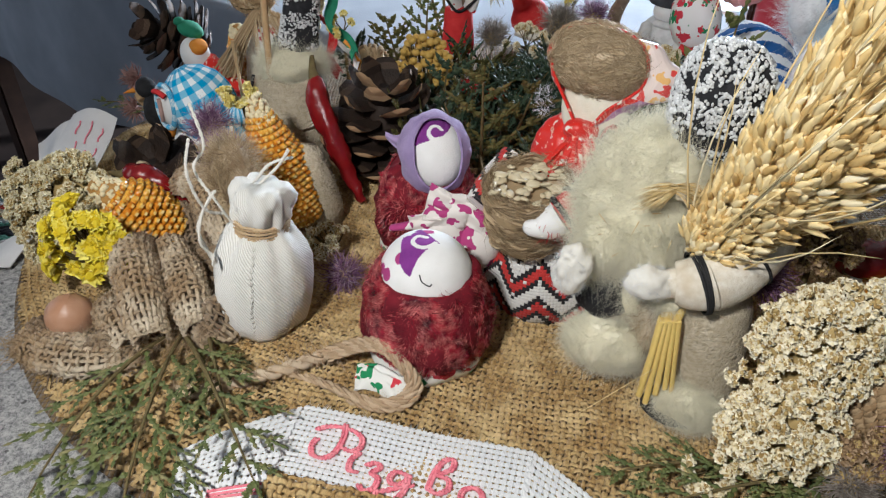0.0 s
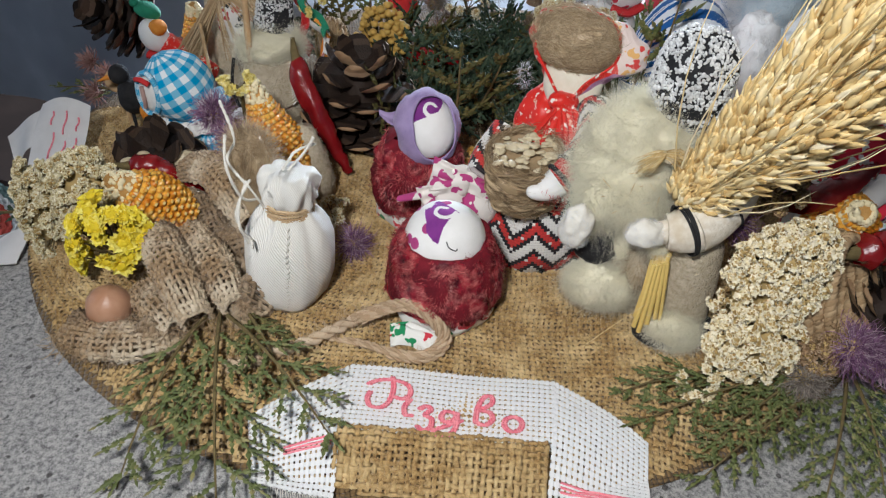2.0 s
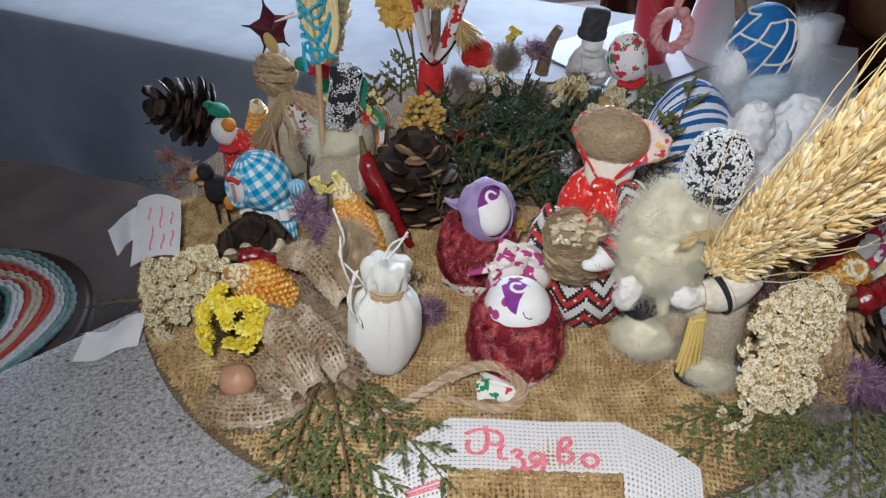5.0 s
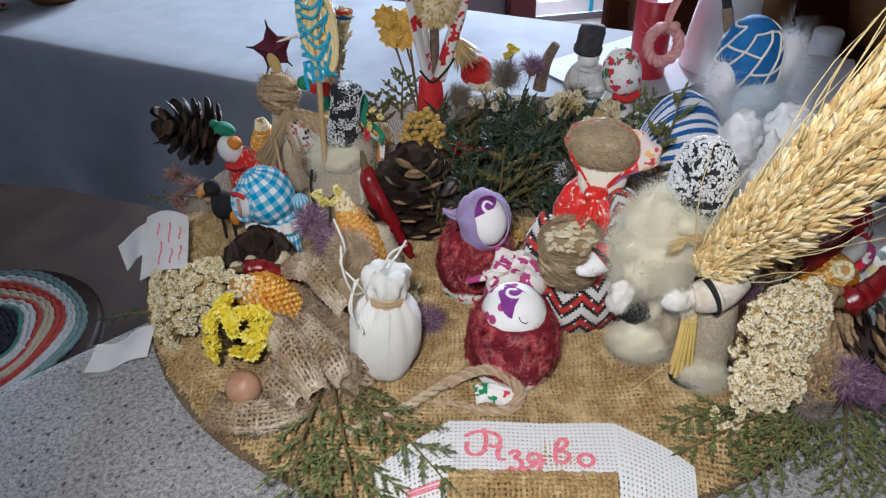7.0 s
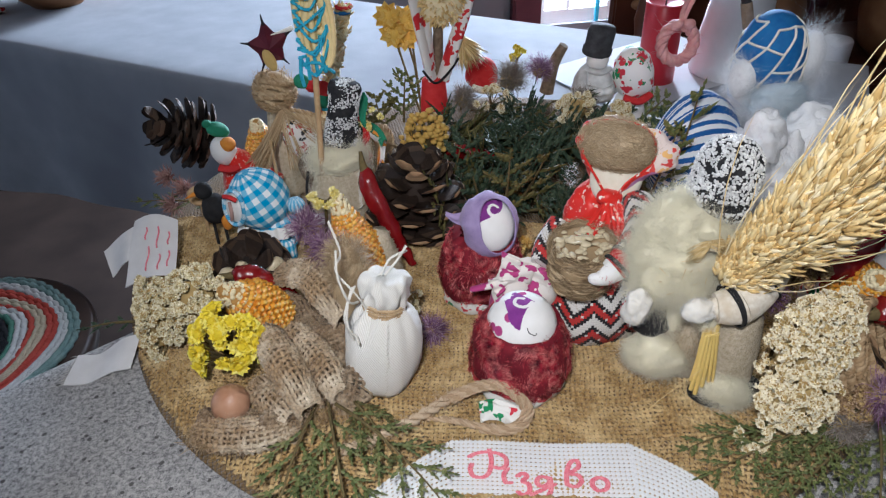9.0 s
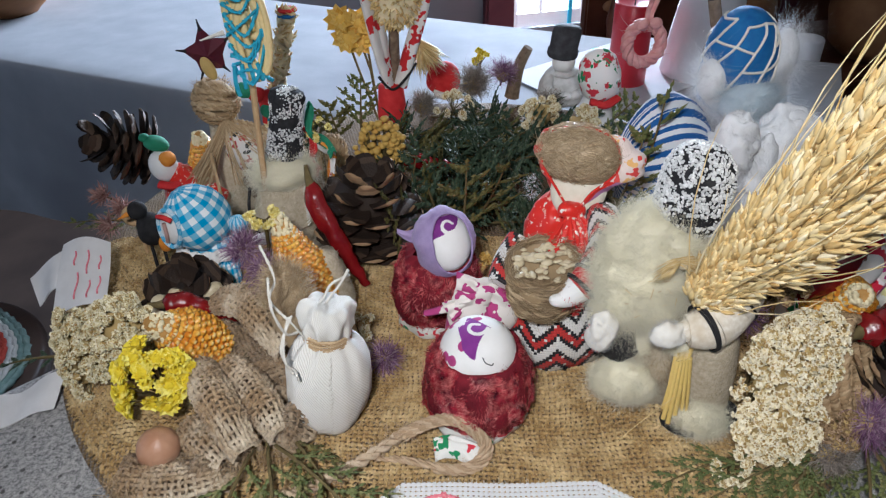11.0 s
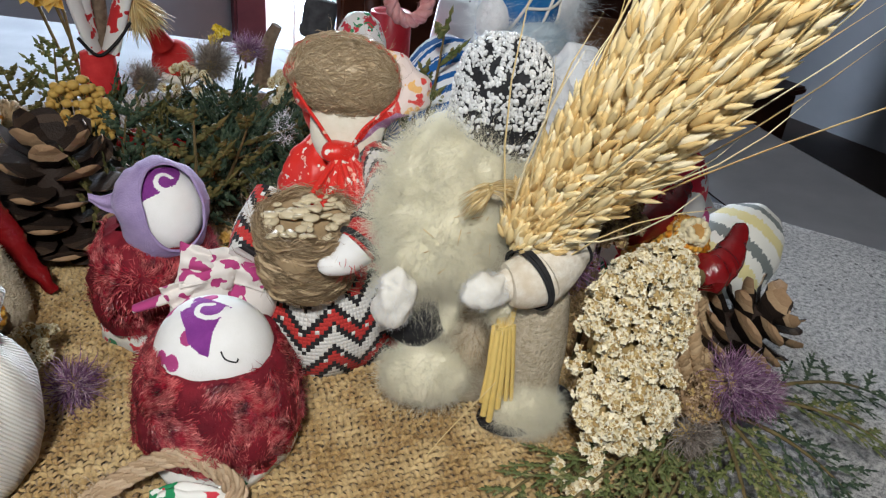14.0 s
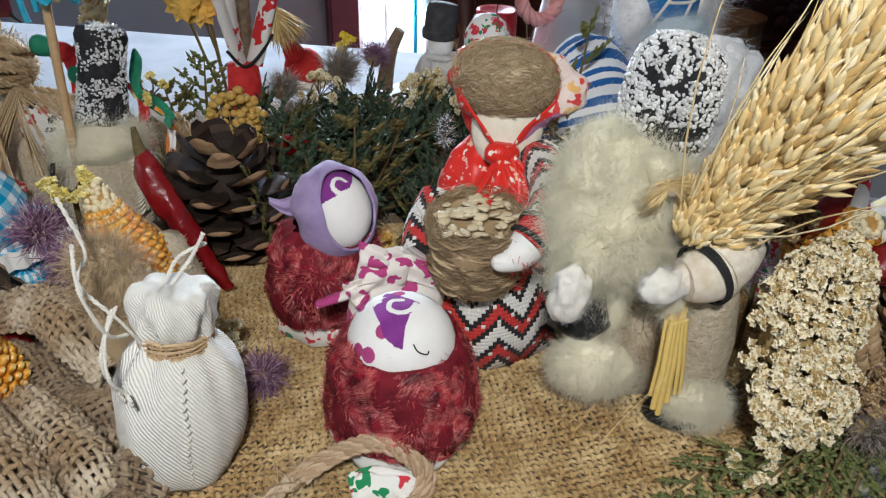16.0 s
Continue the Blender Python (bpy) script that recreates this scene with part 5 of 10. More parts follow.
def chili(pts, r, label, seed=1, group="dried chillies", stem=True):
    line = spline(pts, 34)
    th = thing("dried_chili", min(line, key=lambda p: p.z), label, "chili pepper", group)
    rng = random.Random(seed)
    g = Geo()
    rads = []
    for i in range(35):
        t = i / 34
        rads.append(r * (0.35 + 0.65 * min(1, t * 6)) * (1 - 0.72 * t ** 2.2) * (1 + 0.05 * math.sin(i * 0.8 + seed) + 0.02 * math.sin(i * 1.9)))
    n0 = len(g.v)
    g.tube(line, rads, 18)
    for i in range(n0, len(g.v)):
        p = vec(g.v[i])
        p += rand_dir(rng) * r * 0.03 + V3((1, 1, 1)) * r * 0.20 * noise.noise(p * 170) + rand_dir(rng) * r * 0.02
        g.v[i] = tuple(p)
    # close the long seam exactly
    for k in range(35):
        g.v[n0 + k * 19 + 18] = g.v[n0 + k * 19]
    part("pod", g, M_CHILI, th)
    if stem:
        d = (line[0] - line[1]).normalized()
        part("stalk", Geo().tube([line[0] - d * r * 0.3, line[0] + d * r * 0.5, line[0] + d * r * 1.6 + V3((0.001, 0, 0.001))], [r * 0.5, r * 0.35, r * 0.18], 10), M_STEM, th, "dry brown stalk")
    return th


def wool(g, c, r, mi_core, mi_hair, count, length, rot=None, rough=0.28, freq=55.0, seed=3, keep=None, width=0.00012, lay=(0, 0, -1), laid=0.3):
    """A soft clump: an uneven core and many fine fibres."""
    rng = random.Random(seed)
    rc = tuple(q * 0.93 for q in ((r, r, r) if isinstance(r, (int, float)) else r))
    g.blob(c, rc, rot, mi_core, 64, 40, rough * 0.30, freq * 1.2)
    fur(g, on_blob(c, tuple(q * 0.97 for q in rc), rot, keep), int(count * 2.9), length * 1.05, 0.000048, mi_hair, lay, laid * 0.4, 0.95, rng, 0.7, 60, 0.7)
    fur(g, on_blob(c, rc, rot, keep), int(count * 0.5), length * 2.0, 0.000042, mi_hair, lay, laid * 0.3, 1.2, rng, 1.2, 50, 0.8)
    return g


def woven(g, fn, lu, lv, pitch, r, seed=1, flat=0.75, gap=0.0, keep=None, sides=4, wave=0.62):
    """Loose plain weave over the sheet fn(u, v) of lu by lv metres: every thread is a tube that goes over and under."""
    rng = random.Random(seed)
    nu, nv = max(3, round(lu / pitch)), max(3, round(lv / pitch))
    def point(u, v):
        p = vec(fn(u, v))
        e = 1e-3
        du, dv = vec(fn(min(1, u + e), v)) - p, vec(fn(u, min(1, v + e))) - p
        if du.length < 1e-9:
            du = p - vec(fn(u - e, v))
        if dv.length < 1e-9:
            dv = p - vec(fn(u, v - e))
        nn = du.cross(dv)
        return p, (nn.normalized() if nn.length > 1e-12 else V3((0, 0, 1)))
    grid = [[point((i + 0.5) / nu, (j + 0.5) / nv) for j in range(nv)] for i in range(nu)]
    def run(cells, phase):
        rr = r * rng.uniform(0.72, 1.22)
        pts = []
        def flush():
            if len(pts) > 2:
                dense = []
                for a, b in zip(pts, pts[1:]):
                    dense += [a, a.lerp(b, 0.5)]
                dense.append(pts[-1])
                g.tube(dense, [rr * rng.uniform(0.88, 1.12) for _ in dense], sides, 0, cap=False, flat=flat)
            pts.clear()
        for k, (p, nn) in enumerate(cells):
            if keep and not keep(p):
                flush()
                continue
            s = 1 if (k + phase) % 2 else -1
            pts.append(p + nn * r * wave * s + V3((rng.uniform(-1, 1), rng.uniform(-1, 1), 0)) * pitch * 0.10)
        flush()
    for i in range(nu):
        run(grid[i], i)
    for j in range(nv):
        run([grid[i][j] for i in range(nu)], j + 1)
    return g


def crumpled(name, centre, sx, sy, label, seed, mat, amp=0.008, yaw=0.0, tip=(0, 0), freq=38.0, fold=0.012, lift=0.0, nu=56, nv=40, thick=0.0008):
    rot = turn(yaw) @ turn(tip[0], "X") @ turn(tip[1], "Y")
    c = vec(centre)
    def fn(u, v):
        x, y = (u - 0.5) * sx, (v - 0.5) * sy
        q = V3((x, y, seed * 3.1))
        z = amp * 1.6 * noise.noise(q * freq) + fold * math.sin(u * 13 + 2.8 * noise.noise(q * 24) + seed) * (0.5 + 0.5 * v)
        x += amp * 0.9 * noise.noise(q * freq * 0.8 + V3((7, 0, 0)))
        y += amp * 0.9 * noise.noise(q * freq * 0.8 + V3((0, 9, 0)))
        p = c + rot.to_3x3() @ V3((x, y, z + lift * math.sin(math.pi * u) * math.sin(math.pi * v)))
        p.z = max(p.z, board_z(p.x, p.y) + 0.0012)
        return p
    g = woven(Geo(), fn, sx * 1.5, sy * 1.3, 0.0029, 0.00105, int(seed) + 5, 0.85, sides=5)
    woven(g, lambda u, v: vec(fn(u, v)) + V3((0.0008, 0.0016, -0.0026)), sx * 1.5, sy * 1.3, 0.0029, 0.00105, int(seed) + 6, 0.85, sides=4)
    rng = random.Random(seed)
    for _ in range(int(sx * sy * 130000)):
        p = vec(fn(rng.random(), rng.random()))
        g.hair(p, p + (rand_dir(rng) + V3((0, -0.3, 0.4))) * rng.uniform(0.002, 0.006), 0.00009, 0, rand_dir(rng) * 0.0015, 3)
    for k in range(2 * int(sx / 0.0021)):
        u = rng.random()
        p, q = vec(fn(u, 0.0)), vec(fn(u, 0.05))
        g.hair(p, p + (p - q).normalized() * rng.uniform(0.002, 0.007) + rand_dir(rng) * 0.001, 0.0005, 0, None, 2)
    return solid(name, g, mat, label, "cloth scrap")


build_board()


# ---- front of the board ----
def build_sack():
    m = lean((-0.018, 0.2945, 0.0005), -2, 5, 10)
    sk = thing("linen_sack", (-0.018, 0.2945, 0.0005), "small white twill sack tied at the neck with twine", "sack")
    prof = [(0.0, 0.0), (0.011, 0.0), (0.0158, 0.0012), (0.0180, 0.0045), (0.0196, 0.010), (0.0205, 0.018), (0.0206, 0.027), (0.0196, 0.036), (0.0172, 0.0435), (0.0140, 0.0490), (0.0108, 0.0522), (0.0102, 0.0545),
            (0.0113, 0.0566), (0.0120, 0.0592), (0.0123, 0.0626), (0.0121, 0.0660), (0.0114, 0.0688), (0.0100, 0.0706), (0.0078, 0.0714), (0.0050, 0.0708), (0.0025, 0.0712), (0.0, 0.0710)]

    def wob(a, z):
        t = max(0.0, 1 - abs(z - 0.053) / 0.02)
        return 0.0019 * t * math.sin(9 * a + 40 * z) * (0.6 + 0.4 * math.sin(2 * a + 1)) - 0.0016 * math.exp(-((a - 5.15) / 0.16) ** 2) * max(0.0, 1 - abs(z - 0.040) / 0.014) + 0.0009 * math.sin(2 * a + 50 * z) + 0.0012 * noise.noise((3 * math.cos(a), 3 * math.sin(a), z * 70)) + (0.0011 * math.sin(3 * a + 1) + 0.0009 * math.sin(7 * a + 200 * z) + 0.0022 * noise.noise((3 * math.cos(a), 3 * math.sin(a), z * 160))) * (z > 0.0585) + 0.0010 * math.cos(4 * a) * max(0.0, 1 - z / 0.012) - 0.0006 * math.exp(-((a - 4.45) / 0.05) ** 2)
    part("bag", Geo().lathe(prof, m, 72, wob=wob), M_TWILL, sk)
    # stitched front seam
    g = Geo()
    for k in range(16):
        z = 0.006 + k * 0.0028
        r = np.interp(z, [p[1] for p in prof[:10]], [p[0] for p in prof[:10]])
        a = radians(255) + 0.02 * math.sin(k)
        q = m @ V3((r * math.cos(a), r * math.sin(a), z))
        q2 = m @ V3((r * math.cos(a + 0.06), r * math.sin(a + 0.06), z + 0.0016))
        g.tube([q, (q + q2) / 2 + V3((0, -0.0004, 0)), q2], 0.00025, 5)
    part("seam_stitches", g, M_COTTON, sk)
    g = Geo()
    for k in range(5):
        z = 0.0512 + k * 0.0011
        pts = [m @ V3((0.0112 * math.cos(t), 0.0112 * math.sin(t), z + 0.0006 * math.sin(t + k))) for t in [TAU * i / 28 for i in range(29)]]
        twine(g, pts, 0.0008, 0, 2, 0.003, 56, 5, 14)
    part("neck_twine", g, M_JUTE, sk, "brown jute twine round the neck")
    paths = [[(-0.024, 0.293, 0.057), (-0.030, 0.290, 0.066), (-0.036, 0.295, 0.077), (-0.034, 0.302, 0.088), (-0.037, 0.306, 0.100)],
             [(-0.026, 0.293, 0.058), (-0.033, 0.287, 0.068), (-0.038, 0.288, 0.082), (-0.0365, 0.292, 0.094)],
             [(-0.022, 0.297, 0.062), (-0.012, 0.300, 0.073), (-0.006, 0.303, 0.078), (0.002, 0.305, 0.081)],
             [(-0.020, 0.295, 0.062), (-0.013, 0.296, 0.072), (-0.004, 0.299, 0.077), (-0.001, 0.301, 0.083)],
             [(-0.027, 0.290, 0.072), (-0.033, 0.284, 0.066), (-0.0335, 0.281, 0.056), (-0.030, 0.279, 0.048), (-0.029, 0.277, 0.043)],
             [(-0.028, 0.291, 0.070), (-0.035, 0.286, 0.060), (-0.0345, 0.284, 0.051), (-0.033, 0.283, 0.044)]]
    for p in paths:
        part("string", twine(Geo(), [vec(q) + rand_dir() * 0.0022 for q in p], 0.00072, 0, 2, 0.0024, 44, 5, 10), M_COTTON, sk, "white cotton string")
    # brown fibres tucked behind the neck
    g = Geo()
    fur(g, on_blob((-0.030, 0.322, 0.062), (0.010, 0.009, 0.016)), 2200, 0.009, 0.00012, 0, (0, 0, 1), 0.7, 0.7, random.Random(5), 1.0, 80, 0.5)
    g.blob((-0.030, 0.324, 0.050), (0.0095, 0.0085, 0.027), None, 0, 16, 12, 0.25, 120)
    solid("flax_tuft", g, M_FLAX, "tuft of combed brown flax behind the sack", "flax")


def velvet_coat(g, prof, m, core, hairs, count, seed, length=0.0042):
    """Plush: an uneven backing and locks of pile lying this way and that."""
    rng = random.Random(seed)
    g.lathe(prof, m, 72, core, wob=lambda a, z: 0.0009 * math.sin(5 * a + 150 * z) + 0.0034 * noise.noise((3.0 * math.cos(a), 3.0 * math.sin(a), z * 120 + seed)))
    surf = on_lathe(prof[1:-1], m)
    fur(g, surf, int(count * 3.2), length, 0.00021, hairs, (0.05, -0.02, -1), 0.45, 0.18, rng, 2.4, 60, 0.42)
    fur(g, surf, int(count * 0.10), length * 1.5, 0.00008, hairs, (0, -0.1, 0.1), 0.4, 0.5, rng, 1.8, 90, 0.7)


def print_patch(g, c, r, rot, a0, a1, b0, b1, mi, shape, lift=1.012, n=14):
    """A printed motif lying on the ellipsoid: shape(s, t) tells what is inside."""
    c, rot3 = vec(c), rot.to_3x3()
    def at(a, b, l):
        return c + rot3 @ V3((r[0] * l * math.cos(b) * math.sin(a), -r[1] * l * math.cos(b) * math.cos(a), r[2] * l * math.sin(b)))
    for i in range(n):
        for j in range(n):
            s, t = (i + 0.5) / n, (j + 0.5) / n
            if not shape(s, t):
                continue
            q = [(a0 + (a1 - a0) * (i + di) / n, b0 + (b1 - b0) * (j + dj) / n) for di, dj in ((0, 0), (1, 0), (1, 1), (0, 1))]
            top, low = [at(*k, lift) for k in q], [at(*k, 0.99) for k in q]
            g.add(top + low, [(0, 1, 2, 3), (4, 5, 1, 0), (5, 6, 2, 1), (6, 7, 3, 2), (7, 4, 0, 3)], mi)


def build_front_doll():
    mats = [M_VELVET_CORE, M_VELVET, M_WHITE_CLOTH, M_PURPLE, M_MAGENTA, M_HOLLY_PRINT, M_MAGENTA_PRINT, M_BLACK]
    g = Geo()
    b = (0.056, 0.277, 0.0)
    m = lean(b, 3, 0, 0)
    # printed underskirt
    g.lathe([(0.0, 0.0005), (0.019, 0.0005), (0.0245, 0.003), (0.0262, 0.009), (0.022, 0.015)], m, 40, 5, wob=lambda a, z: 0.0008 * math.sin(7 * a))
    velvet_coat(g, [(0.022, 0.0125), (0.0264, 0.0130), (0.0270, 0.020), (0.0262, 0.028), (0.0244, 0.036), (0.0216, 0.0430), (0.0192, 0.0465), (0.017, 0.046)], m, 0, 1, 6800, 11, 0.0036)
    hc, hr, hrot = (0.056, 0.2755, 0.0415), (0.0192, 0.0192, 0.0188), turn(-50, "X")
    g.blob(hc, hr, hrot, 2, 40, 28, 0.03, 60)
    # printed curl: a purple tongue with a pale hook in it, magenta spots round it
    tongue = [(-0.72, 0.88), (-0.50, 1.02), (-0.21, 1.06), (0.31, 0.50), (0.0, 0.31), (-0.16, 0.11), (-0.32, -0.25), (-0.43, -0.17), (-0.56, 0.07), (-0.55, 0.31)]
    hook = spline([(0.02, 0.67, 0), (-0.23, 0.72, 0), (-0.32, 0.55, 0), (-0.17, 0.40, 0), (0.04, 0.39, 0), (0.22, 0.50, 0)], 30)

    def inside(poly, x, y):
        odd = False
        for (xa, ya), (xb, yb) in zip(poly, poly[1:] + poly[:1]):
            if (ya > y) != (yb > y) and x < xa + (xb - xa) * (y - ya) / (yb - ya):
                odd = not odd
        return odd
    A0, A1, B0, B1 = -1.45, 0.55, -0.50, 1.15

    def tongue_in(s, t):
        x, y = A0 + (A1 - A0) * s, B0 + (B1 - B0) * t
        return inside(tongue, x, y) and min(math.hypot((x - h.x) * math.cos(y), y - h.y) for h in hook) > 0.050

    def spots_in(s, t):
        x, y = A0 + (A1 - A0) * s, B0 + (B1 - B0) * t
        if inside(tongue, x, y):
            return False
        return any(math.hypot((x - cx) * math.cos(y), (y - cy) * e) < r for cx, cy, r, e in ((-1.05, 0.95, 0.14, 0.8), (-0.94, -0.12, 0.14, 1.0), (-1.12, 0.04, 0.11, 0.9), (-0.58, 0.16, 0.09, 0.7), (0.05, 0.92, 0.13, 1.4)))
    print_patch(g, hc, hr, hrot, A0, A1, B0, B1, 3, tongue_in, 1.010, 110)
    print_patch(g, hc, hr, hrot, A0, A1, B0, B1, 4, spots_in, 1.010, 90)

    def on_head(x, y, l=1.012):
        return vec(hc) + hrot.to_3x3() @ V3((hr[0] * l * math.cos(y) * math.sin(x), -hr[1] * l * math.cos(y) * math.cos(x), hr[2] * l * math.sin(y)))
    g.tube(spline([on_head(-0.12, -0.22), on_head(-0.08, -0.36), on_head(0.08, -0.45), on_head(0.13, -0.40)], 12), 0.00026, 5, 7)
    # knotted kerchief behind the head: a crumpled wad, a thin tail and a padded ball
    def wad(c, sx, sy, rot, k, amp=0.17):
        r3, c = rot.to_3x3(), vec(c)
        def fn(u, v):
            x, y = (u - 0.5) * sx, (v - 0.5) * sy
            pinch = 0.45 + 0.55 * abs(2 * u - 1) ** 0.8
            z = sx * amp * (noise.noise(V3((u * 4.2, v * 3.0, k))) + 0.5 * math.sin(v * 11 + 3 * u + k) * pinch * 0.5)
            return c + r3 @ V3((x, y * pinch, z))
        g.sheet(fn, 34, 22, 6, 0.0009)
    wad((0.0700, 0.3120, 0.0500), 0.0300, 0.0170, turn(-8) @ turn(12, "Y") @ turn(58, "X"), 1.3)
    wad((0.0765, 0.3140, 0.0510), 0.0170, 0.0190, turn(20) @ turn(-14, "Y") @ turn(72, "X"), 4.1)
    wad((0.0585, 0.3100, 0.0460), 0.0200, 0.0110, turn(12) @ turn(-18, "Y") @ turn(50, "X"), 7.7)
    g.blob((0.0670, 0.3145, 0.0455), (0.0125, 0.0065, 0.0075), turn(-8, "Y"), 6, 40, 24, 0.5, 130)
    g.tube(spline([(0.060, 0.312, 0.0455), (0.052, 0.313, 0.0420), (0.044, 0.316, 0.0385), (0.039, 0.318, 0.0365)], 18), lambda t: 0.0036 * (1 - 0.45 * t), 10, 6, flat=0.6)
    g.blob((0.0775, 0.3150, 0.0310), (0.0130, 0.0115, 0.0140), turn(15, "Y"), 6, 30, 20, 0.08, 90)
    g.blob((0.063, 0.314, 0.026), (0.014, 0.011, 0.022), None, 6, 22, 14, 0.08, 90)
    solid("egg_shaped_rag_doll", g, mats, "egg shaped rag doll in red plush with a white purple-printed head", "doll", b)


def build_back_doll():
    mats = [M_VELVET_CORE, M_VELVET, M_WHITE_CLOTH, M_PURPLE, M_LILAC, M_HOLLY_PRINT]
    g = Geo()
    b = (0.0550, 0.3565, 0.0)
    m = lean(b, 0, 0, 0)
    g.lathe([(0.0, 0.0005), (0.021, 0.0005), (0.0242, 0.003), (0.0238, 0.012), (0.020, 0.016)], m, 40, 5, wob=lambda a, z: 0.001 * math.sin(8 * a))
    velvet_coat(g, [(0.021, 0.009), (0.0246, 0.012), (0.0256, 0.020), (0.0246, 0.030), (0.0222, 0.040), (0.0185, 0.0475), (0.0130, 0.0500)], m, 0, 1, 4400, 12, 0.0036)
    fur(g, on_blob((0.050, 0.339, 0.028), (0.017, 0.008, 0.012)), 900, 0.004, 0.0003, 1, (0, 0, -1), 0.8, 0.6, random.Random(2))
    g.blob((0.050, 0.341, 0.027), (0.017, 0.008, 0.012), None, 0, 18, 12)
    hc = V3((0.0585, 0.3500, 0.0580))
    k = 0.87
    rot = turn(9) @ turn(-26, "X")
    g.blob(hc, (0.0175 * k, 0.0165 * k, 0.020 * k), rot, 2, 32, 22, 0.02, 60)
    # hood: a shell open at the face, with a rolled border
    r3 = rot.to_3x3()
    def hood(a, e, l):
        # a: round the face opening, e: 0 at the opening to 1 at the back
        th0 = 0.70 + 0.28 * math.sin(a) ** 2
        th = th0 + (math.pi - th0) * e
        x, z, y = math.sin(th) * math.cos(a), math.sin(th) * math.sin(a), -math.cos(th)
        f = 1 + 0.045 * math.sin(5 * a + 3 * e) * e + 0.006 * math.sin(9 * a + 2.0) + 0.012 * math.sin(14 * a + 8 * e + 2 * math.sin(3 * a)) * min(1.0, e * 4) + 0.05 * noise.noise((2.2 * math.cos(a), 2.2 * math.sin(a), e * 3.0)) * min(1.0, e * 5)
        return hc + r3 @ V3((x * 0.0200 * k * l * f, y * 0.0195 * k * l * f, z * 0.0232 * k * l * f))
    rows = [[hood(TAU * (i % 80) / 80, j / 20, 1.0) for i in range(81)] for j in range(21)]
    g.grid(rows, 4)
    rim = [hood(TAU * i / 80, 0.0, 1.0) for i in range(81)]
    g.tube(rim, lambda t: 0.0006 + 0.0003 * math.sin(t * 31) * math.sin(t * 13), 8, 4, cap=False)
    print_patch(g, hc, (0.0175 * k, 0.0165 * k, 0.020 * k), rot, -1.05, 1.0, -0.35, 1.05, 3, lambda s, t: (t > 0.50 + 0.35 * (s - 0.35) + 0.5 * max(0.0, s - 0.62) or s < 0.13) and not (abs(math.hypot((s - 0.50) * 1.2, t - 0.68) - 0.15) < 0.045 and (s < 0.55 or t > 0.7)), 1.015, 56)
    # pointed tail of the hood
    g.sheet(lambda u, v: V3((0.048 - 0.0135 * u, 0.3565 + 0.007 * u + 0.0006 * math.sin(9 * v), 0.0570 + 0.0035 * u + (v - 0.5) * 0.013 * (1 - 0.8 * u) + 0.0008 * math.sin(7 * u))), 14, 8, 4, 0.0005)
    solid("hooded_rag_doll", g, mats, "rag doll in red plush with a lilac satin hood", "doll", b)


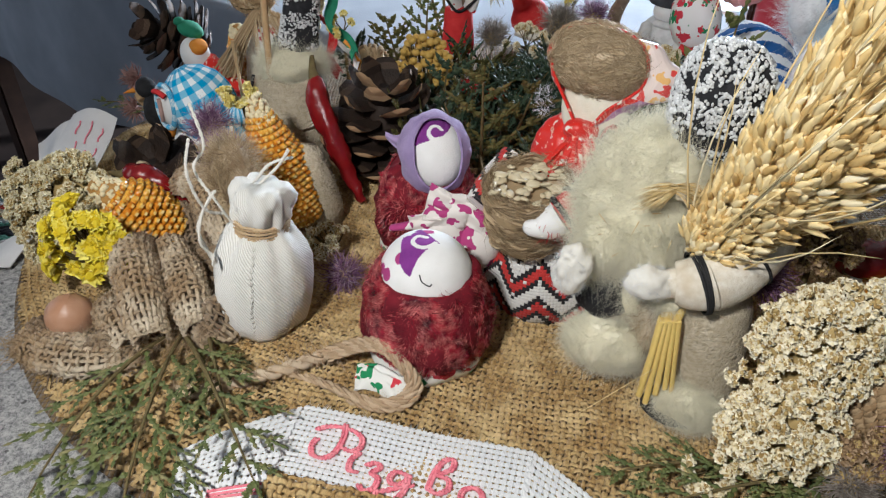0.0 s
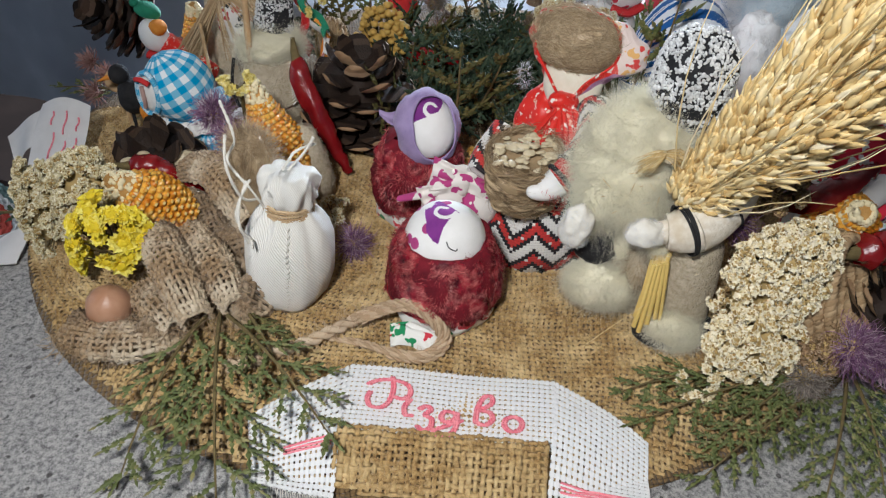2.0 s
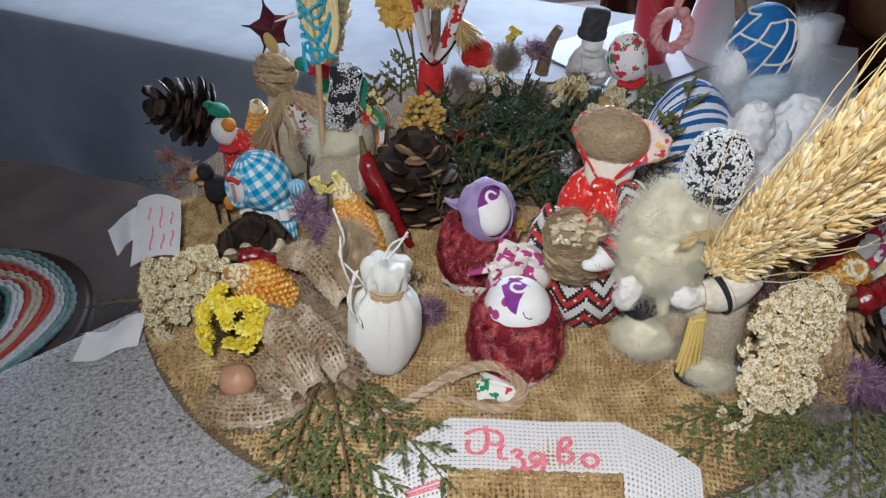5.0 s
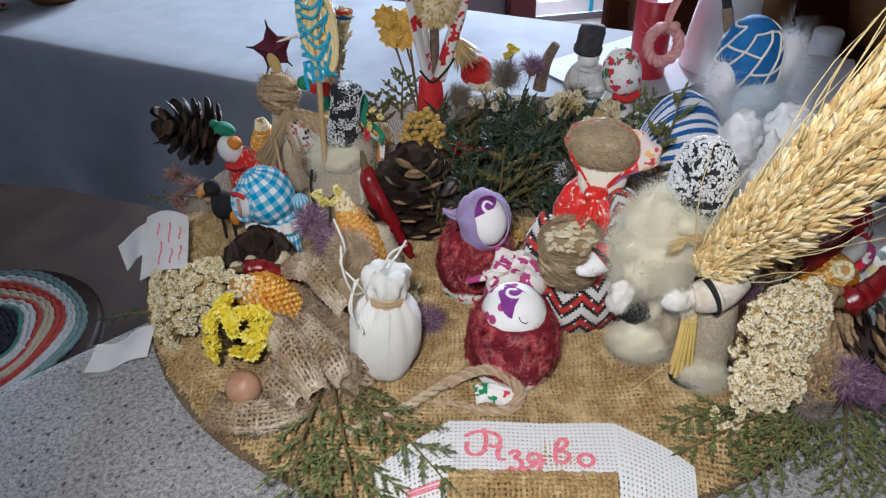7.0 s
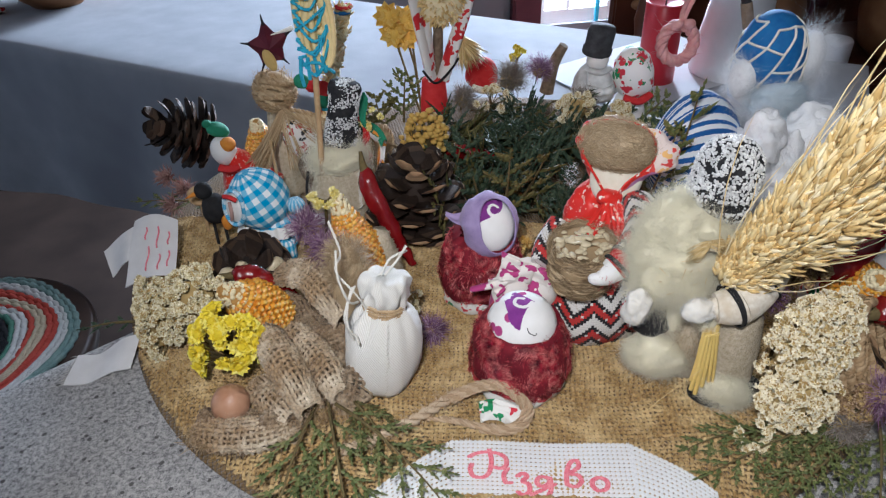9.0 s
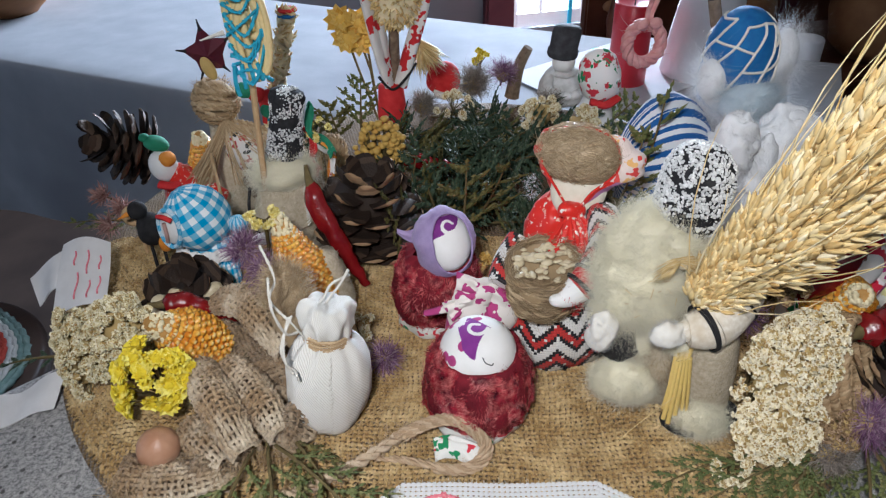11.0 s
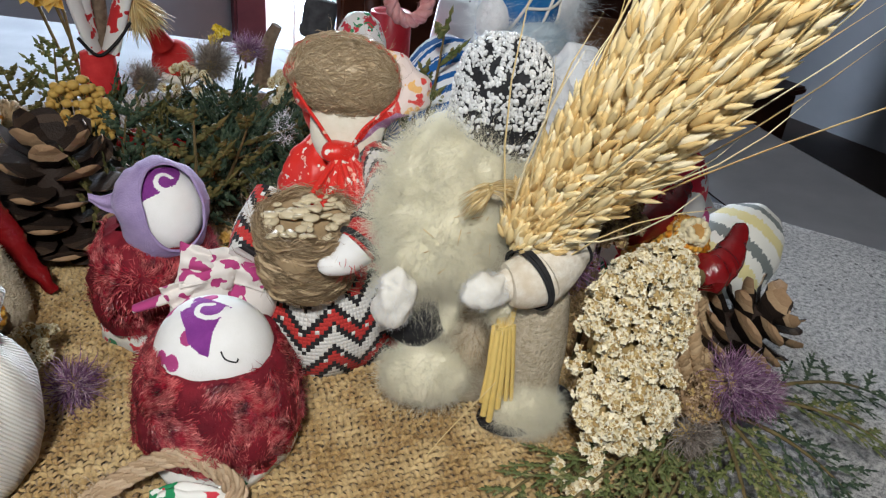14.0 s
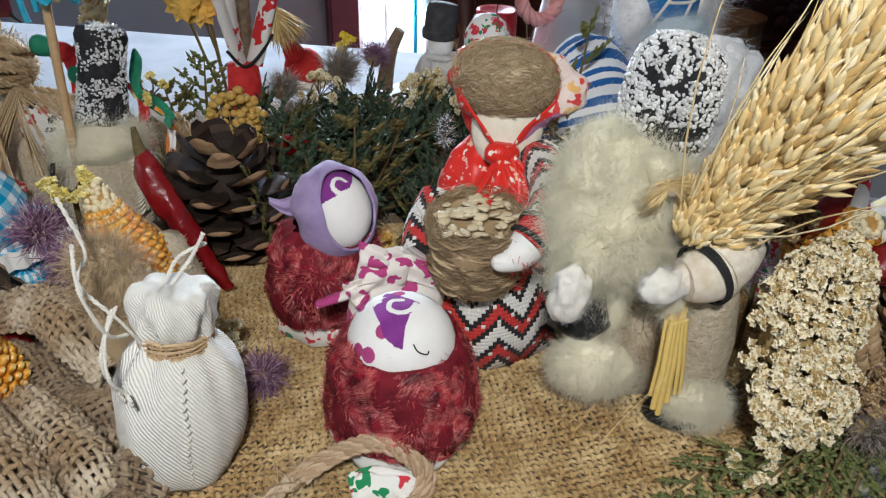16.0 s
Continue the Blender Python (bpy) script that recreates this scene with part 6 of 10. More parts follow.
def build_flax_doll():
    mats = [M_STITCH, M_RED_SCARF, M_PALE_SCARF, M_WHITE_CLOTH, M_FLAX, M_WOOL_CORE, M_BLACK, M_COTTONWOOL, M_RED, M_STITCH_SLEEVE, M_RIB_CALICO, M_MAUVE]
    g = Geo()
    b = (0.114, 0.326, 0.0)
    m = lean(b, 0, 0, 0)
    g.lathe([(0.0, 0.0008), (0.031, 0.0008), (0.0355, 0.0015), (0.0365, 0.012), (0.0350, 0.026), (0.0290, 0.040), (0.0200, 0.052), (0.0, 0.056)], m, 64, 0, wob=lambda a, z: 0.0013 * math.sin(6 * a + 1) * (1 - z / 0.09))
    g.blob((0.1225, 0.3420, 0.058), (0.0190, 0.0160, 0.0270), None, 1, 44, 30, 0.14, 120)
    # sleeves round the basket: embroidered upper arm, two black bands, white cuff and hand
    arm = spline([(0.138, 0.322, 0.078), (0.131, 0.302, 0.0765), (0.1205, 0.2885, 0.0725), (0.1105, 0.2830, 0.0660), (0.102, 0.2825, 0.0600)], 28)
    g.tube(arm[:18], lambda t: 0.0092 - 0.0012 * t, 16, 9)
    g.tube(arm[17:23], lambda t: 0.0080 - 0.0008 * t, 16, 8)
    g.tube(arm[22:], lambda t: 0.0072 - 0.0022 * t, 16, 3)
    g.blob(arm[28], (0.0080, 0.0045, 0.0042), turn(6) @ turn(12, "Y"), 3, 18, 12, 0.2, 170)
    for i in (17, 21):
        d = (arm[i + 1] - arm[i - 1]).normalized()
        s1 = d.cross(V3((0, 0, 1))).normalized()
        o1 = d.cross(s1)
        g.tube([arm[i] + (s1 * math.cos(t) + o1 * math.sin(t)) * 0.0078 for t in [TAU * k / 20 for k in range(21)]], 0.0012, 6, 6, cap=False)
    rng = random.Random(3)
    for _ in range(70):
        p = arm[24] + rand_dir(rng) * 0.005
        g.hair(p, p + V3((rng.uniform(-0.006, 0.004), -0.002, rng.uniform(-0.008, 0.0))), 0.00016, 8, rand_dir(rng) * 0.002, 3)
    g.tube(spline([(0.096, 0.328, 0.066), (0.086, 0.320, 0.058), (0.080, 0.310, 0.052)], 12), 0.0088, 14, 9)
    # head leaning forward: a cushion of combed flax, a small ribbed face below it, a shiny scarf round both
    hc, rot = V3((0.1305, 0.3430, 0.0985)), turn(-24) @ turn(-14, "X") @ turn(8, "Y")
    r3 = rot.to_3x3()
    g.blob(hc + r3 @ V3((0.001, 0.002, 0.0)), (0.0175, 0.0150, 0.0215), rot, 1, 30, 20, 0.02, 60)
    g.blob(hc + r3 @ V3((0.0035, -0.0070, -0.0090)), (0.0150, 0.0070, 0.0190), rot, 10, 30, 20, 0.02, 60)
    hair_c = hc + r3 @ V3((-0.0005, -0.0092, 0.0088))
    hr = (0.0206, 0.0118, 0.0146)
    g.blob(hair_c, hr, rot, 4, 40, 26, 0.07, 110)
    for _ in range(5200):
        d = rand_dir(rng)
        if d.y > 0.5:
            continue
        p = V3((d.x * hr[0], d.y * hr[1], d.z * hr[2]))
        nn = V3((d.x / hr[0], d.y / hr[1], d.z / hr[2])).normalized()
        e = V3((1.0, 0.0, 0.25 * math.sin(d.x * 5 + 1.0))) + noise.noise_vector(p * 210) * 2.2
        e = (e - nn * e.dot(nn)).normalized() * rng.choice((-1, 1))
        ln = rng.uniform(0.004, 0.009)
        curve = nn * -(ln * ln / (4 * hr[1]))
        g.hair(hair_c + r3 @ (p + nn * 0.0002), hair_c + r3 @ (p + e * ln + curve + nn * rng.uniform(0.0001, 0.0012)), 0.00015, 4, r3 @ nn * rng.uniform(0.0003, 0.0020), 3)
    for _ in range(300):
        d = rand_dir(rng)
        if d.y > 0.2 or d.z < -0.2:
            continue
        p = V3((d.x * hr[0], d.y * hr[1], d.z * hr[2]))
        q = p + rand_dir(rng) * 0.010 + V3((0, 0, 0.002))
        g.hair(hair_c + r3 @ p, hair_c + r3 @ q, 0.00008, 4, rand_dir(rng) * 0.003, 4)
    # scarf: its opening runs to a point under the chin
    key = [(0.0, 0.0232), (0.0155, 0.0190), (0.0204, 0.0050), (0.0098, -0.0090), (0.0030, -0.0200), (-0.0078, -0.0105), (-0.0192, 0.0035), (-0.0168, 0.0178)]
    loop = [V3((x, 0, z)) for x, z in key]
    rim = []
    for k in range(8):
        p0, p1, p2, p3 = loop[k - 1], loop[k], loop[(k + 1) % 8], loop[(k + 2) % 8]
        for t in [q / 9 for q in range(9)]:
            rim.append(0.5 * (2 * p1 + (p2 - p0) * t + (2 * p0 - 5 * p1 + 4 * p2 - p3) * t * t + (3 * p1 - p0 - 3 * p2 + p3) * t ** 3))
    nr = len(rim)

    def scarf(i, e):
        o = rim[i % nr]
        out = o.normalized()
        a = V3((o.x, -0.0165 + 8 * (o.x * o.x + max(0.0, o.z) ** 2), o.z))
        full = 2.6 if o.x > 0.003 else 1.40
        mid = V3((o.x * full + out.x * 0.005, -0.004, o.z * (0.98 if o.z > 0 else 1.10) + out.z * 0.002))
        back = V3((0.0, 0.0270, 0.002))
        p = a * (1 - e) ** 2 + mid * (2 * e * (1 - e)) + back * e * e
        fold = 0.0011 * math.sin(i * 0.9 + 7 * e) * math.sin(math.pi * min(1.0, e * 1.6))
        return hc + r3 @ (p + out * fold)
    n = 14
    for k in range(n):
        for i in range(nr):
            slot = 1
            if 3 <= i < 22 and k < 6:
                slot = 2
            elif 22 <= i < 34 and 1 <= k < 5:
                slot = 11
            g.add([scarf(i, k / n), scarf(i + 1, k / n), scarf(i + 1, (k + 1) / n), scarf(i, (k + 1) / n)], [(3, 2, 1, 0)], slot)
    g.tube([scarf(i, 0.0) for i in range(nr + 1)], 0.0007, 8, 1, cap=False)
    # the scarf's ends, crossed and spread over the chest in glossy folds
    k0 = hc + r3 @ V3((0.0030, -0.0165, -0.0215))
    g.blob(k0 + V3((0, 0.002, 0.001)), (0.0075, 0.005, 0.0050), turn(15, "Y"), 1, 22, 14, 0.25, 140)
    for sg, dx, wide, deep in ((-1, -0.0215, 0.030, 0.024), (1, -0.0100, 0.030, 0.028), (0.4, 0.0040, 0.022, 0.022)):
        def fn(u, v, sg=sg, dx=dx, wide=wide, deep=deep):
            w = 0.006 + wide * v ** 0.8
            pl = 0.0022 * math.sin(u * 11 + 2.5 * sg + 3 * v) * (0.3 + v) + 0.0012 * math.sin(u * 23 + sg * 5)
            return k0 + V3((dx * v + (u - 0.5) * w, -0.0050 * math.sin(math.pi * v) - 0.0120 * v + pl - 0.001 * sg, -deep * v + 0.0012 * math.sin(u * 7 + sg)))
        g.sheet(fn, 26, 16, 1, 0.0008)
    # wool at the collar
    fur(g, on_blob((0.1085, 0.3500, 0.0850), (0.0030, 0.0028, 0.0060)), 160, 0.0042, 0.00005, 7, (-0.4, 0, 0.5), 0.3, 1.2, rng)
    solid("flax_haired_rag_doll", g, mats, "rag doll with flax hair, red scarf and embroidered dress", "doll", b)
    # basket with seeds
    foot = (0.1005, 0.3060, 0.0400)
    bk = thing("twine_basket", foot, "small basket coiled from brown flax full of pale seeds", "basket")
    bm = lean(foot, 8, -4, 0) @ Matrix.Diagonal((0.98, 0.98, 0.82, 1.0))
    prof = [(0.0, 0.0), (0.012, 0.0005), (0.0165, 0.004), (0.0182, 0.011), (0.0180, 0.020), (0.0188, 0.028), (0.0192, 0.036), (0.0175, 0.0365), (0.0165, 0.033), (0.0, 0.032)]
    gb = Geo().lathe(prof, bm, 40, wob=lambda a, z: 0.0010 * math.sin(3 * a + 300 * z) + 0.0016 * noise.noise((2 * math.cos(a), 2 * math.sin(a), z * 90)))
    for k in range(15):
        z = 0.003 + k * 0.0023
        r = float(np.interp(z, [0.0005, 0.004, 0.011, 0.020, 0.028, 0.036], [0.012, 0.0165, 0.0182, 0.0180, 0.0188, 0.0192]))
        pts = [bm @ V3(((r + 0.0010 * math.sin(5 * t + k)) * math.cos(t), r * math.sin(t), z + 0.0020 * math.sin(2 * t + k * 1.7))) for t in [TAU * i / 30 for i in range(31)]]
        gb.tube(spline([q + rand_dir() * 0.0010 for q in pts], 48), 0.0007, 6, 0, cap=False)
    rngb = random.Random(8)
    surfb = on_lathe(prof[2:7], bm)
    for _ in range(4200):
        p, nn = surfb(rngb)
        e = V3((0, 0, 1)).cross(nn).normalized() * rngb.choice((-1, 1)) + V3((0, 0, rngb.uniform(-0.5, 0.5))) + noise.noise_vector(p * 160) * 0.5
        e = (e - nn * e.dot(nn)).normalized()
        ln = rngb.uniform(0.005, 0.012)
        gb.hair(p + nn * 0.0002, p + e * ln - nn * (ln * ln / 0.045) + nn * rngb.uniform(0.0, 0.0012), 0.00016, 0, nn * rngb.uniform(0.0, 0.0014), 3)
    fur(gb, surfb, 160, 0.014, 0.00012, 0, (0.5, 0, 0.2), 0.5, 0.6, random.Random(18), 2.2, 60, 0.3)
    for _ in range(500):
        a, q = rngb.uniform(0, TAU), rngb.uniform(0.015, 0.0195)
        p = bm @ V3((q * math.cos(a), q * math.sin(a), 0.0365))
        e = V3((-math.sin(a), math.cos(a), 0)) * rngb.choice((-1, 1)) + rand_dir(rngb) * 0.5
        gb.hair(p, p + e * rngb.uniform(0.004, 0.009), 0.00014, 0, V3((0, 0, rngb.uniform(0.0, 0.002))), 3)
    part("bowl", gb, M_BASKET, bk)
    rng = random.Random(9)
    for k in range(66):
        r, a = 0.0165 * math.sqrt(rng.random()), rng.uniform(0, TAU)
        p = bm @ V3((r * math.cos(a), r * math.sin(a), 0.0345 + rng.uniform(0, 0.003)))
        s = rng.uniform(0.8, 1.5)
        part("seed", Geo().blob(p, (0.0022 * s, 0.0014 * s, 0.0007 * s), turn(rng.uniform(0, 360)) @ turn(rng.uniform(-30, 30), "X"), 0, 10, 6), M_SEED, bk)


def build_wool_doll():
    mats = [M_ROUGHCLOTH, M_WOOL_CORE, M_WOOL, M_COTTON, M_BLACK_KNIT, M_BEAD, M_BLACK, M_STRAW, M_OAT_WHITE, M_COTTONWOOL, M_FLAX]
    g = Geo()
    b = (0.153, 0.272, 0.0)
    m = lean(b, 0, 0, 0)
    g.lathe([(0.0, 0.0008), (0.018, 0.0008), (0.0205, 0.004), (0.0200, 0.030), (0.0185, 0.055), (0.016, 0.080), (0.012, 0.098), (0.0, 0.102)], m, 40, 0, wob=lambda a, z: 0.0008 * math.sin(4 * a))
    # leg wrapped in rough cloth, dark boot, wool at its foot
    g.lathe([(0.0, 0.004), (0.0130, 0.004), (0.0145, 0.010), (0.0145, 0.034), (0.0130, 0.052), (0.0105, 0.064), (0.0, 0.066)], lean((0.1675, 0.250, 0.0), 4, -6, 0), 32, 0, wob=lambda a, z: 0.0005 * math.sin(5 * a + 200 * z))
    g.blob((0.172, 0.238, 0.0062), (0.010, 0.010, 0.006), turn(20), 6, 18, 10, 0.12, 120)
    g.blob((0.155, 0.238, 0.006), (0.014, 0.010, 0.0055), turn(-15), 6, 18, 10, 0.12, 120)
    wool(g, (0.1575, 0.2335, 0.0105), (0.0135, 0.0075, 0.0090), 1, 2, 2600, 0.0055, turn(-12) @ turn(14, "Y"), 0.5, 130, 21)
    # fur hem, and above it a solid black lump in place of the shaded opening
    g.blob((0.1445, 0.2560, 0.0330), (0.0060, 0.0060, 0.0150), None, 0, 18, 12, 0.12, 130)
    fur(g, on_blob((0.1445, 0.2560, 0.0330), (0.0060, 0.0060, 0.0150)), 500, 0.005, 0.00012, 10, (0, 0, -1), 0.4, 0.7, random.Random(63))
    wool(g, (0.1285, 0.2600, 0.0195), (0.0175, 0.0105, 0.0120), 1, 2, 3400, 0.0050, turn(-18) @ turn(6, "Y"), 0.35, 110, 22)
    g.blob((0.1275, 0.2665, 0.0390), (0.0105, 0.0070, 0.0110), turn(-12), 4, 24, 16, 0.25, 150)
    wool(g, (0.1360, 0.2620, 0.0430), (0.0045, 0.0050, 0.0100), 1, 2, 400, 0.0060, None, 0.3, 110, 20)
    # shaggy cape and beard, one mass
    wool(g, (0.1400, 0.2750, 0.0895), (0.0225, 0.0180, 0.0195), 1, 2, 4600, 0.0085, turn(-10) @ turn(8, "Y"), 0.28, 75, 23, width=0.00011)
    wool(g, (0.1370, 0.2700, 0.0760), (0.0250, 0.0165, 0.0190), 1, 2, 3600, 0.0080, turn(-12), 0.28, 85, 29, width=0.00011)
    wool(g, (0.1350, 0.2670, 0.0670), (0.0225, 0.0150, 0.0170), 1, 2, 3200, 0.0075, turn(-14), 0.28, 80, 24, width=0.00011)
    wool(g, (0.1500, 0.2800, 0.0985), (0.0200, 0.0150, 0.0110), 1, 2, 1500, 0.0080, None, 0.4, 80, 25, width=0.00011)
    wool(g, (0.1500, 0.2740, 0.0800), (0.0170, 0.0150, 0.0180), 1, 2, 1800, 0.0075, None, 0.28, 80, 28)
    wool(g, (0.1195, 0.2690, 0.0575), (0.0080, 0.0080, 0.0110), 1, 2, 700, 0.0060, None, 0.4, 90, 26)
    wool(g, (0.1440, 0.2440, 0.0560), (0.0070, 0.0050, 0.0060), 1, 2, 400, 0.0055, None, 0.4, 110, 27)
    wool(g, (0.1240, 0.2770, 0.0800), (0.0110, 0.0100, 0.0110), 1, 2, 1500, 0.0090, None, 0.4, 90, 45, width=0.00011)
    wool(g, (0.1500, 0.2640, 0.0920), (0.0150, 0.0085, 0.0100), 1, 2, 1500, 0.0085, turn(18, "Y"), 0.4, 90, 46, width=0.00011)
    wool(g, (0.1240, 0.2630, 0.0690), (0.0105, 0.0080, 0.0120), 1, 2, 1200, 0.0085, None, 0.4, 90, 47, width=0.00011)
    # hands of white cotton in thread-tied sleeves
    g.blob((0.1105, 0.2570, 0.0585), (0.0070, 0.0062, 0.0105), turn(12, "Y"), 3, 40, 26, 0.30, 210)
    fur(g, on_blob((0.1105, 0.2570, 0.0585), (0.0067, 0.0059, 0.0101)), 900, 0.0022, 0.00005, 9, (0, 0, -1), 0.5, 0.6, random.Random(61))
    sl = spline([(0.1765, 0.258, 0.0900), (0.1720, 0.246, 0.0815), (0.1620, 0.2395, 0.0730), (0.1510, 0.2370, 0.0685), (0.1425, 0.2385, 0.0670)], 24)
    g.tube(sl[:18], lambda t: 0.0106 + 0.0004 * t, 20, 8)
    g.tube(sl[17:], [0.0108 - 0.0005 * q for q in range(8)], 20, 8)
    g.blob(sl[24], (0.006, 0.0045, 0.0060), None, 8, 16, 10)
    g.blob((0.1340, 0.2385, 0.0670), (0.0090, 0.0058, 0.0058), turn(6), 3, 40, 26, 0.30, 210)
    fur(g, on_blob((0.1340, 0.2385, 0.0670), (0.0086, 0.0055, 0.0055)), 900, 0.0020, 0.00005, 9, (-1, 0, 0), 0.5, 0.6, random.Random(62))
    for t, w, many in ((0.16, 0.0006, 1), (0.42, 0.0006, 1), (0.77, 0.0006, 3)):
        for q in range(many):
            i = int(t * 24)
            d = (sl[min(i + 1, 24)] - sl[i - 1]).normalized()
            s = d.cross(V3((0, 0, 1))).normalized()
            o = d.cross(s)
            p = sl[i] + d * (q * 0.0009)
            tilt = 0.0012 if many == 1 else 0.0004
            g.tube([p + (s * math.cos(k) + o * math.sin(k)) * 0.0110 + d * tilt * math.sin(k + q) for k in [TAU * j / 28 for j in range(29)]], w, 6, 6, cap=False)
    # beaded black hat, bare low at the front
    hm = lean((0.1570, 0.2775, 0.0970), 4, 4, 0)
    prof = [(0.0, 0.0), (0.0145, 0.0), (0.0155, 0.004), (0.0162, 0.016), (0.0160, 0.026), (0.0140, 0.0345), (0.009, 0.0395), (0.0, 0.0415)]
    g.lathe(prof, hm, 40, 4, wob=lambda a, z: 0.0005 * math.sin(7 * a))
    rng = random.Random(31)
    surf = on_lathe(prof[1:], hm)
    inv = hm.inverted()
    for _ in range(4600):
        p, nn = surf(rng)
        lo = inv @ p
        front = abs(math.atan2(lo.x + 0.004, -lo.y)) < 0.75
        if front and 0.0095 < lo.z < 0.0150 and rng.random() < 0.97:
            continue
        if 0.0035 < lo.z < 0.0080 and rng.random() < 0.72:
            continue
        if noise.noise(p * 230) < -0.30:
            continue
        r = rng.uniform(0.0004, 0.0008)
        g.blob(p + nn * r * 0.4, (r, r * rng.uniform(0.8, 1.3), r * rng.uniform(0.8, 1.8)), turn(rng.uniform(0, 360), "X") @ turn(rng.uniform(0, 360)), 5, 6, 4)
    # moustache of straw fibres and a few straws caught in the wool
    for k in range(190):
        sg = rng.choice((-1, -1, -1, 1))
        p = V3((0.1405, 0.2520, 0.0965)) + rand_dir(rng) * 0.0013
        g.hair(p, p + V3((sg * rng.uniform(0.006, 0.014), -0.003, rng.uniform(-0.009, 0.001))), 0.00019, 7, V3((0, -0.0015, 0.0020)), 3)
    g.blob((0.1430, 0.2510, 0.0945), (0.0026, 0.0018, 0.0022), None, 0, 10, 7, 0.2, 200)
    for k in range(12):
        p = V3((0.128 + rng.uniform(-0.014, 0.016), 0.2510, 0.080 + rng.uniform(-0.012, 0.010)))
        g.hair(p, p + V3((rng.uniform(-0.004, 0.004), -0.003, rng.uniform(-0.005, 0.005))), 0.00022, 7, None, 2)
    solid("wool_bearded_rag_doll", g, mats, "rag doll with raw wool beard and beaded black hat", "doll", b)


def grain(g, p, d, ln, w, mi=0):
    """A husked grain: a pointed six-sided spindle."""
    s = d.cross(V3((0.3, 0.4, 0.85))).normalized()
    o = d.cross(s)
    verts = [p]
    for f, r in ((0.28, 0.85), (0.55, 1.0), (0.80, 0.55)):
        verts += [p + d * ln * f + (s * math.cos(t) + o * math.sin(t) * 0.8) * w * r for t in [TAU * k / 6 for k in range(6)]]
    verts.append(p + d * ln)
    faces = [(0, 1 + (k + 1) % 6, 1 + k) for k in range(6)]
    for q in (1, 7):
        faces += [(q + k, q + (k + 1) % 6, q + 6 + (k + 1) % 6, q + 6 + k) for k in range(6)]
    faces += [(13 + k, 13 + (k + 1) % 6, 19) for k in range(6)]
    g.add(verts, faces, mi, [(0, 0)] * 20)


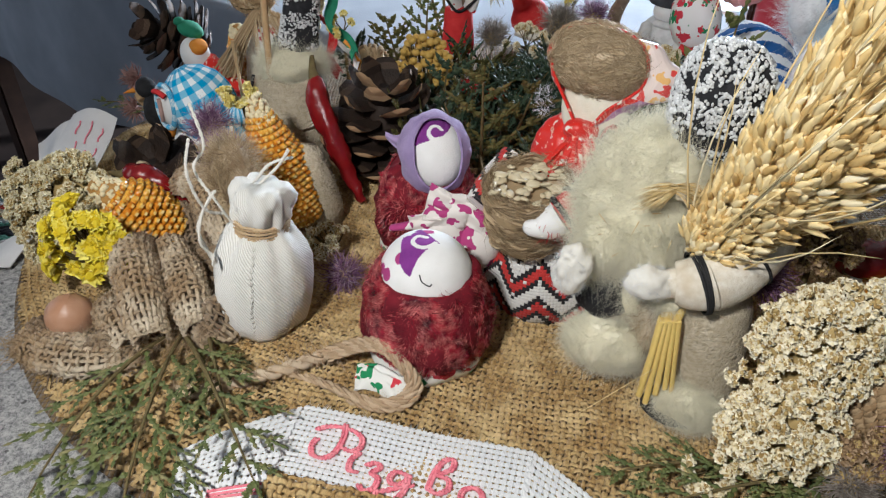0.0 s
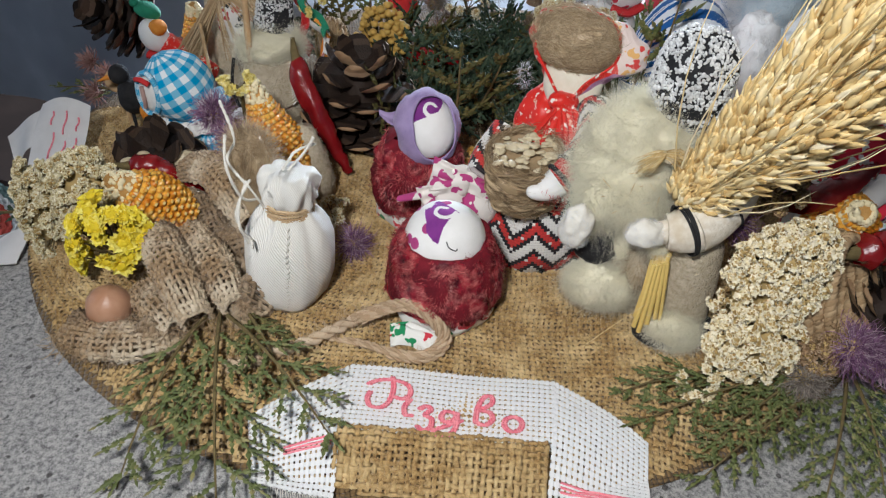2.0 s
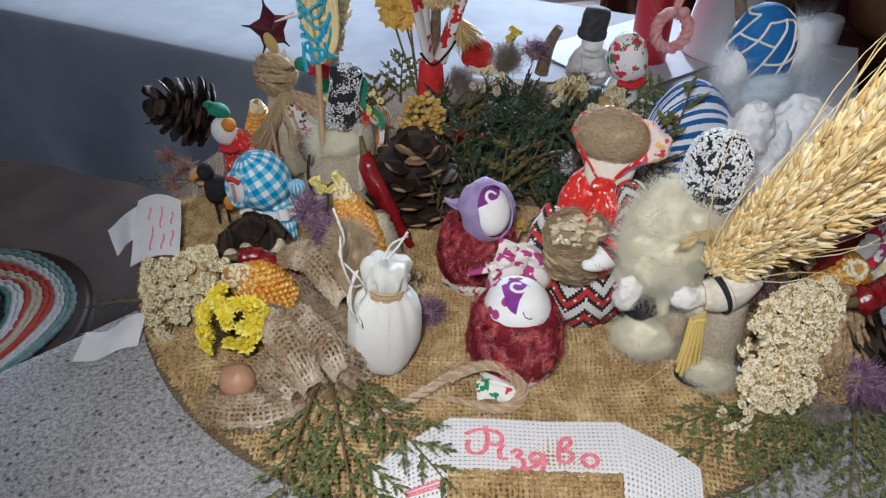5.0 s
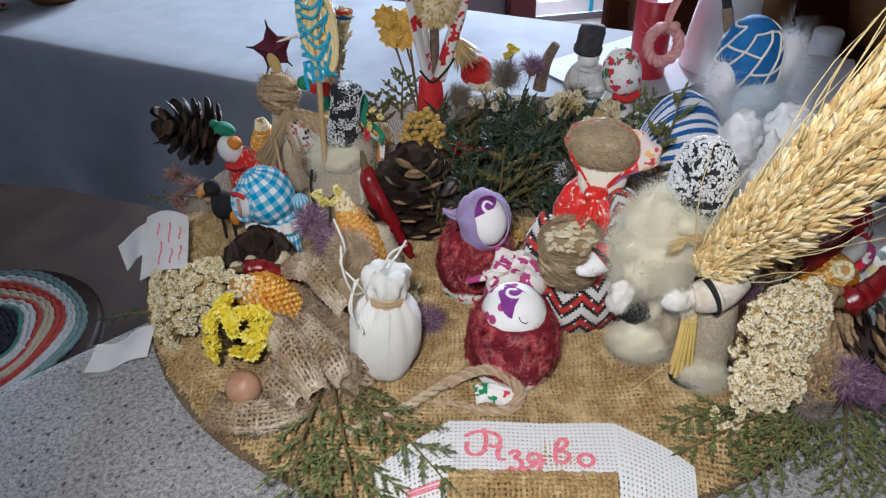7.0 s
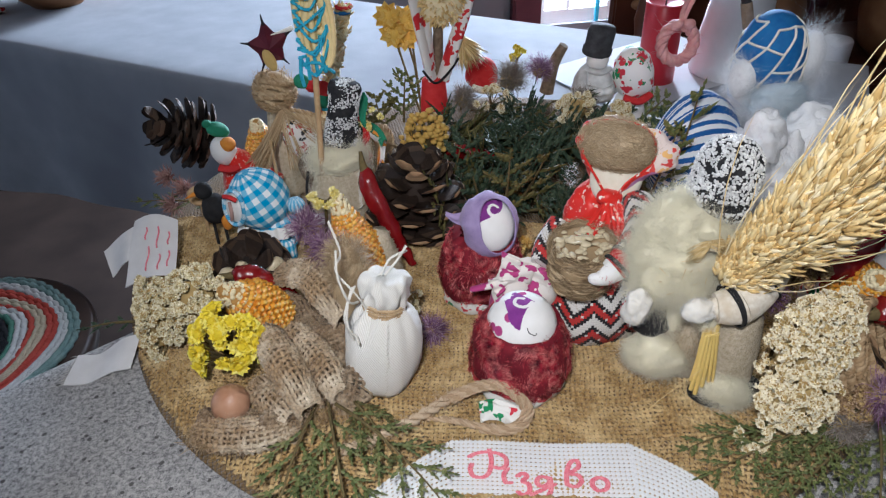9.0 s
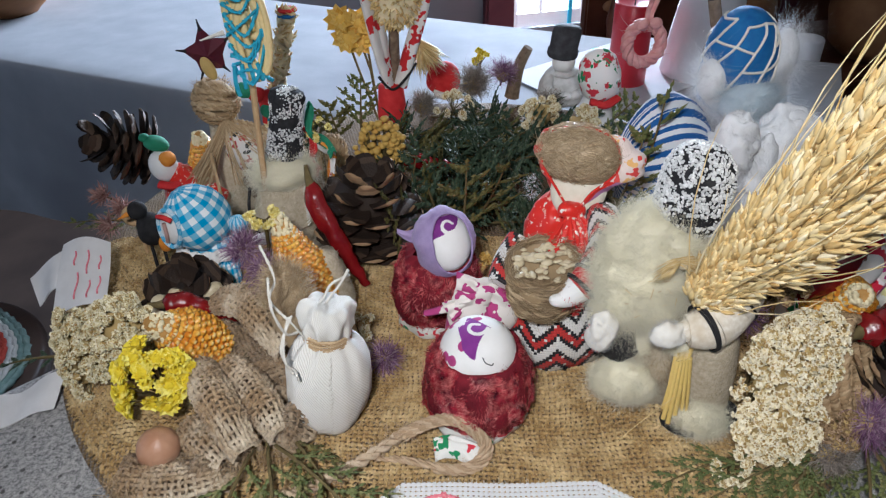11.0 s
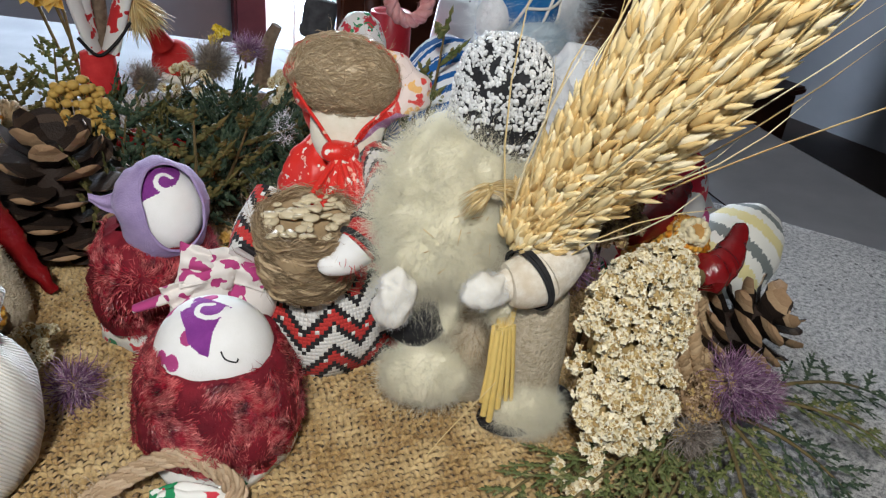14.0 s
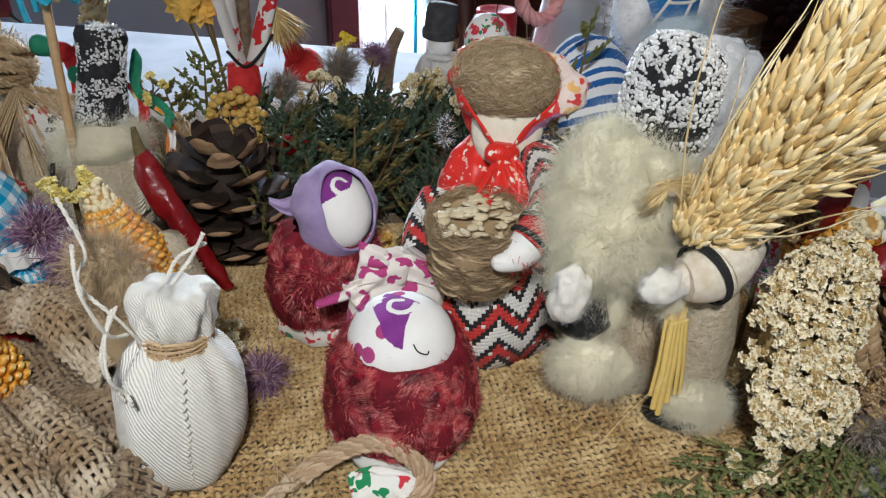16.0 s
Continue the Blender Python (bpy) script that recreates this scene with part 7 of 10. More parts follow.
def build_wheat():
    rng = random.Random(41)
    axis = spline([(0.1545, 0.2480, 0.0750), (0.1620, 0.2365, 0.1010), (0.1695, 0.2190, 0.1335), (0.1775, 0.2040, 0.1675), (0.1875, 0.1885, 0.2020)], 40)
    wb = thing("wheat_bundle", (0.138, 0.2315, 0.012), "bundle of ripe golden wheat ears with long awns", "wheat")
    d0 = (axis[-1] - axis[0]).normalized()
    sx = d0.cross(V3((0, 0, 1))).normalized()
    sy = d0.cross(sx)
    spots = [(0, 0)] + [(0.52 * math.cos(TAU * k / 6), 0.52 * math.sin(TAU * k / 6)) for k in range(6)] + [(1.0 * math.cos(TAU * k / 13 + 0.3), 1.0 * math.sin(TAU * k / 13 + 0.3)) for k in range(13)]
    for px, py in spots:
        off = sx * px + sy * py
        line = []
        L = rng.uniform(0.86, 1.0)
        for i in range(33):
            t = i / 32 * L
            spread = 0.0050 + 0.0080 * math.sin(min(1.0, t * 1.35) * math.pi / 2) + 0.0028 * t
            line.append(axis[min(40, int(t * 40))].lerp(axis[min(40, int(t * 40) + 1)], t * 40 - int(t * 40)) + off * spread)
        outer = px * px + py * py > 0.5
        gs, gg, ga = Geo(), Geo(), Geo()
        gs.tube(line, 0.0024, 6)
        n = 62
        for k in range(n):
            t = 0.02 + 0.98 * k / n
            f = t * 32
            i = min(31, int(f))
            p = line[i].lerp(line[i + 1], f - i)
            d = (line[i + 1] - line[i]).normalized()
            s = d.cross(V3((0.2, 0.7, 0.4))).normalized()
            o = d.cross(s)
            for j in range(5 if outer else 2):
                a = TAU * j / 5 + k * 1.05 + rng.uniform(-0.3, 0.3)
                out = s * math.cos(a) + o * math.sin(a)
                q = (d + out * rng.uniform(0.10, 0.42) + rand_dir(rng) * 0.20).normalized()
                sz = rng.uniform(0.80, 1.15)
                grain(gg, p + out * 0.0026, q, 0.0110 * sz, 0.00160 * sz)
                if outer and j % 2 == 0:
                    grain(gg, p + out * 0.0034, (q + rand_dir(rng) * 0.30).normalized(), 0.0098 * sz, 0.00115 * sz)
                if outer and rng.random() < 0.036:
                    tip = p + out * 0.0026 + q * 0.012 * sz
                    e = (d + out * rng.uniform(0.0, 0.16) + off * rng.uniform(0.0, 0.18)).normalized()
                    ln = rng.uniform(0.04, 0.10)
                    ga.hair(tip, tip + e * ln, 0.00046, 0, (out + off) * rng.uniform(-0.002, 0.004), 4)
        ear = part("ear", gg, M_STRAW, wb, kind="stuff")
        part("rachis", gs, M_STRAW, ear)
        if ga.v:
            part("awn_tuft", ga, M_STRAW, ear, "long thin awns", kind="stuff")
    # yellow straws below the fist, split and fanned
    for k in range(9):
        f = k / 8
        top = V3((0.1405 + 0.0065 * f, 0.2375 + 0.003 * (k % 2), 0.0500))
        low = V3((0.1375 + 0.0125 * f, 0.2350 + 0.0035 * (k % 2), 0.0150 + 0.004 * math.sin(k * 2.3)))
        part("straw", Geo().tube([top, (top + low) * 0.5 + V3((0.0004 * math.sin(k * 3), -0.0008, 0)), low], 0.00115, 7, flat=0.7), M_STRAW_YELLOW, wb, "yellow cut straw")
    stem = V3((0.1455, 0.2420, 0.0480))
    for k in range(5):
        o = V3((math.cos(TAU * k / 5), math.sin(TAU * k / 5), 0)) * 0.0026
        part("stalk", Geo().tube([stem + o, stem.lerp(axis[0], 0.5) + o, axis[2] + o], 0.0016, 7), M_STRAW_YELLOW, wb)


def build_ribbon():
    tl, e, f = V3((0.0085, 0.2400, 0)), V3((0.9675, -0.2530, 0)), V3((0.2530, 0.9675, 0))

    def at(u, v, up=0.0032):
        p = tl + e * u - f * v
        p.z = board_z(p.x, p.y) + up + 0.0006 * math.sin(u * 90) + 0.0005 * math.sin(v * 160 + 1)
        return p
    rb = thing("canvas_ribbon", tuple(at(0.046, 0.02)), "white embroidery canvas ribbon with pink stitched writing", "ribbon")
    part("band", Geo().sheet(lambda u, v: at(0.0910 * u, 0.0345 * v), 50, 20, 0, 0.0007), M_AIDA, rb)
    g = Geo()
    rng = random.Random(14)
    for i in range(60):
        p = at(0.0910 * rng.random(), 0.0)
        g.hair(p, p + f * rng.uniform(0.001, 0.003) + rand_dir(rng) * 0.0008, 0.00016, 0, None, 2)
        p = at(0.0910 * rng.random(), 0.0345)
        g.hair(p, p - f * rng.uniform(0.001, 0.004) + rand_dir(rng) * 0.0008, 0.00016, 0, None, 2)
    part("frayed_edge", g, M_COTTON, rb, kind="stuff")

    def patch(p00, p10, p01, p11, lift):
        p00, p10, p01, p11 = map(vec, (p00, p10, p01, p11))
        def fn(u, v):
            p = p00.lerp(p10, u).lerp(p01.lerp(p11, u), v)
            low = max(board_z(p.x, p.y), TABLE_Z + 0.001)
            if math.hypot(p.x - BC.x, p.y - BC.y) > BR:
                low = TABLE_Z + 0.0016
            p.z = low + lift + 0.0008 * math.sin(u * 5 + v * 3) * u
            return p
        return fn
    tails = [patch((0.0080, 0.2390, 0), (-0.0360, 0.2190, 0), (-0.0030, 0.1800, 0), (-0.0350, 0.1920, 0), 0.0042), patch((0.0965, 0.2170, 0), (0.1275, 0.1835, 0), (0.0765, 0.1560, 0), (0.1175, 0.1500, 0), 0.0042)]
    rng = random.Random(4)
    for k, fn in enumerate(tails):
        tail = part("tail", Geo().sheet(fn, 22, 24, 0, 0.0007), M_AIDA, rb, "folded fringed tail")
        g = Geo()
        for i in range(34):
            p = vec(fn((i + 0.5) / 34, 1.0))
            g.hair(p, p + V3((rng.uniform(-0.001, 0.001), -rng.uniform(0.004, 0.007), -0.0012)), 0.00022, 0, None, 2)
        part("fringe", g, M_COTTON, tail)
        for v in ((0.60, 0.63, 0.655), (0.70, 0.725, 0.75))[k]:
            u0, u1 = ((0.08, 0.62), (0.12, 0.93))[k]
            part("pink_line", Geo().tube([vec(fn(u0 + (u1 - u0) * i / 14, v)) + V3((0, 0, 0.0007)) for i in range(15)], 0.00055, 6), M_PINK_THREAD, tail)
    # strip of burlap between the tails, bent down over the rim
    def strip(u, v):
        p = tl + e * (0.0005 + 0.0875 * u) - f * (0.0325 + 0.0215 * v)
        return (p.x, p.y, 0.0050 - 0.0140 * v * v + 0.0006 * math.sin(u * 40))
    g = woven(Geo(), strip, 0.0875, 0.0235, 0.00270, 0.00102, 8, 0.75, sides=5, wave=0.95)
    solid("burlap_strip", g, M_BURLAP_THREAD, "strip of golden burlap folded over the rim of the board", "cloth strip", kind="stuff")
    # stitched word, letter by letter, traced in pixels of the camera's view and scaled to the band
    def band_at_px(x, y):
        return at((x - 290) / 645 * 0.0910, (y - 248 - (x - 290) * 0.016) / 208 * 0.0345, 0.0046)
    words = {
        "letter_r": [[(432, 292), (440, 330), (432, 370), (410, 388), (378, 384), (366, 360), (372, 342)], [(362, 318), (384, 306), (420, 300), (460, 304), (488, 318), (492, 342), (474, 356), (446, 352)]],
        "letter_i": [[(496, 356), (482, 378), (488, 404), (506, 404)]],
        "letter_z": [[(528, 382), (546, 370), (562, 380), (546, 398), (566, 408), (566, 434), (544, 446), (528, 436)]],
        "letter_d": [[(636, 384), (606, 380), (594, 400), (610, 414), (634, 402), (640, 384), (640, 424), (622, 452), (594, 456), (576, 444), (606, 428), (656, 404)]],
        "letter_v": [[(696, 404), (700, 362), (716, 330), (738, 324), (742, 346), (712, 368), (738, 374), (746, 396), (724, 414), (696, 406)]],
        "letter_o": [[(806, 384), (786, 392), (782, 412), (798, 428), (824, 424), (834, 404), (822, 388), (806, 384)]]}
    for nm, strokes in words.items():
        g = Geo()
        for st in strokes:
            line = spline([band_at_px(*q) for q in st], 10 * (len(st) - 1))
            for dx in (-0.0006, 0.0006):
                g.tube([p + e * dx + V3((0, 0, 0.0004 * math.sin(i * 1.9))) for i, p in enumerate(line)], 0.00066, 6)
        part(nm, g, M_PINK_THREAD, rb, "pink stitched letter")


def build_rope():
    rope = thing("jute_rope", (-0.01, 0.254, 0.001), "twisted jute rope laid in a loop on the burlap", "rope")
    arm = [(-0.046, 0.246, 0.0040), (-0.034, 0.2475, 0.0044), (-0.021, 0.2515, 0.0050), (-0.008, 0.2555, 0.0056), (0.007, 0.2620, 0.0066), (0.0200, 0.2680, 0.0075)]
    part("cord", twine(Geo(), arm, 0.0027, 0, 2, 0.013, 90, 8, 520), M_ROPE, rope)
    ring = [(0.0120, 0.2630, 0.0075), (0.0200, 0.2640, 0.0105), (0.0300, 0.2605, 0.0170), (0.0390, 0.2545, 0.0215), (0.0475, 0.2490, 0.0165), (0.0515, 0.2455, 0.0090), (0.0465, 0.2405, 0.0052), (0.0370, 0.2395, 0.0042), (0.0260, 0.2440, 0.0040), (0.0140, 0.2510, 0.0040), (0.0020, 0.2560, 0.0040)]
    mid = V3((0.034, 0.251, 0.009))
    for k in range(7):
        pull = 1.0 + 0.045 * (k - 3) + 0.02 * math.sin(k * 2.1)
        end = 11 - (k % 4)
        line = [mid + (V3(p) - mid) * pull + V3((0, 0, 0.0009 * (k % 3))) for p in ring[:end]]
        part("loose_strand", twine(Geo(), line, 0.00125, 0, 2, 0.008, 70, 6, 150), M_ROPE, rope, "loose jute strand")
    g = Geo()
    g.sheet(lambda u, v: (0.0270 + 0.0205 * u + 0.001 * v, 0.2475 + 0.0085 * v - 0.005 * u + 0.002 * math.sin(u * 5), 0.0045 + 0.006 * v + 0.0022 * noise.noise((u * 4, v * 4, 2.0)) + 0.0028 * math.sin(math.pi * u) * math.sin(math.pi * v)), 26, 18, 0, 0.0010)
    solid("holly_print_scrap", g, M_HOLLY_PRINT, "padded white scrap printed with holly inside the rope loop", "cloth scrap")


build_sack()
build_front_doll()
build_back_doll()
build_flax_doll()
build_wool_doll()
build_wheat()
build_ribbon()
build_rope()


# ---- both sides of the front ----
def nut():
    m = lean((-0.1025, 0.2875, 0.0015), 20, 12, 0)
    prof = [(0.0, 0.0), (0.004, 0.0005), (0.0083, 0.0040), (0.0103, 0.0095), (0.0098, 0.0145), (0.0070, 0.0190), (0.0030, 0.0212), (0.0, 0.0218)]
    solid("hazelnut", Geo().lathe(prof, m, 32, wob=lambda a, z: 0.00012 * math.sin(9 * a)), M_NUT, "pale brown hazelnut lying on the burlap", "nut", (-0.1025, 0.2875, 0.0005))


nut()
umbel("yarrow_head", (-0.1405, 0.350, 0.023), (0.0135, 0.013, 0.029), "dried beige yarrow head with crumbling florets", M_YARROW, 2600, 0.0015, 51, (-0.2, -0.6, 0.75), 95, "yarrow heads", calyx=True, stem_to=(-0.130, 0.366, 0.003))
umbel("yarrow_head", (-0.1165, 0.345, 0.036), (0.0165, 0.013, 0.024), "dried beige yarrow head with crumbling florets", M_YARROW, 2600, 0.0015, 52, (0, -0.6, 0.8), 95, "yarrow heads", calyx=True, stem_to=(-0.112, 0.362, 0.003))


def yellow_flowers():
    rng = random.Random(61)
    th = thing("yellow_flower_bunch", (-0.100, 0.322, 0.004), "bunch of bright yellow dried everlasting flowers", "dried flower")
    gs = Geo()
    k = 0
    while k < 44:
        d = rand_dir(rng)
        if d.y > 0.45 or d.z < -0.5:
            continue
        k += 1
        c = V3((-0.0985, 0.3125, 0.0295)) + V3((d.x * 0.0185, d.y * 0.012, d.z * 0.0215)) * rng.uniform(0.65, 1.05)
        nn = (d + V3((0, -0.3, 0.3))).normalized()
        gs.tube([(-0.100, 0.324, 0.006), c], 0.0005, 4, cap=False)
        g = Geo()
        r = rng.uniform(0.0050, 0.0070)
        for ring, (rr, lift) in enumerate(((1.0, 0.25), (0.78, 0.5), (0.5, 0.75))):
            for _ in range(1):
                floret(g, c + nn * r * lift * 0.6, nn, r * rr * 0.9, 0, rng, 12 - 2 * ring)
        g.blob(c + nn * r * 0.32, r * 0.48, None, 0, 10, 7, 0.2, 500)
        part("flower_head", g, M_YELLOW, th, smooth=False)
    part("stalk", gs, M_STEM, th)


yellow_flowers()
maize((-0.070, 0.342, 0.018), (-0.100, 0.333, 0.0505), 0.0130, "small orange maize cob with a pale tip", 3, 0.38)
chili([(-0.096, 0.358, 0.041), (-0.086, 0.356, 0.0415), (-0.074, 0.355, 0.036), (-0.060, 0.353, 0.022)], 0.0058, "dark red dried chili beside the maize cob", 4)
crumpled("brown_burlap_scrap", (-0.052, 0.324, 0.012), 0.052, 0.066, "crumpled scrap of loose brown burlap", 1, M_BROWN_SHADED, 0.014, 25, (30, 8), 46, 0.0070, 0.008)
crumpled("brown_burlap_scrap", (-0.048, 0.292, 0.010), 0.044, 0.040, "crumpled scrap of loose brown burlap", 4, M_BROWN_SHADED, 0.012, -25, (24, 0), 55, 0.0060, 0.008)
crumpled("brown_burlap_scrap", (-0.091, 0.272, 0.0045), 0.058, 0.022, "frayed strip of loose brown burlap", 3, M_BROWN_SHADED, 0.007, -10, (10, 0), 60, 0.004, 0.005)


def burlap_roll(pts, wide, label, seed):
    """A rolled fold of loose burlap: a bent half pipe of open weave with hairy threads."""
    line = spline(pts, 40)
    rng = random.Random(seed)

    def fn(u, v):
        k = min(39, int(u * 40))
        p = line[k].lerp(line[k + 1], u * 40 - k)
        d = (line[k + 1] - line[k]).normalized()
        s = d.cross(V3((0, 0, 1))).normalized()
        a = -0.5 + 4.1 * v
        r = wide * (0.75 + 0.35 * math.sin(math.pi * u) + 0.22 * noise.noise((u * 5, v * 3, seed)))
        q = p + s * math.cos(a) * r + V3((0, 0, 1)) * math.sin(a) * r * 0.9
        q.z = max(q.z, board_z(q.x, q.y) + 0.0015)
        return q
    length = sum((line[k + 1] - line[k]).length for k in range(40))
    g = woven(Geo(), fn, length, wide * 4.0, 0.0027, 0.00100, seed, 0.8, sides=5, wave=0.8)
    for _ in range(700):
        p = fn(rng.random(), rng.random())
        g.hair(p, p + (rand_dir(rng) + V3((0, -0.2, 0.5))) * rng.uniform(0.002, 0.006), 0.00007, 0, rand_dir(rng) * 0.0015, 3)
    solid("brown_burlap_scrap", g, M_BROWN_THREAD, label, "cloth scrap")


burlap_roll([(-0.0800, 0.322, 0.024), (-0.0755, 0.304, 0.030), (-0.0680, 0.286, 0.025), (-0.0585, 0.267, 0.012)], 0.0085, "rolled fold of loose pale brown burlap", 21)
burlap_roll([(-0.0690, 0.359, 0.034), (-0.0560, 0.348, 0.043), (-0.0445, 0.334, 0.041), (-0.0345, 0.318, 0.026)], 0.0090, "rolled fold of loose brown burlap beside the sack", 22)
burlap_roll([(-0.0640, 0.318, 0.026), (-0.0560, 0.304, 0.024), (-0.0480, 0.290, 0.018), (-0.0420, 0.276, 0.010)], 0.0075, "short rolled fold of loose brown burlap", 23)
burlap_roll([(-0.0860, 0.296, 0.010), (-0.0790, 0.282, 0.012), (-0.0690, 0.268, 0.008)], 0.0075, "thin rolled fold of loose brown burlap", 24)
burlap_roll([(-0.1190, 0.2760, 0.003), (-0.1040, 0.2690, 0.004), (-0.0880, 0.2655, 0.005), (-0.0720, 0.2670, 0.004)], 0.0085, "frayed flat fold of pale burlap along the rim", 25)


def frayed_threads():
    rng = random.Random(66)
    g = Geo()
    for _ in range(700):
        x = rng.uniform(-0.124, -0.035)
        y = 0.268 + 0.15 * (x + 0.118) * rng.uniform(-0.2, 0.6) + rng.uniform(-0.006, 0.012)
        p = V3((x, y, 0.002 + rng.uniform(0, 0.008)))
        g.hair(p, p + V3((rng.uniform(-0.006, 0.006), rng.uniform(-0.011, 0.004), rng.uniform(-0.003, 0.006))), 0.00022, 0, rand_dir(rng) * 0.002, 3)
    solid("frayed_threads", g, M_JUTE, "frayed brown threads at the burlap's edge", "threads", kind="stuff")


frayed_threads()
# thuja at the front left
sprig("thuja_sprig", (-0.050, 0.276, 0.008), (-0.046, 0.168, -0.006), "flat green thuja sprig hanging over the board's rim", 0.55, 0.10, M_THUJA, 71, 12, 0.02, fine=1.3)
sprig("thuja_sprig", (-0.046, 0.272, 0.010), (0.000, 0.196, 0.006), "flat green thuja sprig beside the canvas ribbon", 0.50, 0.10, M_THUJA, 72, 10, 0.0, fine=1.3)
sprig("thuja_sprig", (-0.056, 0.276, 0.008), (-0.086, 0.196, -0.005), "flat green thuja sprig hanging over the board's rim", 0.55, 0.12, M_THUJA, 73, 10, 0.0, fine=1.3)
sprig("thuja_sprig", (-0.040, 0.280, 0.008), (-0.020, 0.232, 0.006), "short olive thuja sprig lying on the burlap", 0.7, 0.10, M_THUJA_OLIVE, 74, 8, 0.0, fine=1.3)
# front right
sprig("thuja_sprig", (0.218, 0.206, 0.008), (0.122, 0.190, 0.004), "flat green thuja sprig lying on the burlap", 0.42, 0.06, M_THUJA, 75, 16, 0.0, fine=1.15)
sprig("thuja_sprig", (0.222, 0.200, 0.006), (0.140, 0.164, -0.004), "flat green thuja sprig hanging over the board's rim", 0.46, 0.08, M_THUJA, 76, 14, 0.0, fine=1.15)
sprig("thuja_sprig", (0.226, 0.200, 0.006), (0.186, 0.146, -0.006), "flat green thuja sprig hanging over the board's rim", 0.6, 0.10, M_THUJA, 77, 13, 0.0, fine=1.15)
sprig("thuja_sprig", (0.232, 0.202, 0.006), (0.250, 0.150, -0.006), "grey-green thuja sprig hanging over the board's rim", 0.65, 0.12, M_THUJA_BLUE, 78, 13, 0.0, fine=1.15)
sprig("thuja_sprig", (0.236, 0.205, 0.008), (0.318, 0.180, -0.004), "grey-green thuja sprig beside the pine cone", 0.5, 0.12, M_THUJA_BLUE, 79, 13, 0.0, fine=1.15)
sprig("thuja_sprig", (0.170, 0.212, 0.004), (0.120, 0.206, 0.005), "short green thuja sprig at the doll's feet", 0.5, 0.08, M_THUJA, 80, 10, 0.0, fine=1.15)

umbel("cream_flower_head", (0.1865, 0.222, 0.046), (0.0215, 0.015, 0.033), "large cream dried flower head with tiny florets", M_CREAM_FLORET, 3000, 0.00155, 81, (-0.1, -0.75, 0.65), 230, "cream flower heads", rot=turn(24, "Y"), stem_to=(0.188, 0.240, 0.003))
umbel("cream_flower_head", (0.1790, 0.208, 0.026), (0.0225, 0.012, 0.0205), "large cream dried flower head with tiny florets", M_CREAM_FLORET, 2200, 0.00155, 82, (0, -0.75, 0.65), 160, "cream flower heads", stem_to=(0.190, 0.226, 0.003))
umbel("cream_flower_head", (0.1985, 0.223, 0.064), (0.013, 0.010, 0.016), "small cream dried flower head with tiny florets", M_CREAM_FLORET, 460, 0.0017, 83, (0.1, -0.7, 0.7), 30, "cream flower heads", stem_to=(0.200, 0.236, 0.004))
umbel("cream_flower_head", (0.1560, 0.204, 0.010), (0.009, 0.008, 0.009), "small cream dried flower head with tiny florets", M_CREAM_FLORET, 160, 0.0019, 84, (-0.3, -0.6, 0.7), 9, "cream flower heads", stem_to=(0.170, 0.210, 0.003))
thistle((0.176, 0.247, 0.066), 0.0125, "dark purple thistle flower behind the cream florets", None, (0.1, -0.6, 0.8), 420, 91)
thistle((0.2170, 0.192, 0.034), 0.0125, "purple thistle flower with pale tips", None, (0.25, -0.8, 0.5), 560, 92)
thistle((0.2285, 0.188, 0.028), 0.0100, "purple thistle flower with pale tips", None, (0.5, -0.7, 0.5), 380, 93)
thistle((0.199, 0.192, 0.017), 0.0105, "faded brownish thistle flower at the rim", M_THISTLE_GREY, (-0.2, -0.8, 0.5), 320, 94)
pine_cone((0.246, 0.228, 0.012), (0.62, -0.25, 0.55), 0.036, 0.048, "brown open pine cone beside the thistle", 6, 6, 1.0, seed=5)


umbel("brown_flower_head", (0.1935, 0.246, 0.077), (0.0120, 0.0090, 0.0085), "withered brown flower head behind the cream florets", M_BROWN_FLORET, 700, 0.0019, 85, (0, -0.5, 0.85), 34, "withered flower heads", stem_to=(0.196, 0.252, 0.003))
umbel("brown_flower_head", (0.2040, 0.200, 0.024), (0.0100, 0.0080, 0.0110), "withered brown flower head beside the purple thistle", M_BROWN_FLORET, 600, 0.0019, 86, (0, -0.7, 0.7), 30, "withered flower heads", stem_to=(0.206, 0.212, 0.003))
sprig("thuja_sprig", (0.214, 0.206, 0.006), (0.150, 0.176, 0.002), "flat green thuja sprig lying on the burlap", 0.50, 0.08, M_THUJA, 87, 15, 0.0, fine=1.15)
sprig("thuja_sprig", (0.228, 0.202, 0.008), (0.216, 0.150, -0.006), "flat green thuja sprig hanging over the board's rim", 0.60, 0.10, M_THUJA, 88, 13, 0.0, fine=1.15)
sprig("thuja_sprig", (0.236, 0.204, 0.010), (0.288, 0.158, -0.004), "flat green thuja sprig reaching over the table", 0.50, 0.12, M_THUJA, 89, 14, 0.0, fine=1.15)
solid("loose_straw", Geo().tube(spline([(0.1160, 0.2370, 0.0028), (0.1260, 0.2380, 0.0110), (0.1400, 0.2340, 0.0300)], 14), 0.00016, 6), M_STRAW, "single thin straw leaning on the woolly doll", "straw", (0.1160, 0.2370, 0.0025))


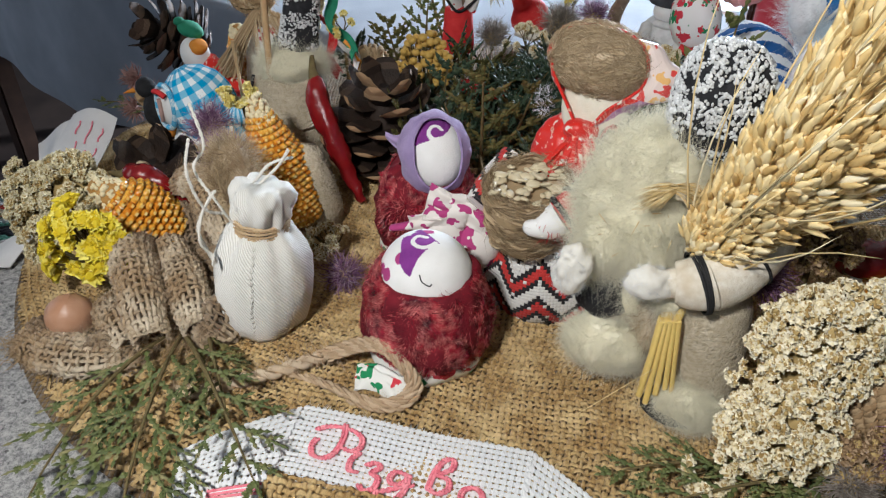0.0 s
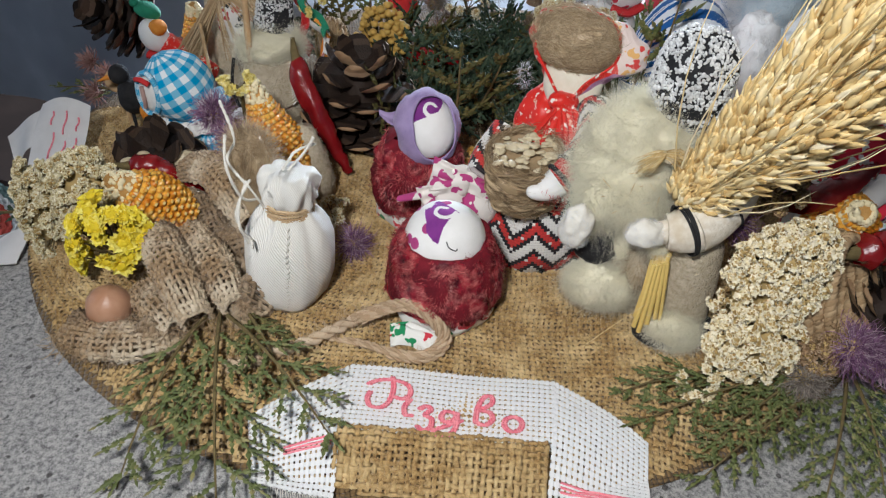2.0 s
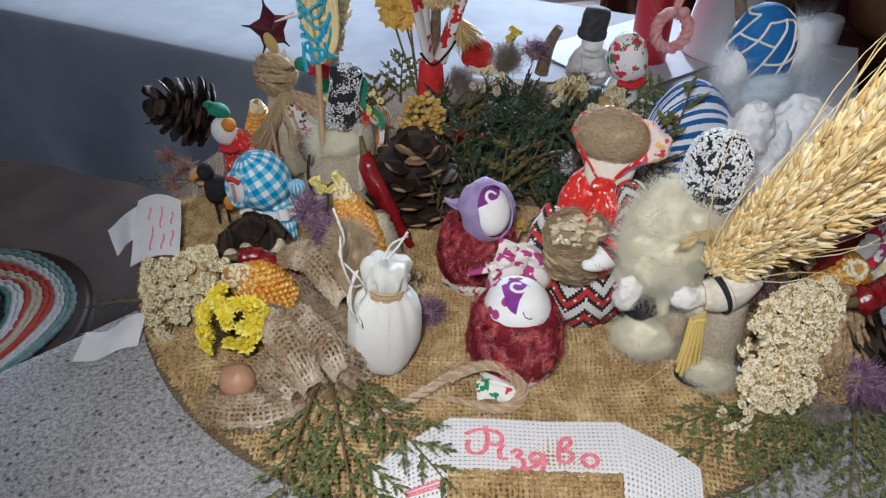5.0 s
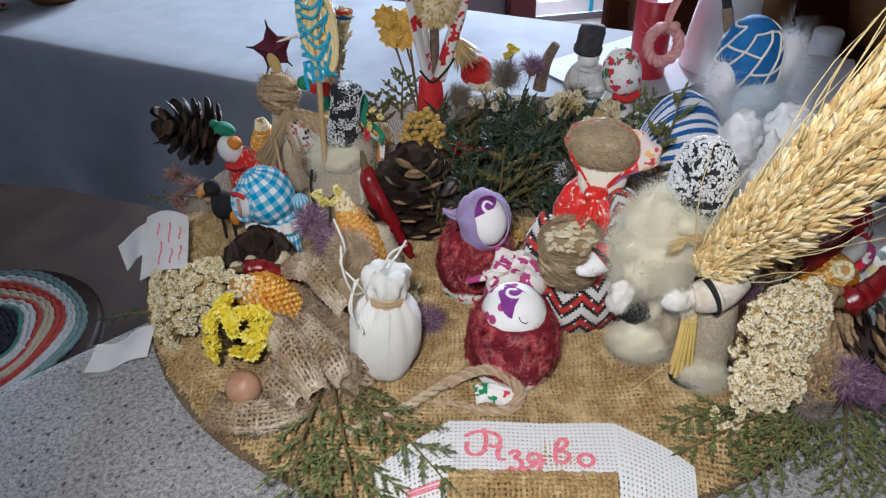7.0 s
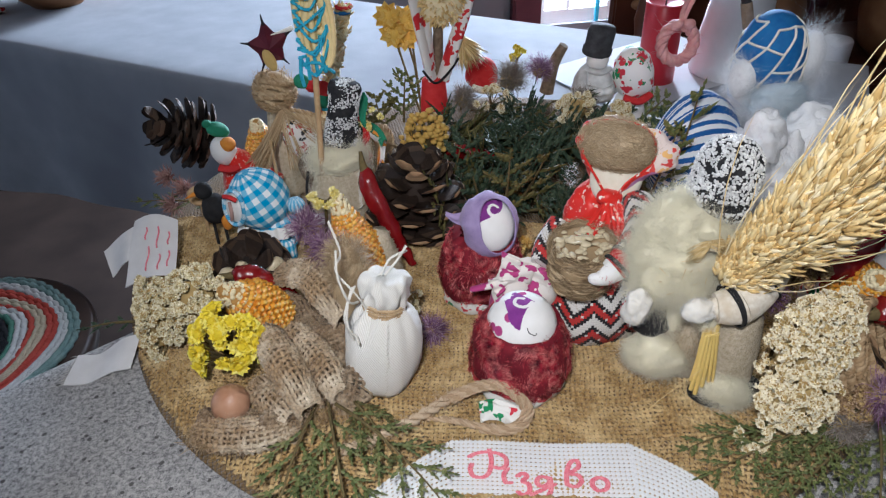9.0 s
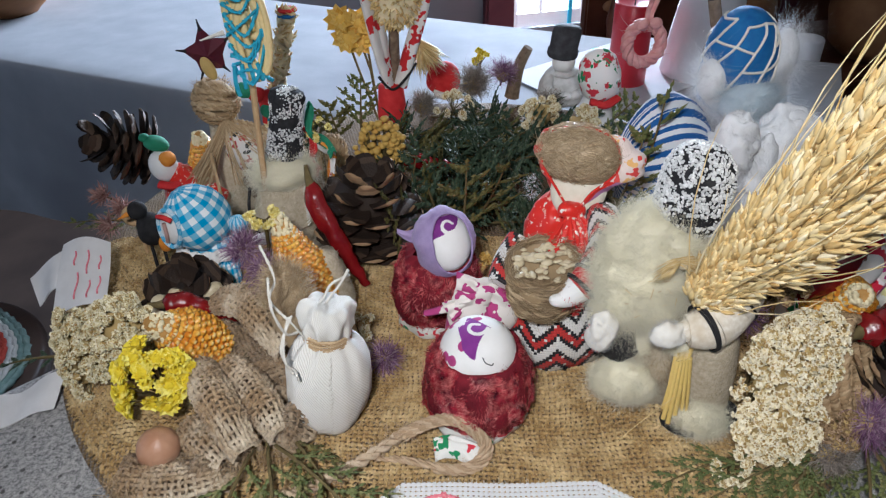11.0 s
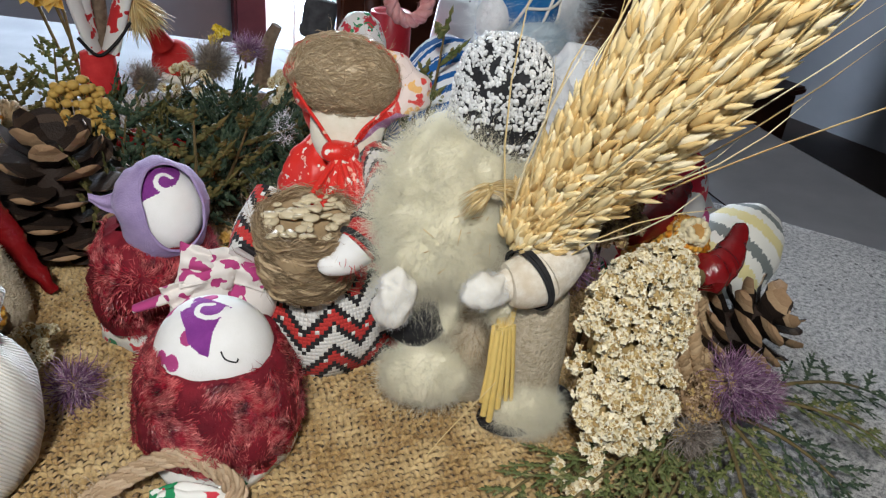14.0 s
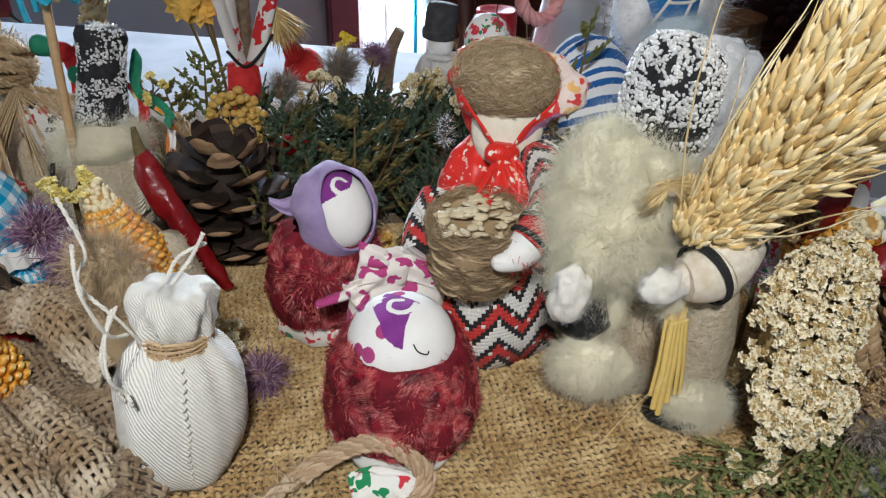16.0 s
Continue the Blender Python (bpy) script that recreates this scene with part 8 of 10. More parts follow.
def twine_coil():
    th = thing("twine_coil", (0.221, 0.232, 0.004), "coil of knitted grey twine standing on edge", "twine coil")
    ax = V3((0.55, -0.70, 0.35)).normalized()
    s = ax.cross(V3((0, 0, 1))).normalized()
    o = s.cross(ax)
    c = V3((0.221, 0.226, 0.034))
    for k in range(5):
        pts = [c + ax * (0.0042 * (k - 2)) + (s * math.cos(t) * 0.021 + o * math.sin(t) * 0.029) * (1 - 0.03 * abs(k - 2)) for t in [TAU * i / 30 for i in range(31)]]
        part("strand", twine(Geo(), pts, 0.0027, 0, 3, 0.007, 110, 6, 30), M_JUTE, th)


twine_coil()
maize((0.240, 0.262, 0.040), (0.231, 0.236, 0.071), 0.0135, "small orange maize cob standing in the flowers", 6, 0.2)
chili([(0.211, 0.262, 0.060), (0.222, 0.254, 0.066), (0.236, 0.256, 0.070), (0.252, 0.262, 0.075)], 0.0080, "dark red dried chili pointing upwards", 7)
chili([(0.228, 0.228, 0.055), (0.238, 0.229, 0.055), (0.250, 0.232, 0.058), (0.260, 0.237, 0.067)], 0.0080, "dark red dried chili with a curled tip", 8)


def flower_doll():
    g = Geo()
    b = (0.262, 0.285, 0.0)
    g.lathe([(0.0, 0.0008), (0.018, 0.0008), (0.021, 0.006), (0.021, 0.030), (0.016, 0.044), (0.0, 0.050)], Matrix.Translation(b), 32, 1, wob=lambda a, z: 0.0012 * math.sin(6 * a))
    g.blob((0.260, 0.280, 0.066), (0.020, 0.0185, 0.021), turn(-15, "X"), 0, 30, 20, 0.05, 80)
    g.blob((0.258, 0.264, 0.060), (0.011, 0.006, 0.011), None, 2, 20, 12)
    g.tube(spline([(0.246, 0.268, 0.050), (0.258, 0.260, 0.047), (0.270, 0.264, 0.050)], 12), 0.004, 10, 0, flat=0.6)
    g.blob((0.275, 0.272, 0.046), (0.010, 0.008, 0.012), None, 3, 18, 12, 0.15, 120)
    solid("flowered_rag_doll", g, [M_FLOWER_PRINT, M_HOLLY_PRINT, M_WHITE_CLOTH, M_MAGENTA_PRINT], "rag doll with a red kerchief of white flowers", "doll", b)


flower_doll()


def striped_egg():
    m = lean((0.296, 0.268, 0.010), -10, 52, 20)
    prof = [(0.0, 0.0), (0.010, 0.0012), (0.0180, 0.007), (0.0215, 0.017), (0.0210, 0.029), (0.0165, 0.041), (0.0095, 0.049), (0.0, 0.052)]
    solid("striped_rag_egg", Geo().lathe(prof, m, 36, wob=lambda a, z: 0.0006 * math.sin(5 * a + 100 * z)), M_GREY_STRIPE, "cream padded egg with grey stripes", "rag egg", (0.318, 0.262, 0.0))


striped_egg()


def side_labels():
    def bars(parent, at, rows, mi=M_PINK_THREAD):
        for u0, u1, v in rows:
            part("writing_bar", Geo().tube([vec(at(u0 + (u1 - u0) * i / 6, v)) + V3((0, -0.0002, 0.0009)) for i in range(7)], 0.00055, 6, flat=0.5), mi, parent, "pink bar of unreadable writing")
    # canvas label bent over the left rim
    def left(u, v):
        p = V3((-0.166, 0.458, 0.027)).lerp(V3((-0.137, 0.452, 0.027)), u).lerp(V3((-0.172, 0.412, 0.006)).lerp(V3((-0.138, 0.406, 0.011)), u), v)
        return p + V3((0, 0, 0.004 * math.sin(math.pi * u) + 0.0015 * math.sin(5 * v + 3 * u)))
    la = thing("canvas_label", (-0.155, 0.435, -0.002), "white canvas label with faded pink writing at the rim", "label", "canvas labels")
    part("canvas", Geo().sheet(left, 20, 24, 0, 0.0007), M_LABEL, la)
    for u, v0, v1 in ((0.35, 0.22, 0.40), (0.42, 0.50, 0.88), (0.60, 0.20, 0.52), (0.66, 0.62, 0.90), (0.82, 0.24, 0.44), (0.84, 0.55, 0.85)):
        part("writing_bar", Geo().tube([vec(left(u + 0.02 * math.sin(i), v0 + (v1 - v0) * i / 6)) + V3((0, -0.0002, 0.0009)) for i in range(7)], 0.00055, 6, flat=0.5), M_PINK_THREAD, la, "pink bar of unreadable writing")
    def tail(u, v):
        p = V3((-0.163, 0.456, 0.026)).lerp(V3((-0.190, 0.450, 0.012)), u).lerp(V3((-0.168, 0.432, 0.014)).lerp(V3((-0.184, 0.432, 0.002)), u), v)
        return p + V3((0, -0.002 * math.sin(u * 6), 0.002 * math.sin(u * 5)))
    part("tail", Geo().sheet(tail, 16, 12, 0, 0.0007), M_LABEL, la)
    # lower canvas tail over the table's edge
    def low(u, v):
        p = V3((-0.160, 0.372, -0.004)) + V3((-0.037, -0.006, -0.008)) * u + V3((-0.004, -0.025, -0.005)) * v
        return V3((p.x, p.y, max(p.z, TABLE_Z + 0.0022) + 0.002 * math.sin(u * 7)))
    lb = thing("canvas_label", (-0.180, 0.362, TABLE_Z + 0.001), "white canvas strip hanging off the board's rim", "label", "canvas labels")
    part("canvas", Geo().sheet(low, 20, 10, 0, 0.0007), M_LABEL, lb)
    g = Geo()
    rng = random.Random(6)
    for i in range(20):
        p = vec(low(1.0, (i + 0.5) / 20))
        g.hair(p, p + V3((-rng.uniform(0.003, 0.006), rng.uniform(-0.002, 0.002), -0.001)), 0.0002, 0)
    part("fringe", g, M_COTTON, lb)
    # label on the right
    def right(u, v):
        p = V3((0.312, 0.318, 0.040)) + V3((0.046, 0.018, -0.003)) * u + V3((0.010, -0.030, -0.036)) * v
        return p + V3((0, 0, 0.003 * math.sin(u * 4)))
    lc = thing("canvas_label", (0.335, 0.31, 0.0), "white canvas label with faded pink writing at the rim", "label", "canvas labels")
    part("canvas", Geo().sheet(right, 20, 20, 0, 0.0007), M_LABEL, lc)
    bars(lc, right, [(0.15, 0.7, 0.25), (0.2, 0.85, 0.5)])


side_labels()
sprig("thuja_sprig", (-0.158, 0.372, 0.006), (-0.196, 0.380, 0.0), "thin dark thuja twig over the canvas strip", 0.35, 0.05, M_THUJA_BLUE, 86, 8, 0.0, fine=1.3)
thistle((-0.0500, 0.360, 0.069), 0.0115, "purple thistle flower beside the maize cob", None, (-0.1, -0.6, 0.8), 420, 95)
thistle((-0.0400, 0.347, 0.060), 0.0110, "purple thistle flower beside the maize cob", None, (0, -0.7, 0.6), 380, 96)
thistle((0.016, 0.318, 0.010), 0.0110, "muted purple thistle flower beside the sack", None, (0.1, -0.7, 0.6), 300, 97)
maize((-0.012, 0.366, 0.010), (-0.0300, 0.370, 0.078), 0.0125, "orange maize cob leaning on the beige cob", 9, 0.2)
umbel("small_yellow_flower", (-0.036, 0.372, 0.078), (0.0095, 0.006, 0.0055), "pale yellow dried flower on the maize", M_PALE_YELLOW, 190, 0.0021, 98, (0, -0.5, 0.8), 14, calyx=False, stem_to=(-0.040, 0.392, 0.03))
umbel("green_flower_cluster", (0.006, 0.342, 0.012), (0.013, 0.010, 0.010), "cluster of pale olive dried florets on the burlap", M_YARROW, 420, 0.0016, 99, (0, -0.5, 0.8), 18, stem_to=(0.006, 0.352, 0.001))


def beige_cob():
    m = lean((0.002, 0.378, 0.0), 6, -12, 0)
    g = Geo().lathe([(0.0, 0.0), (0.007, 0.001), (0.0088, 0.012), (0.0090, 0.030), (0.0075, 0.048), (0.0, 0.053)], m, 24, wob=lambda a, z: 0.0006 * math.sin(12 * a + 400 * z))
    fur(g, on_lathe([(0.0088, 0.010), (0.0090, 0.030), (0.0076, 0.046)], m), 700, 0.0016, 0.0003, 0, (0, 0, 1), 0.3, 0.6, random.Random(12))
    solid("bare_cob", g, M_ROUGHCLOTH, "bare beige maize cob without kernels", "maize cob", (0.002, 0.378, 0.0))


beige_cob()
chili([(-0.008, 0.420, 0.068), (-0.005, 0.413, 0.055), (0.003, 0.404, 0.036), (0.011, 0.398, 0.018), (0.018, 0.392, 0.005)], 0.0066, "glossy dark red dried chili standing on its tip", 10)
pine_cone((0.028, 0.440, 0.002), (0.02, -0.10, 1.0), 0.057, 0.070, "large open brown pine cone standing upright", 8, 6, 1.0, seed=7)
pine_cone((-0.086, 0.394, 0.003), (-0.05, -0.45, 0.85), 0.042, 0.054, "small dark pine cone beside the checked doll", 5, 6, 1.5, seed=8)


def pebbles():
    rng = random.Random(14)
    for k, (x, y, z) in enumerate([(-0.072, 0.376, 0.030), (-0.100, 0.372, 0.030), (-0.090, 0.368, 0.036), (-0.078, 0.368, 0.022)]):
        g = Geo().blob((x, y, z), (0.0062, 0.0045, 0.0070), turn(rng.uniform(0, 360)) @ turn(rng.uniform(-30, 30), "X"), 0, 16, 10, 0.12, 160)
        solid("pumpkin_seed", g, M_SEED, "pale dried seed tucked in the pine cone", "seed", group="pale seeds")


pebbles()


M_SPOTS = print_cloth("spotted_cloth", (0.66, 0.62, 0.58), [(0.03, 0.03, 0.03), (0.40, 0.06, 0.06)], 140, 0.38)
# ---- middle and back of the board ----
def checked_doll():
    g = Geo()
    b = (-0.076, 0.438, 0.0)
    prof = [(0.0, 0.0), (0.009, 0.0012), (0.0160, 0.006), (0.0195, 0.014), (0.0198, 0.022), (0.0175, 0.031), (0.0120, 0.038), (0.0055, 0.0415), (0.0, 0.0425)]
    g.lathe(prof, lean((-0.0705, 0.4370, 0.0270), 0, -24, 0), 40, 0, wob=lambda a, z: 0.0005 * math.sin(6 * a))
    # face pad, hood's rolled border, red collar
    fc, rot = V3((-0.0935, 0.4270, 0.0470)), turn(-38) @ turn(10, "Y")
    r3 = rot.to_3x3()
    g.blob(fc, (0.0075, 0.0050, 0.0125), rot, 1, 24, 16, 0.05, 100)
    g.tube([fc + r3 @ V3((0.0080 * math.cos(t), -0.0020, 0.0135 * math.sin(t))) for t in [TAU * i / 28 for i in range(29)]], 0.0017, 8, 0, cap=False)
    g.tube(spline([fc + r3 @ V3((-0.0055, -0.0050, 0.0085)), fc + r3 @ V3((0.0, -0.0062, 0.0110)), fc + r3 @ V3((0.0045, -0.0050, 0.0095))], 10), 0.0016, 8, 2)
    g.tube(spline([fc + r3 @ V3((-0.001, -0.0055, 0.006)), fc + r3 @ V3((0.001, -0.0060, -0.002)), fc + r3 @ V3((0.000, -0.0050, -0.008))], 10), 0.0012, 8, 3)
    # gathered white frill and skirt below it
    def frill(u, v):
        a = -1.5 + 2.4 * u
        r = 0.0185 + 0.003 * v + 0.0010 * math.sin(u * 40)
        return V3((-0.0745, 0.4370, 0.0305 - 0.0075 * v)) + V3((r * math.sin(a), -r * math.cos(a), 0.0))
    g.sheet(frill, 60, 6, 1, 0.0010)
    g.lathe([(0.0, 0.006), (0.0130, 0.006), (0.0175, 0.010), (0.0165, 0.024), (0.012, 0.034), (0.0, 0.036)], lean((-0.0735, 0.4385, 0.0), 0, 0, 0), 36, 0, wob=lambda a, z: 0.0012 * math.sin(8 * a))
    for x, y in ((-0.0845, 0.4270), (-0.0660, 0.4245)):
        g.lathe([(0.0, 0.0006), (0.0062, 0.0006), (0.0072, 0.004), (0.0066, 0.018), (0.0, 0.020)], Matrix.Translation((x, y, 0.0)), 20, 0)
    g.blob((-0.0555, 0.4310, 0.0400), (0.0065, 0.0055, 0.0060), None, 0, 16, 10, 0.1, 120)
    solid("checked_rag_doll", g, [M_GINGHAM, M_WHITE_CLOTH, M_RED, M_PINK_PETAL], "padded rag doll in blue and white checked cloth", "doll", b)


def black_bird():
    g = Geo()
    g.blob((-0.111, 0.455, 0.031), (0.0095, 0.010, 0.012), turn(20, "X"), 0, 20, 14, 0.12, 110)
    g.blob((-0.1165, 0.456, 0.046), (0.0062, 0.006, 0.0062), None, 0, 18, 12, 0.1, 110)
    g.blob((-0.104, 0.447, 0.024), (0.004, 0.003, 0.006), None, 1, 12, 8, 0.1, 110)
    g.tube([(-0.122, 0.452, 0.046), (-0.128, 0.449, 0.045)], [0.0018, 0.0003], 8, 1)
    for dx in (-0.003, 0.004):
        g.tube([(-0.111 + dx, 0.455, 0.022), (-0.111 + dx, 0.454, 0.0005)], 0.0011, 7, 0)
    solid("black_felt_bird", g, [M_BLACK, M_ORANGE], "little black felt bird with an orange patch", "ornament", (-0.111, 0.455, 0.0))


def red_white_doll():
    g = Geo()
    b = (-0.105, 0.528, 0.0)
    g.lathe([(0.0, 0.0008), (0.013, 0.0008), (0.0155, 0.005), (0.0135, 0.024), (0.0095, 0.038), (0.0, 0.042)], lean((-0.106, 0.530, 0.0), 0, 0, 0), 30, 0, wob=lambda a, z: 0.0008 * math.sin(7 * a))
    g.tube(spline([(-0.108, 0.522, 0.040), (-0.098, 0.512, 0.037), (-0.086, 0.500, 0.035), (-0.076, 0.492, 0.032)], 16), lambda t: 0.0088 - 0.003 * t, 14, 0)
    g.blob((-0.1145, 0.520, 0.048), (0.0098, 0.0095, 0.0120), turn(-18, "Y"), 1, 24, 16, 0.03, 80)
    g.blob((-0.1105, 0.5165, 0.0545), (0.0062, 0.0062, 0.0052), turn(25, "Y"), 2, 18, 12, 0.25, 150)
    g.blob((-0.1165, 0.525, 0.0635), (0.0085, 0.0075, 0.0052), turn(20, "Y"), 3, 20, 12, 0.15, 120)
    g.blob((-0.1235, 0.526, 0.0685), (0.0035, 0.0035, 0.0030), None, 3, 12, 8, 0.15, 150)
    g.tube(spline([(-0.119, 0.512, 0.038), (-0.110, 0.509, 0.037), (-0.102, 0.512, 0.039)], 10), 0.0038, 10, 4, flat=0.7)
    g.v = [(x + 0.0095, y, z - 0.005 if z > 0.012 else z) for x, y, z in g.v]
    solid("red_scarfed_rag_doll", g, [M_RED_SCARF, M_WHITE_CLOTH, M_ORANGE, M_GREEN, M_RED], "little rag doll with green cap and red scarf", "doll", b)


def pink_flowers():
    rng = random.Random(15)
    for c, nn in (((-0.150, 0.522, 0.024), (-0.6, -0.5, 0.6)), ((-0.1385, 0.512, 0.018), (-0.2, -0.7, 0.7)), ((-0.148, 0.505, 0.010), (-0.5, -0.8, 0.2))):
        th = thing("faded_pink_flower", (c[0] + 0.010, c[1] + 0.020, 0.003), "faded pink dried flower with thin ragged petals at the rim", "dried flower", "pink flowers")
        g = Geo()
        ax = vec(nn).normalized()
        for _ in range(110):
            d = (rand_dir(rng) + ax * 0.9).normalized()
            g.hair(vec(c), vec(c) + d * rng.uniform(0.007, 0.014), 0.00065, 0, rand_dir(rng) * 0.002, 3)
        part("petals", g, M_PINK_PETAL, th, smooth=False, kind="stuff")
        part("stalk", Geo().tube([c, (c[0] + 0.01, c[1] + 0.02, 0.004)], 0.0008, 6), M_STEM, th)
    g = Geo()
    g.tube([(-0.1225 + 0.0055 * math.cos(t), 0.470, 0.0345 + 0.0055 * math.sin(t)) for t in [TAU * i / 20 for i in range(21)]], 0.0026, 8, 0, cap=False)
    g.blob((-0.1225, 0.4715, 0.0345), (0.0045, 0.002, 0.0045), None, 0, 14, 8)
    g.tube([(-0.1225, 0.472, 0.029), (-0.122, 0.474, 0.001)], 0.0012, 6, 0)
    solid("wooden_ring", g, M_WOOD, "small pale wooden ring on a peg", "ornament", (-0.122, 0.474, 0.0))


def twine_doll():
    mats = [M_JUTE, M_ROUGHCLOTH]
    g = Geo()
    b = (-0.060, 0.524, 0.0)
    g.lathe([(0.0, 0.0008), (0.014, 0.0008), (0.016, 0.004), (0.011, 0.040), (0.008, 0.068), (0.0, 0.072)], Matrix.Translation(b), 28, 1, wob=lambda a, z: 0.001 * math.sin(9 * a))
    c = V3((-0.060, 0.518, 0.088))
    g.blob(c, (0.0135, 0.012, 0.014), None, 0, 22, 14)
    rng = random.Random(16)
    for k in range(15):
        ax = (V3((0.35, 0.1, 1)) + rand_dir(rng) * 0.45).normalized()
        s = ax.cross(V3((1, 0.2, 0))).normalized()
        o = ax.cross(s)
        h = rng.uniform(-0.010, 0.010)
        r = math.sqrt(max(0.00003, 0.0150 ** 2 - h * h))
        twine(g, [c + ax * h + (s * math.cos(t) * 1.10 + o * math.sin(t)) * r for t in [TAU * i / 16 for i in range(17)]], 0.0017, 0, 2, 0.007, 44, 6, 30)
    # two hanks of combed fibre parted under the neck, and a few loops
    for side, tip, count in ((-1, V3((-0.0800, 0.500, 0.038)), 60), (1, V3((-0.0240, 0.500, 0.048)), 45), (0, V3((-0.0490, 0.498, 0.034)), 20)):
        for _ in range(count):
            o = rand_dir(rng)
            p = V3((-0.0560, 0.506, 0.076)) + o * 0.003
            mid = V3((-0.0560, 0.5015, 0.068)).lerp(tip, 0.45) + V3((0, -0.003, 0.005)) + o * 0.0045
            g.tube(spline([p, mid, tip + o * 0.0065 + rand_dir(rng) * 0.003], 8), 0.00042, 4, 0, cap=False)
    for k in range(7):
        o = rand_dir(rng) * 0.0035
        twine(g, [V3((-0.056, 0.506, 0.076)) + o * 0.4, V3((-0.064, 0.500, 0.064)) + o, V3((-0.073, 0.499, 0.050)) + o * 1.2 + V3((0.003 * math.sin(k), 0, 0)), V3((-0.080, 0.500, 0.038)) + o * 1.6], 0.0015, 0, 2, 0.007, 30, 5, 40)
    for k in range(6):
        o = rand_dir(rng) * 0.003
        twine(g, [V3((-0.050, 0.506, 0.074)) + o, V3((-0.040, 0.501, 0.073)) + o, V3((-0.028, 0.501, 0.064)) + o * 2, V3((-0.022, 0.502, 0.050)) + o * 2], 0.0016, 0, 2, 0.006, 26, 5, 26)
    fur(g, on_blob((-0.060, 0.518, 0.088), (0.0150, 0.0135, 0.0155)), 420, 0.006, 0.00022, 0, (0, 0, -1), 0.3, 0.9, rng, 1.0, 60, 0.5)
    solid("twine_doll", g, mats, "doll wound from brown jute twine", "doll", b)
    g = Geo()
    c = V3((-0.059, 0.520, 0.1205))
    ring = []
    for k in range(10):
        a = TAU * k / 10 + math.pi / 2 + 0.15
        r = (0.0190 if k in (0, 2, 8) else 0.0160) if k % 2 == 0 else 0.0110
        ring.append(c + V3((r * math.cos(a) * 0.85, 0, r * math.sin(a))))
    f, bk = c + V3((0, -0.007, 0)), c + V3((0, 0.007, 0))
    g.add(ring + [f, bk], [(k, (k + 1) % 10, 10) for k in range(10)] + [((k + 1) % 10, k, 11) for k in range(10)], 0)
    for k in range(0, 10, 2):
        d = (ring[k] - c).normalized()
        g.tube([ring[k] - d * 0.006, ring[k] + d * 0.004], [0.0016, 0.0004], 6, 1)
    g.blob(c + V3((-0.001, -0.007, -0.008)), (0.0042, 0.0022, 0.0085), turn(-20, "Y"), 2, 14, 10)
    solid("paper_star", g, [M_PAPER_RED, M_BLACK, M_ORANGE_BERRY], "dark red paper star with spiky tips", "ornament", (c.x, c.y, 0.098), smooth=False)
    maize((-0.073, 0.545, 0.008), (-0.079, 0.534, 0.058), 0.0125, "orange maize cob beside the twine doll", 21, 0.18)
    k = Geo().blob((-0.046, 0.500, 0.056), (0.0130, 0.006, 0.0150), turn(-10, "Y"), 0, 24, 16, 0.1, 110)
    solid("spotted_scrap", k, M_SPOTS, "padded scrap of white cloth with dark spots", "cloth scrap")
    k = Geo().blob((-0.036, 0.490, 0.036), (0.0140, 0.010, 0.0160), None, 0, 24, 16, 0.2, 110)
    solid("bark_piece", k, M_BARK, "rough piece of brown bark", "bark")
    k = Geo().tube([(-0.0675, 0.482, 0.066), (-0.0665, 0.484, 0.002)], 0.0011, 8)
    solid("toothpick", k, M_WOOD, "thin pale wooden pick stuck in the board", "stick")


checked_doll()
black_bird()
red_white_doll()
pink_flowers()
twine_doll()
pine_cone((-0.118, 0.592, 0.020), (-0.85, -0.22, 0.42), 0.046, 0.059, "dark open pine cone lying at the rim", 6, 7, 1.3, seed=9, tips=M_CONE_TIP_SHADED)
sprig("thuja_sprig", (-0.110, 0.500, 0.006), (-0.176, 0.512, 0.012), "thin green thuja twig at the rim", 0.4, 0.05, M_THUJA, 101, 8, 0.0, fine=1.3)


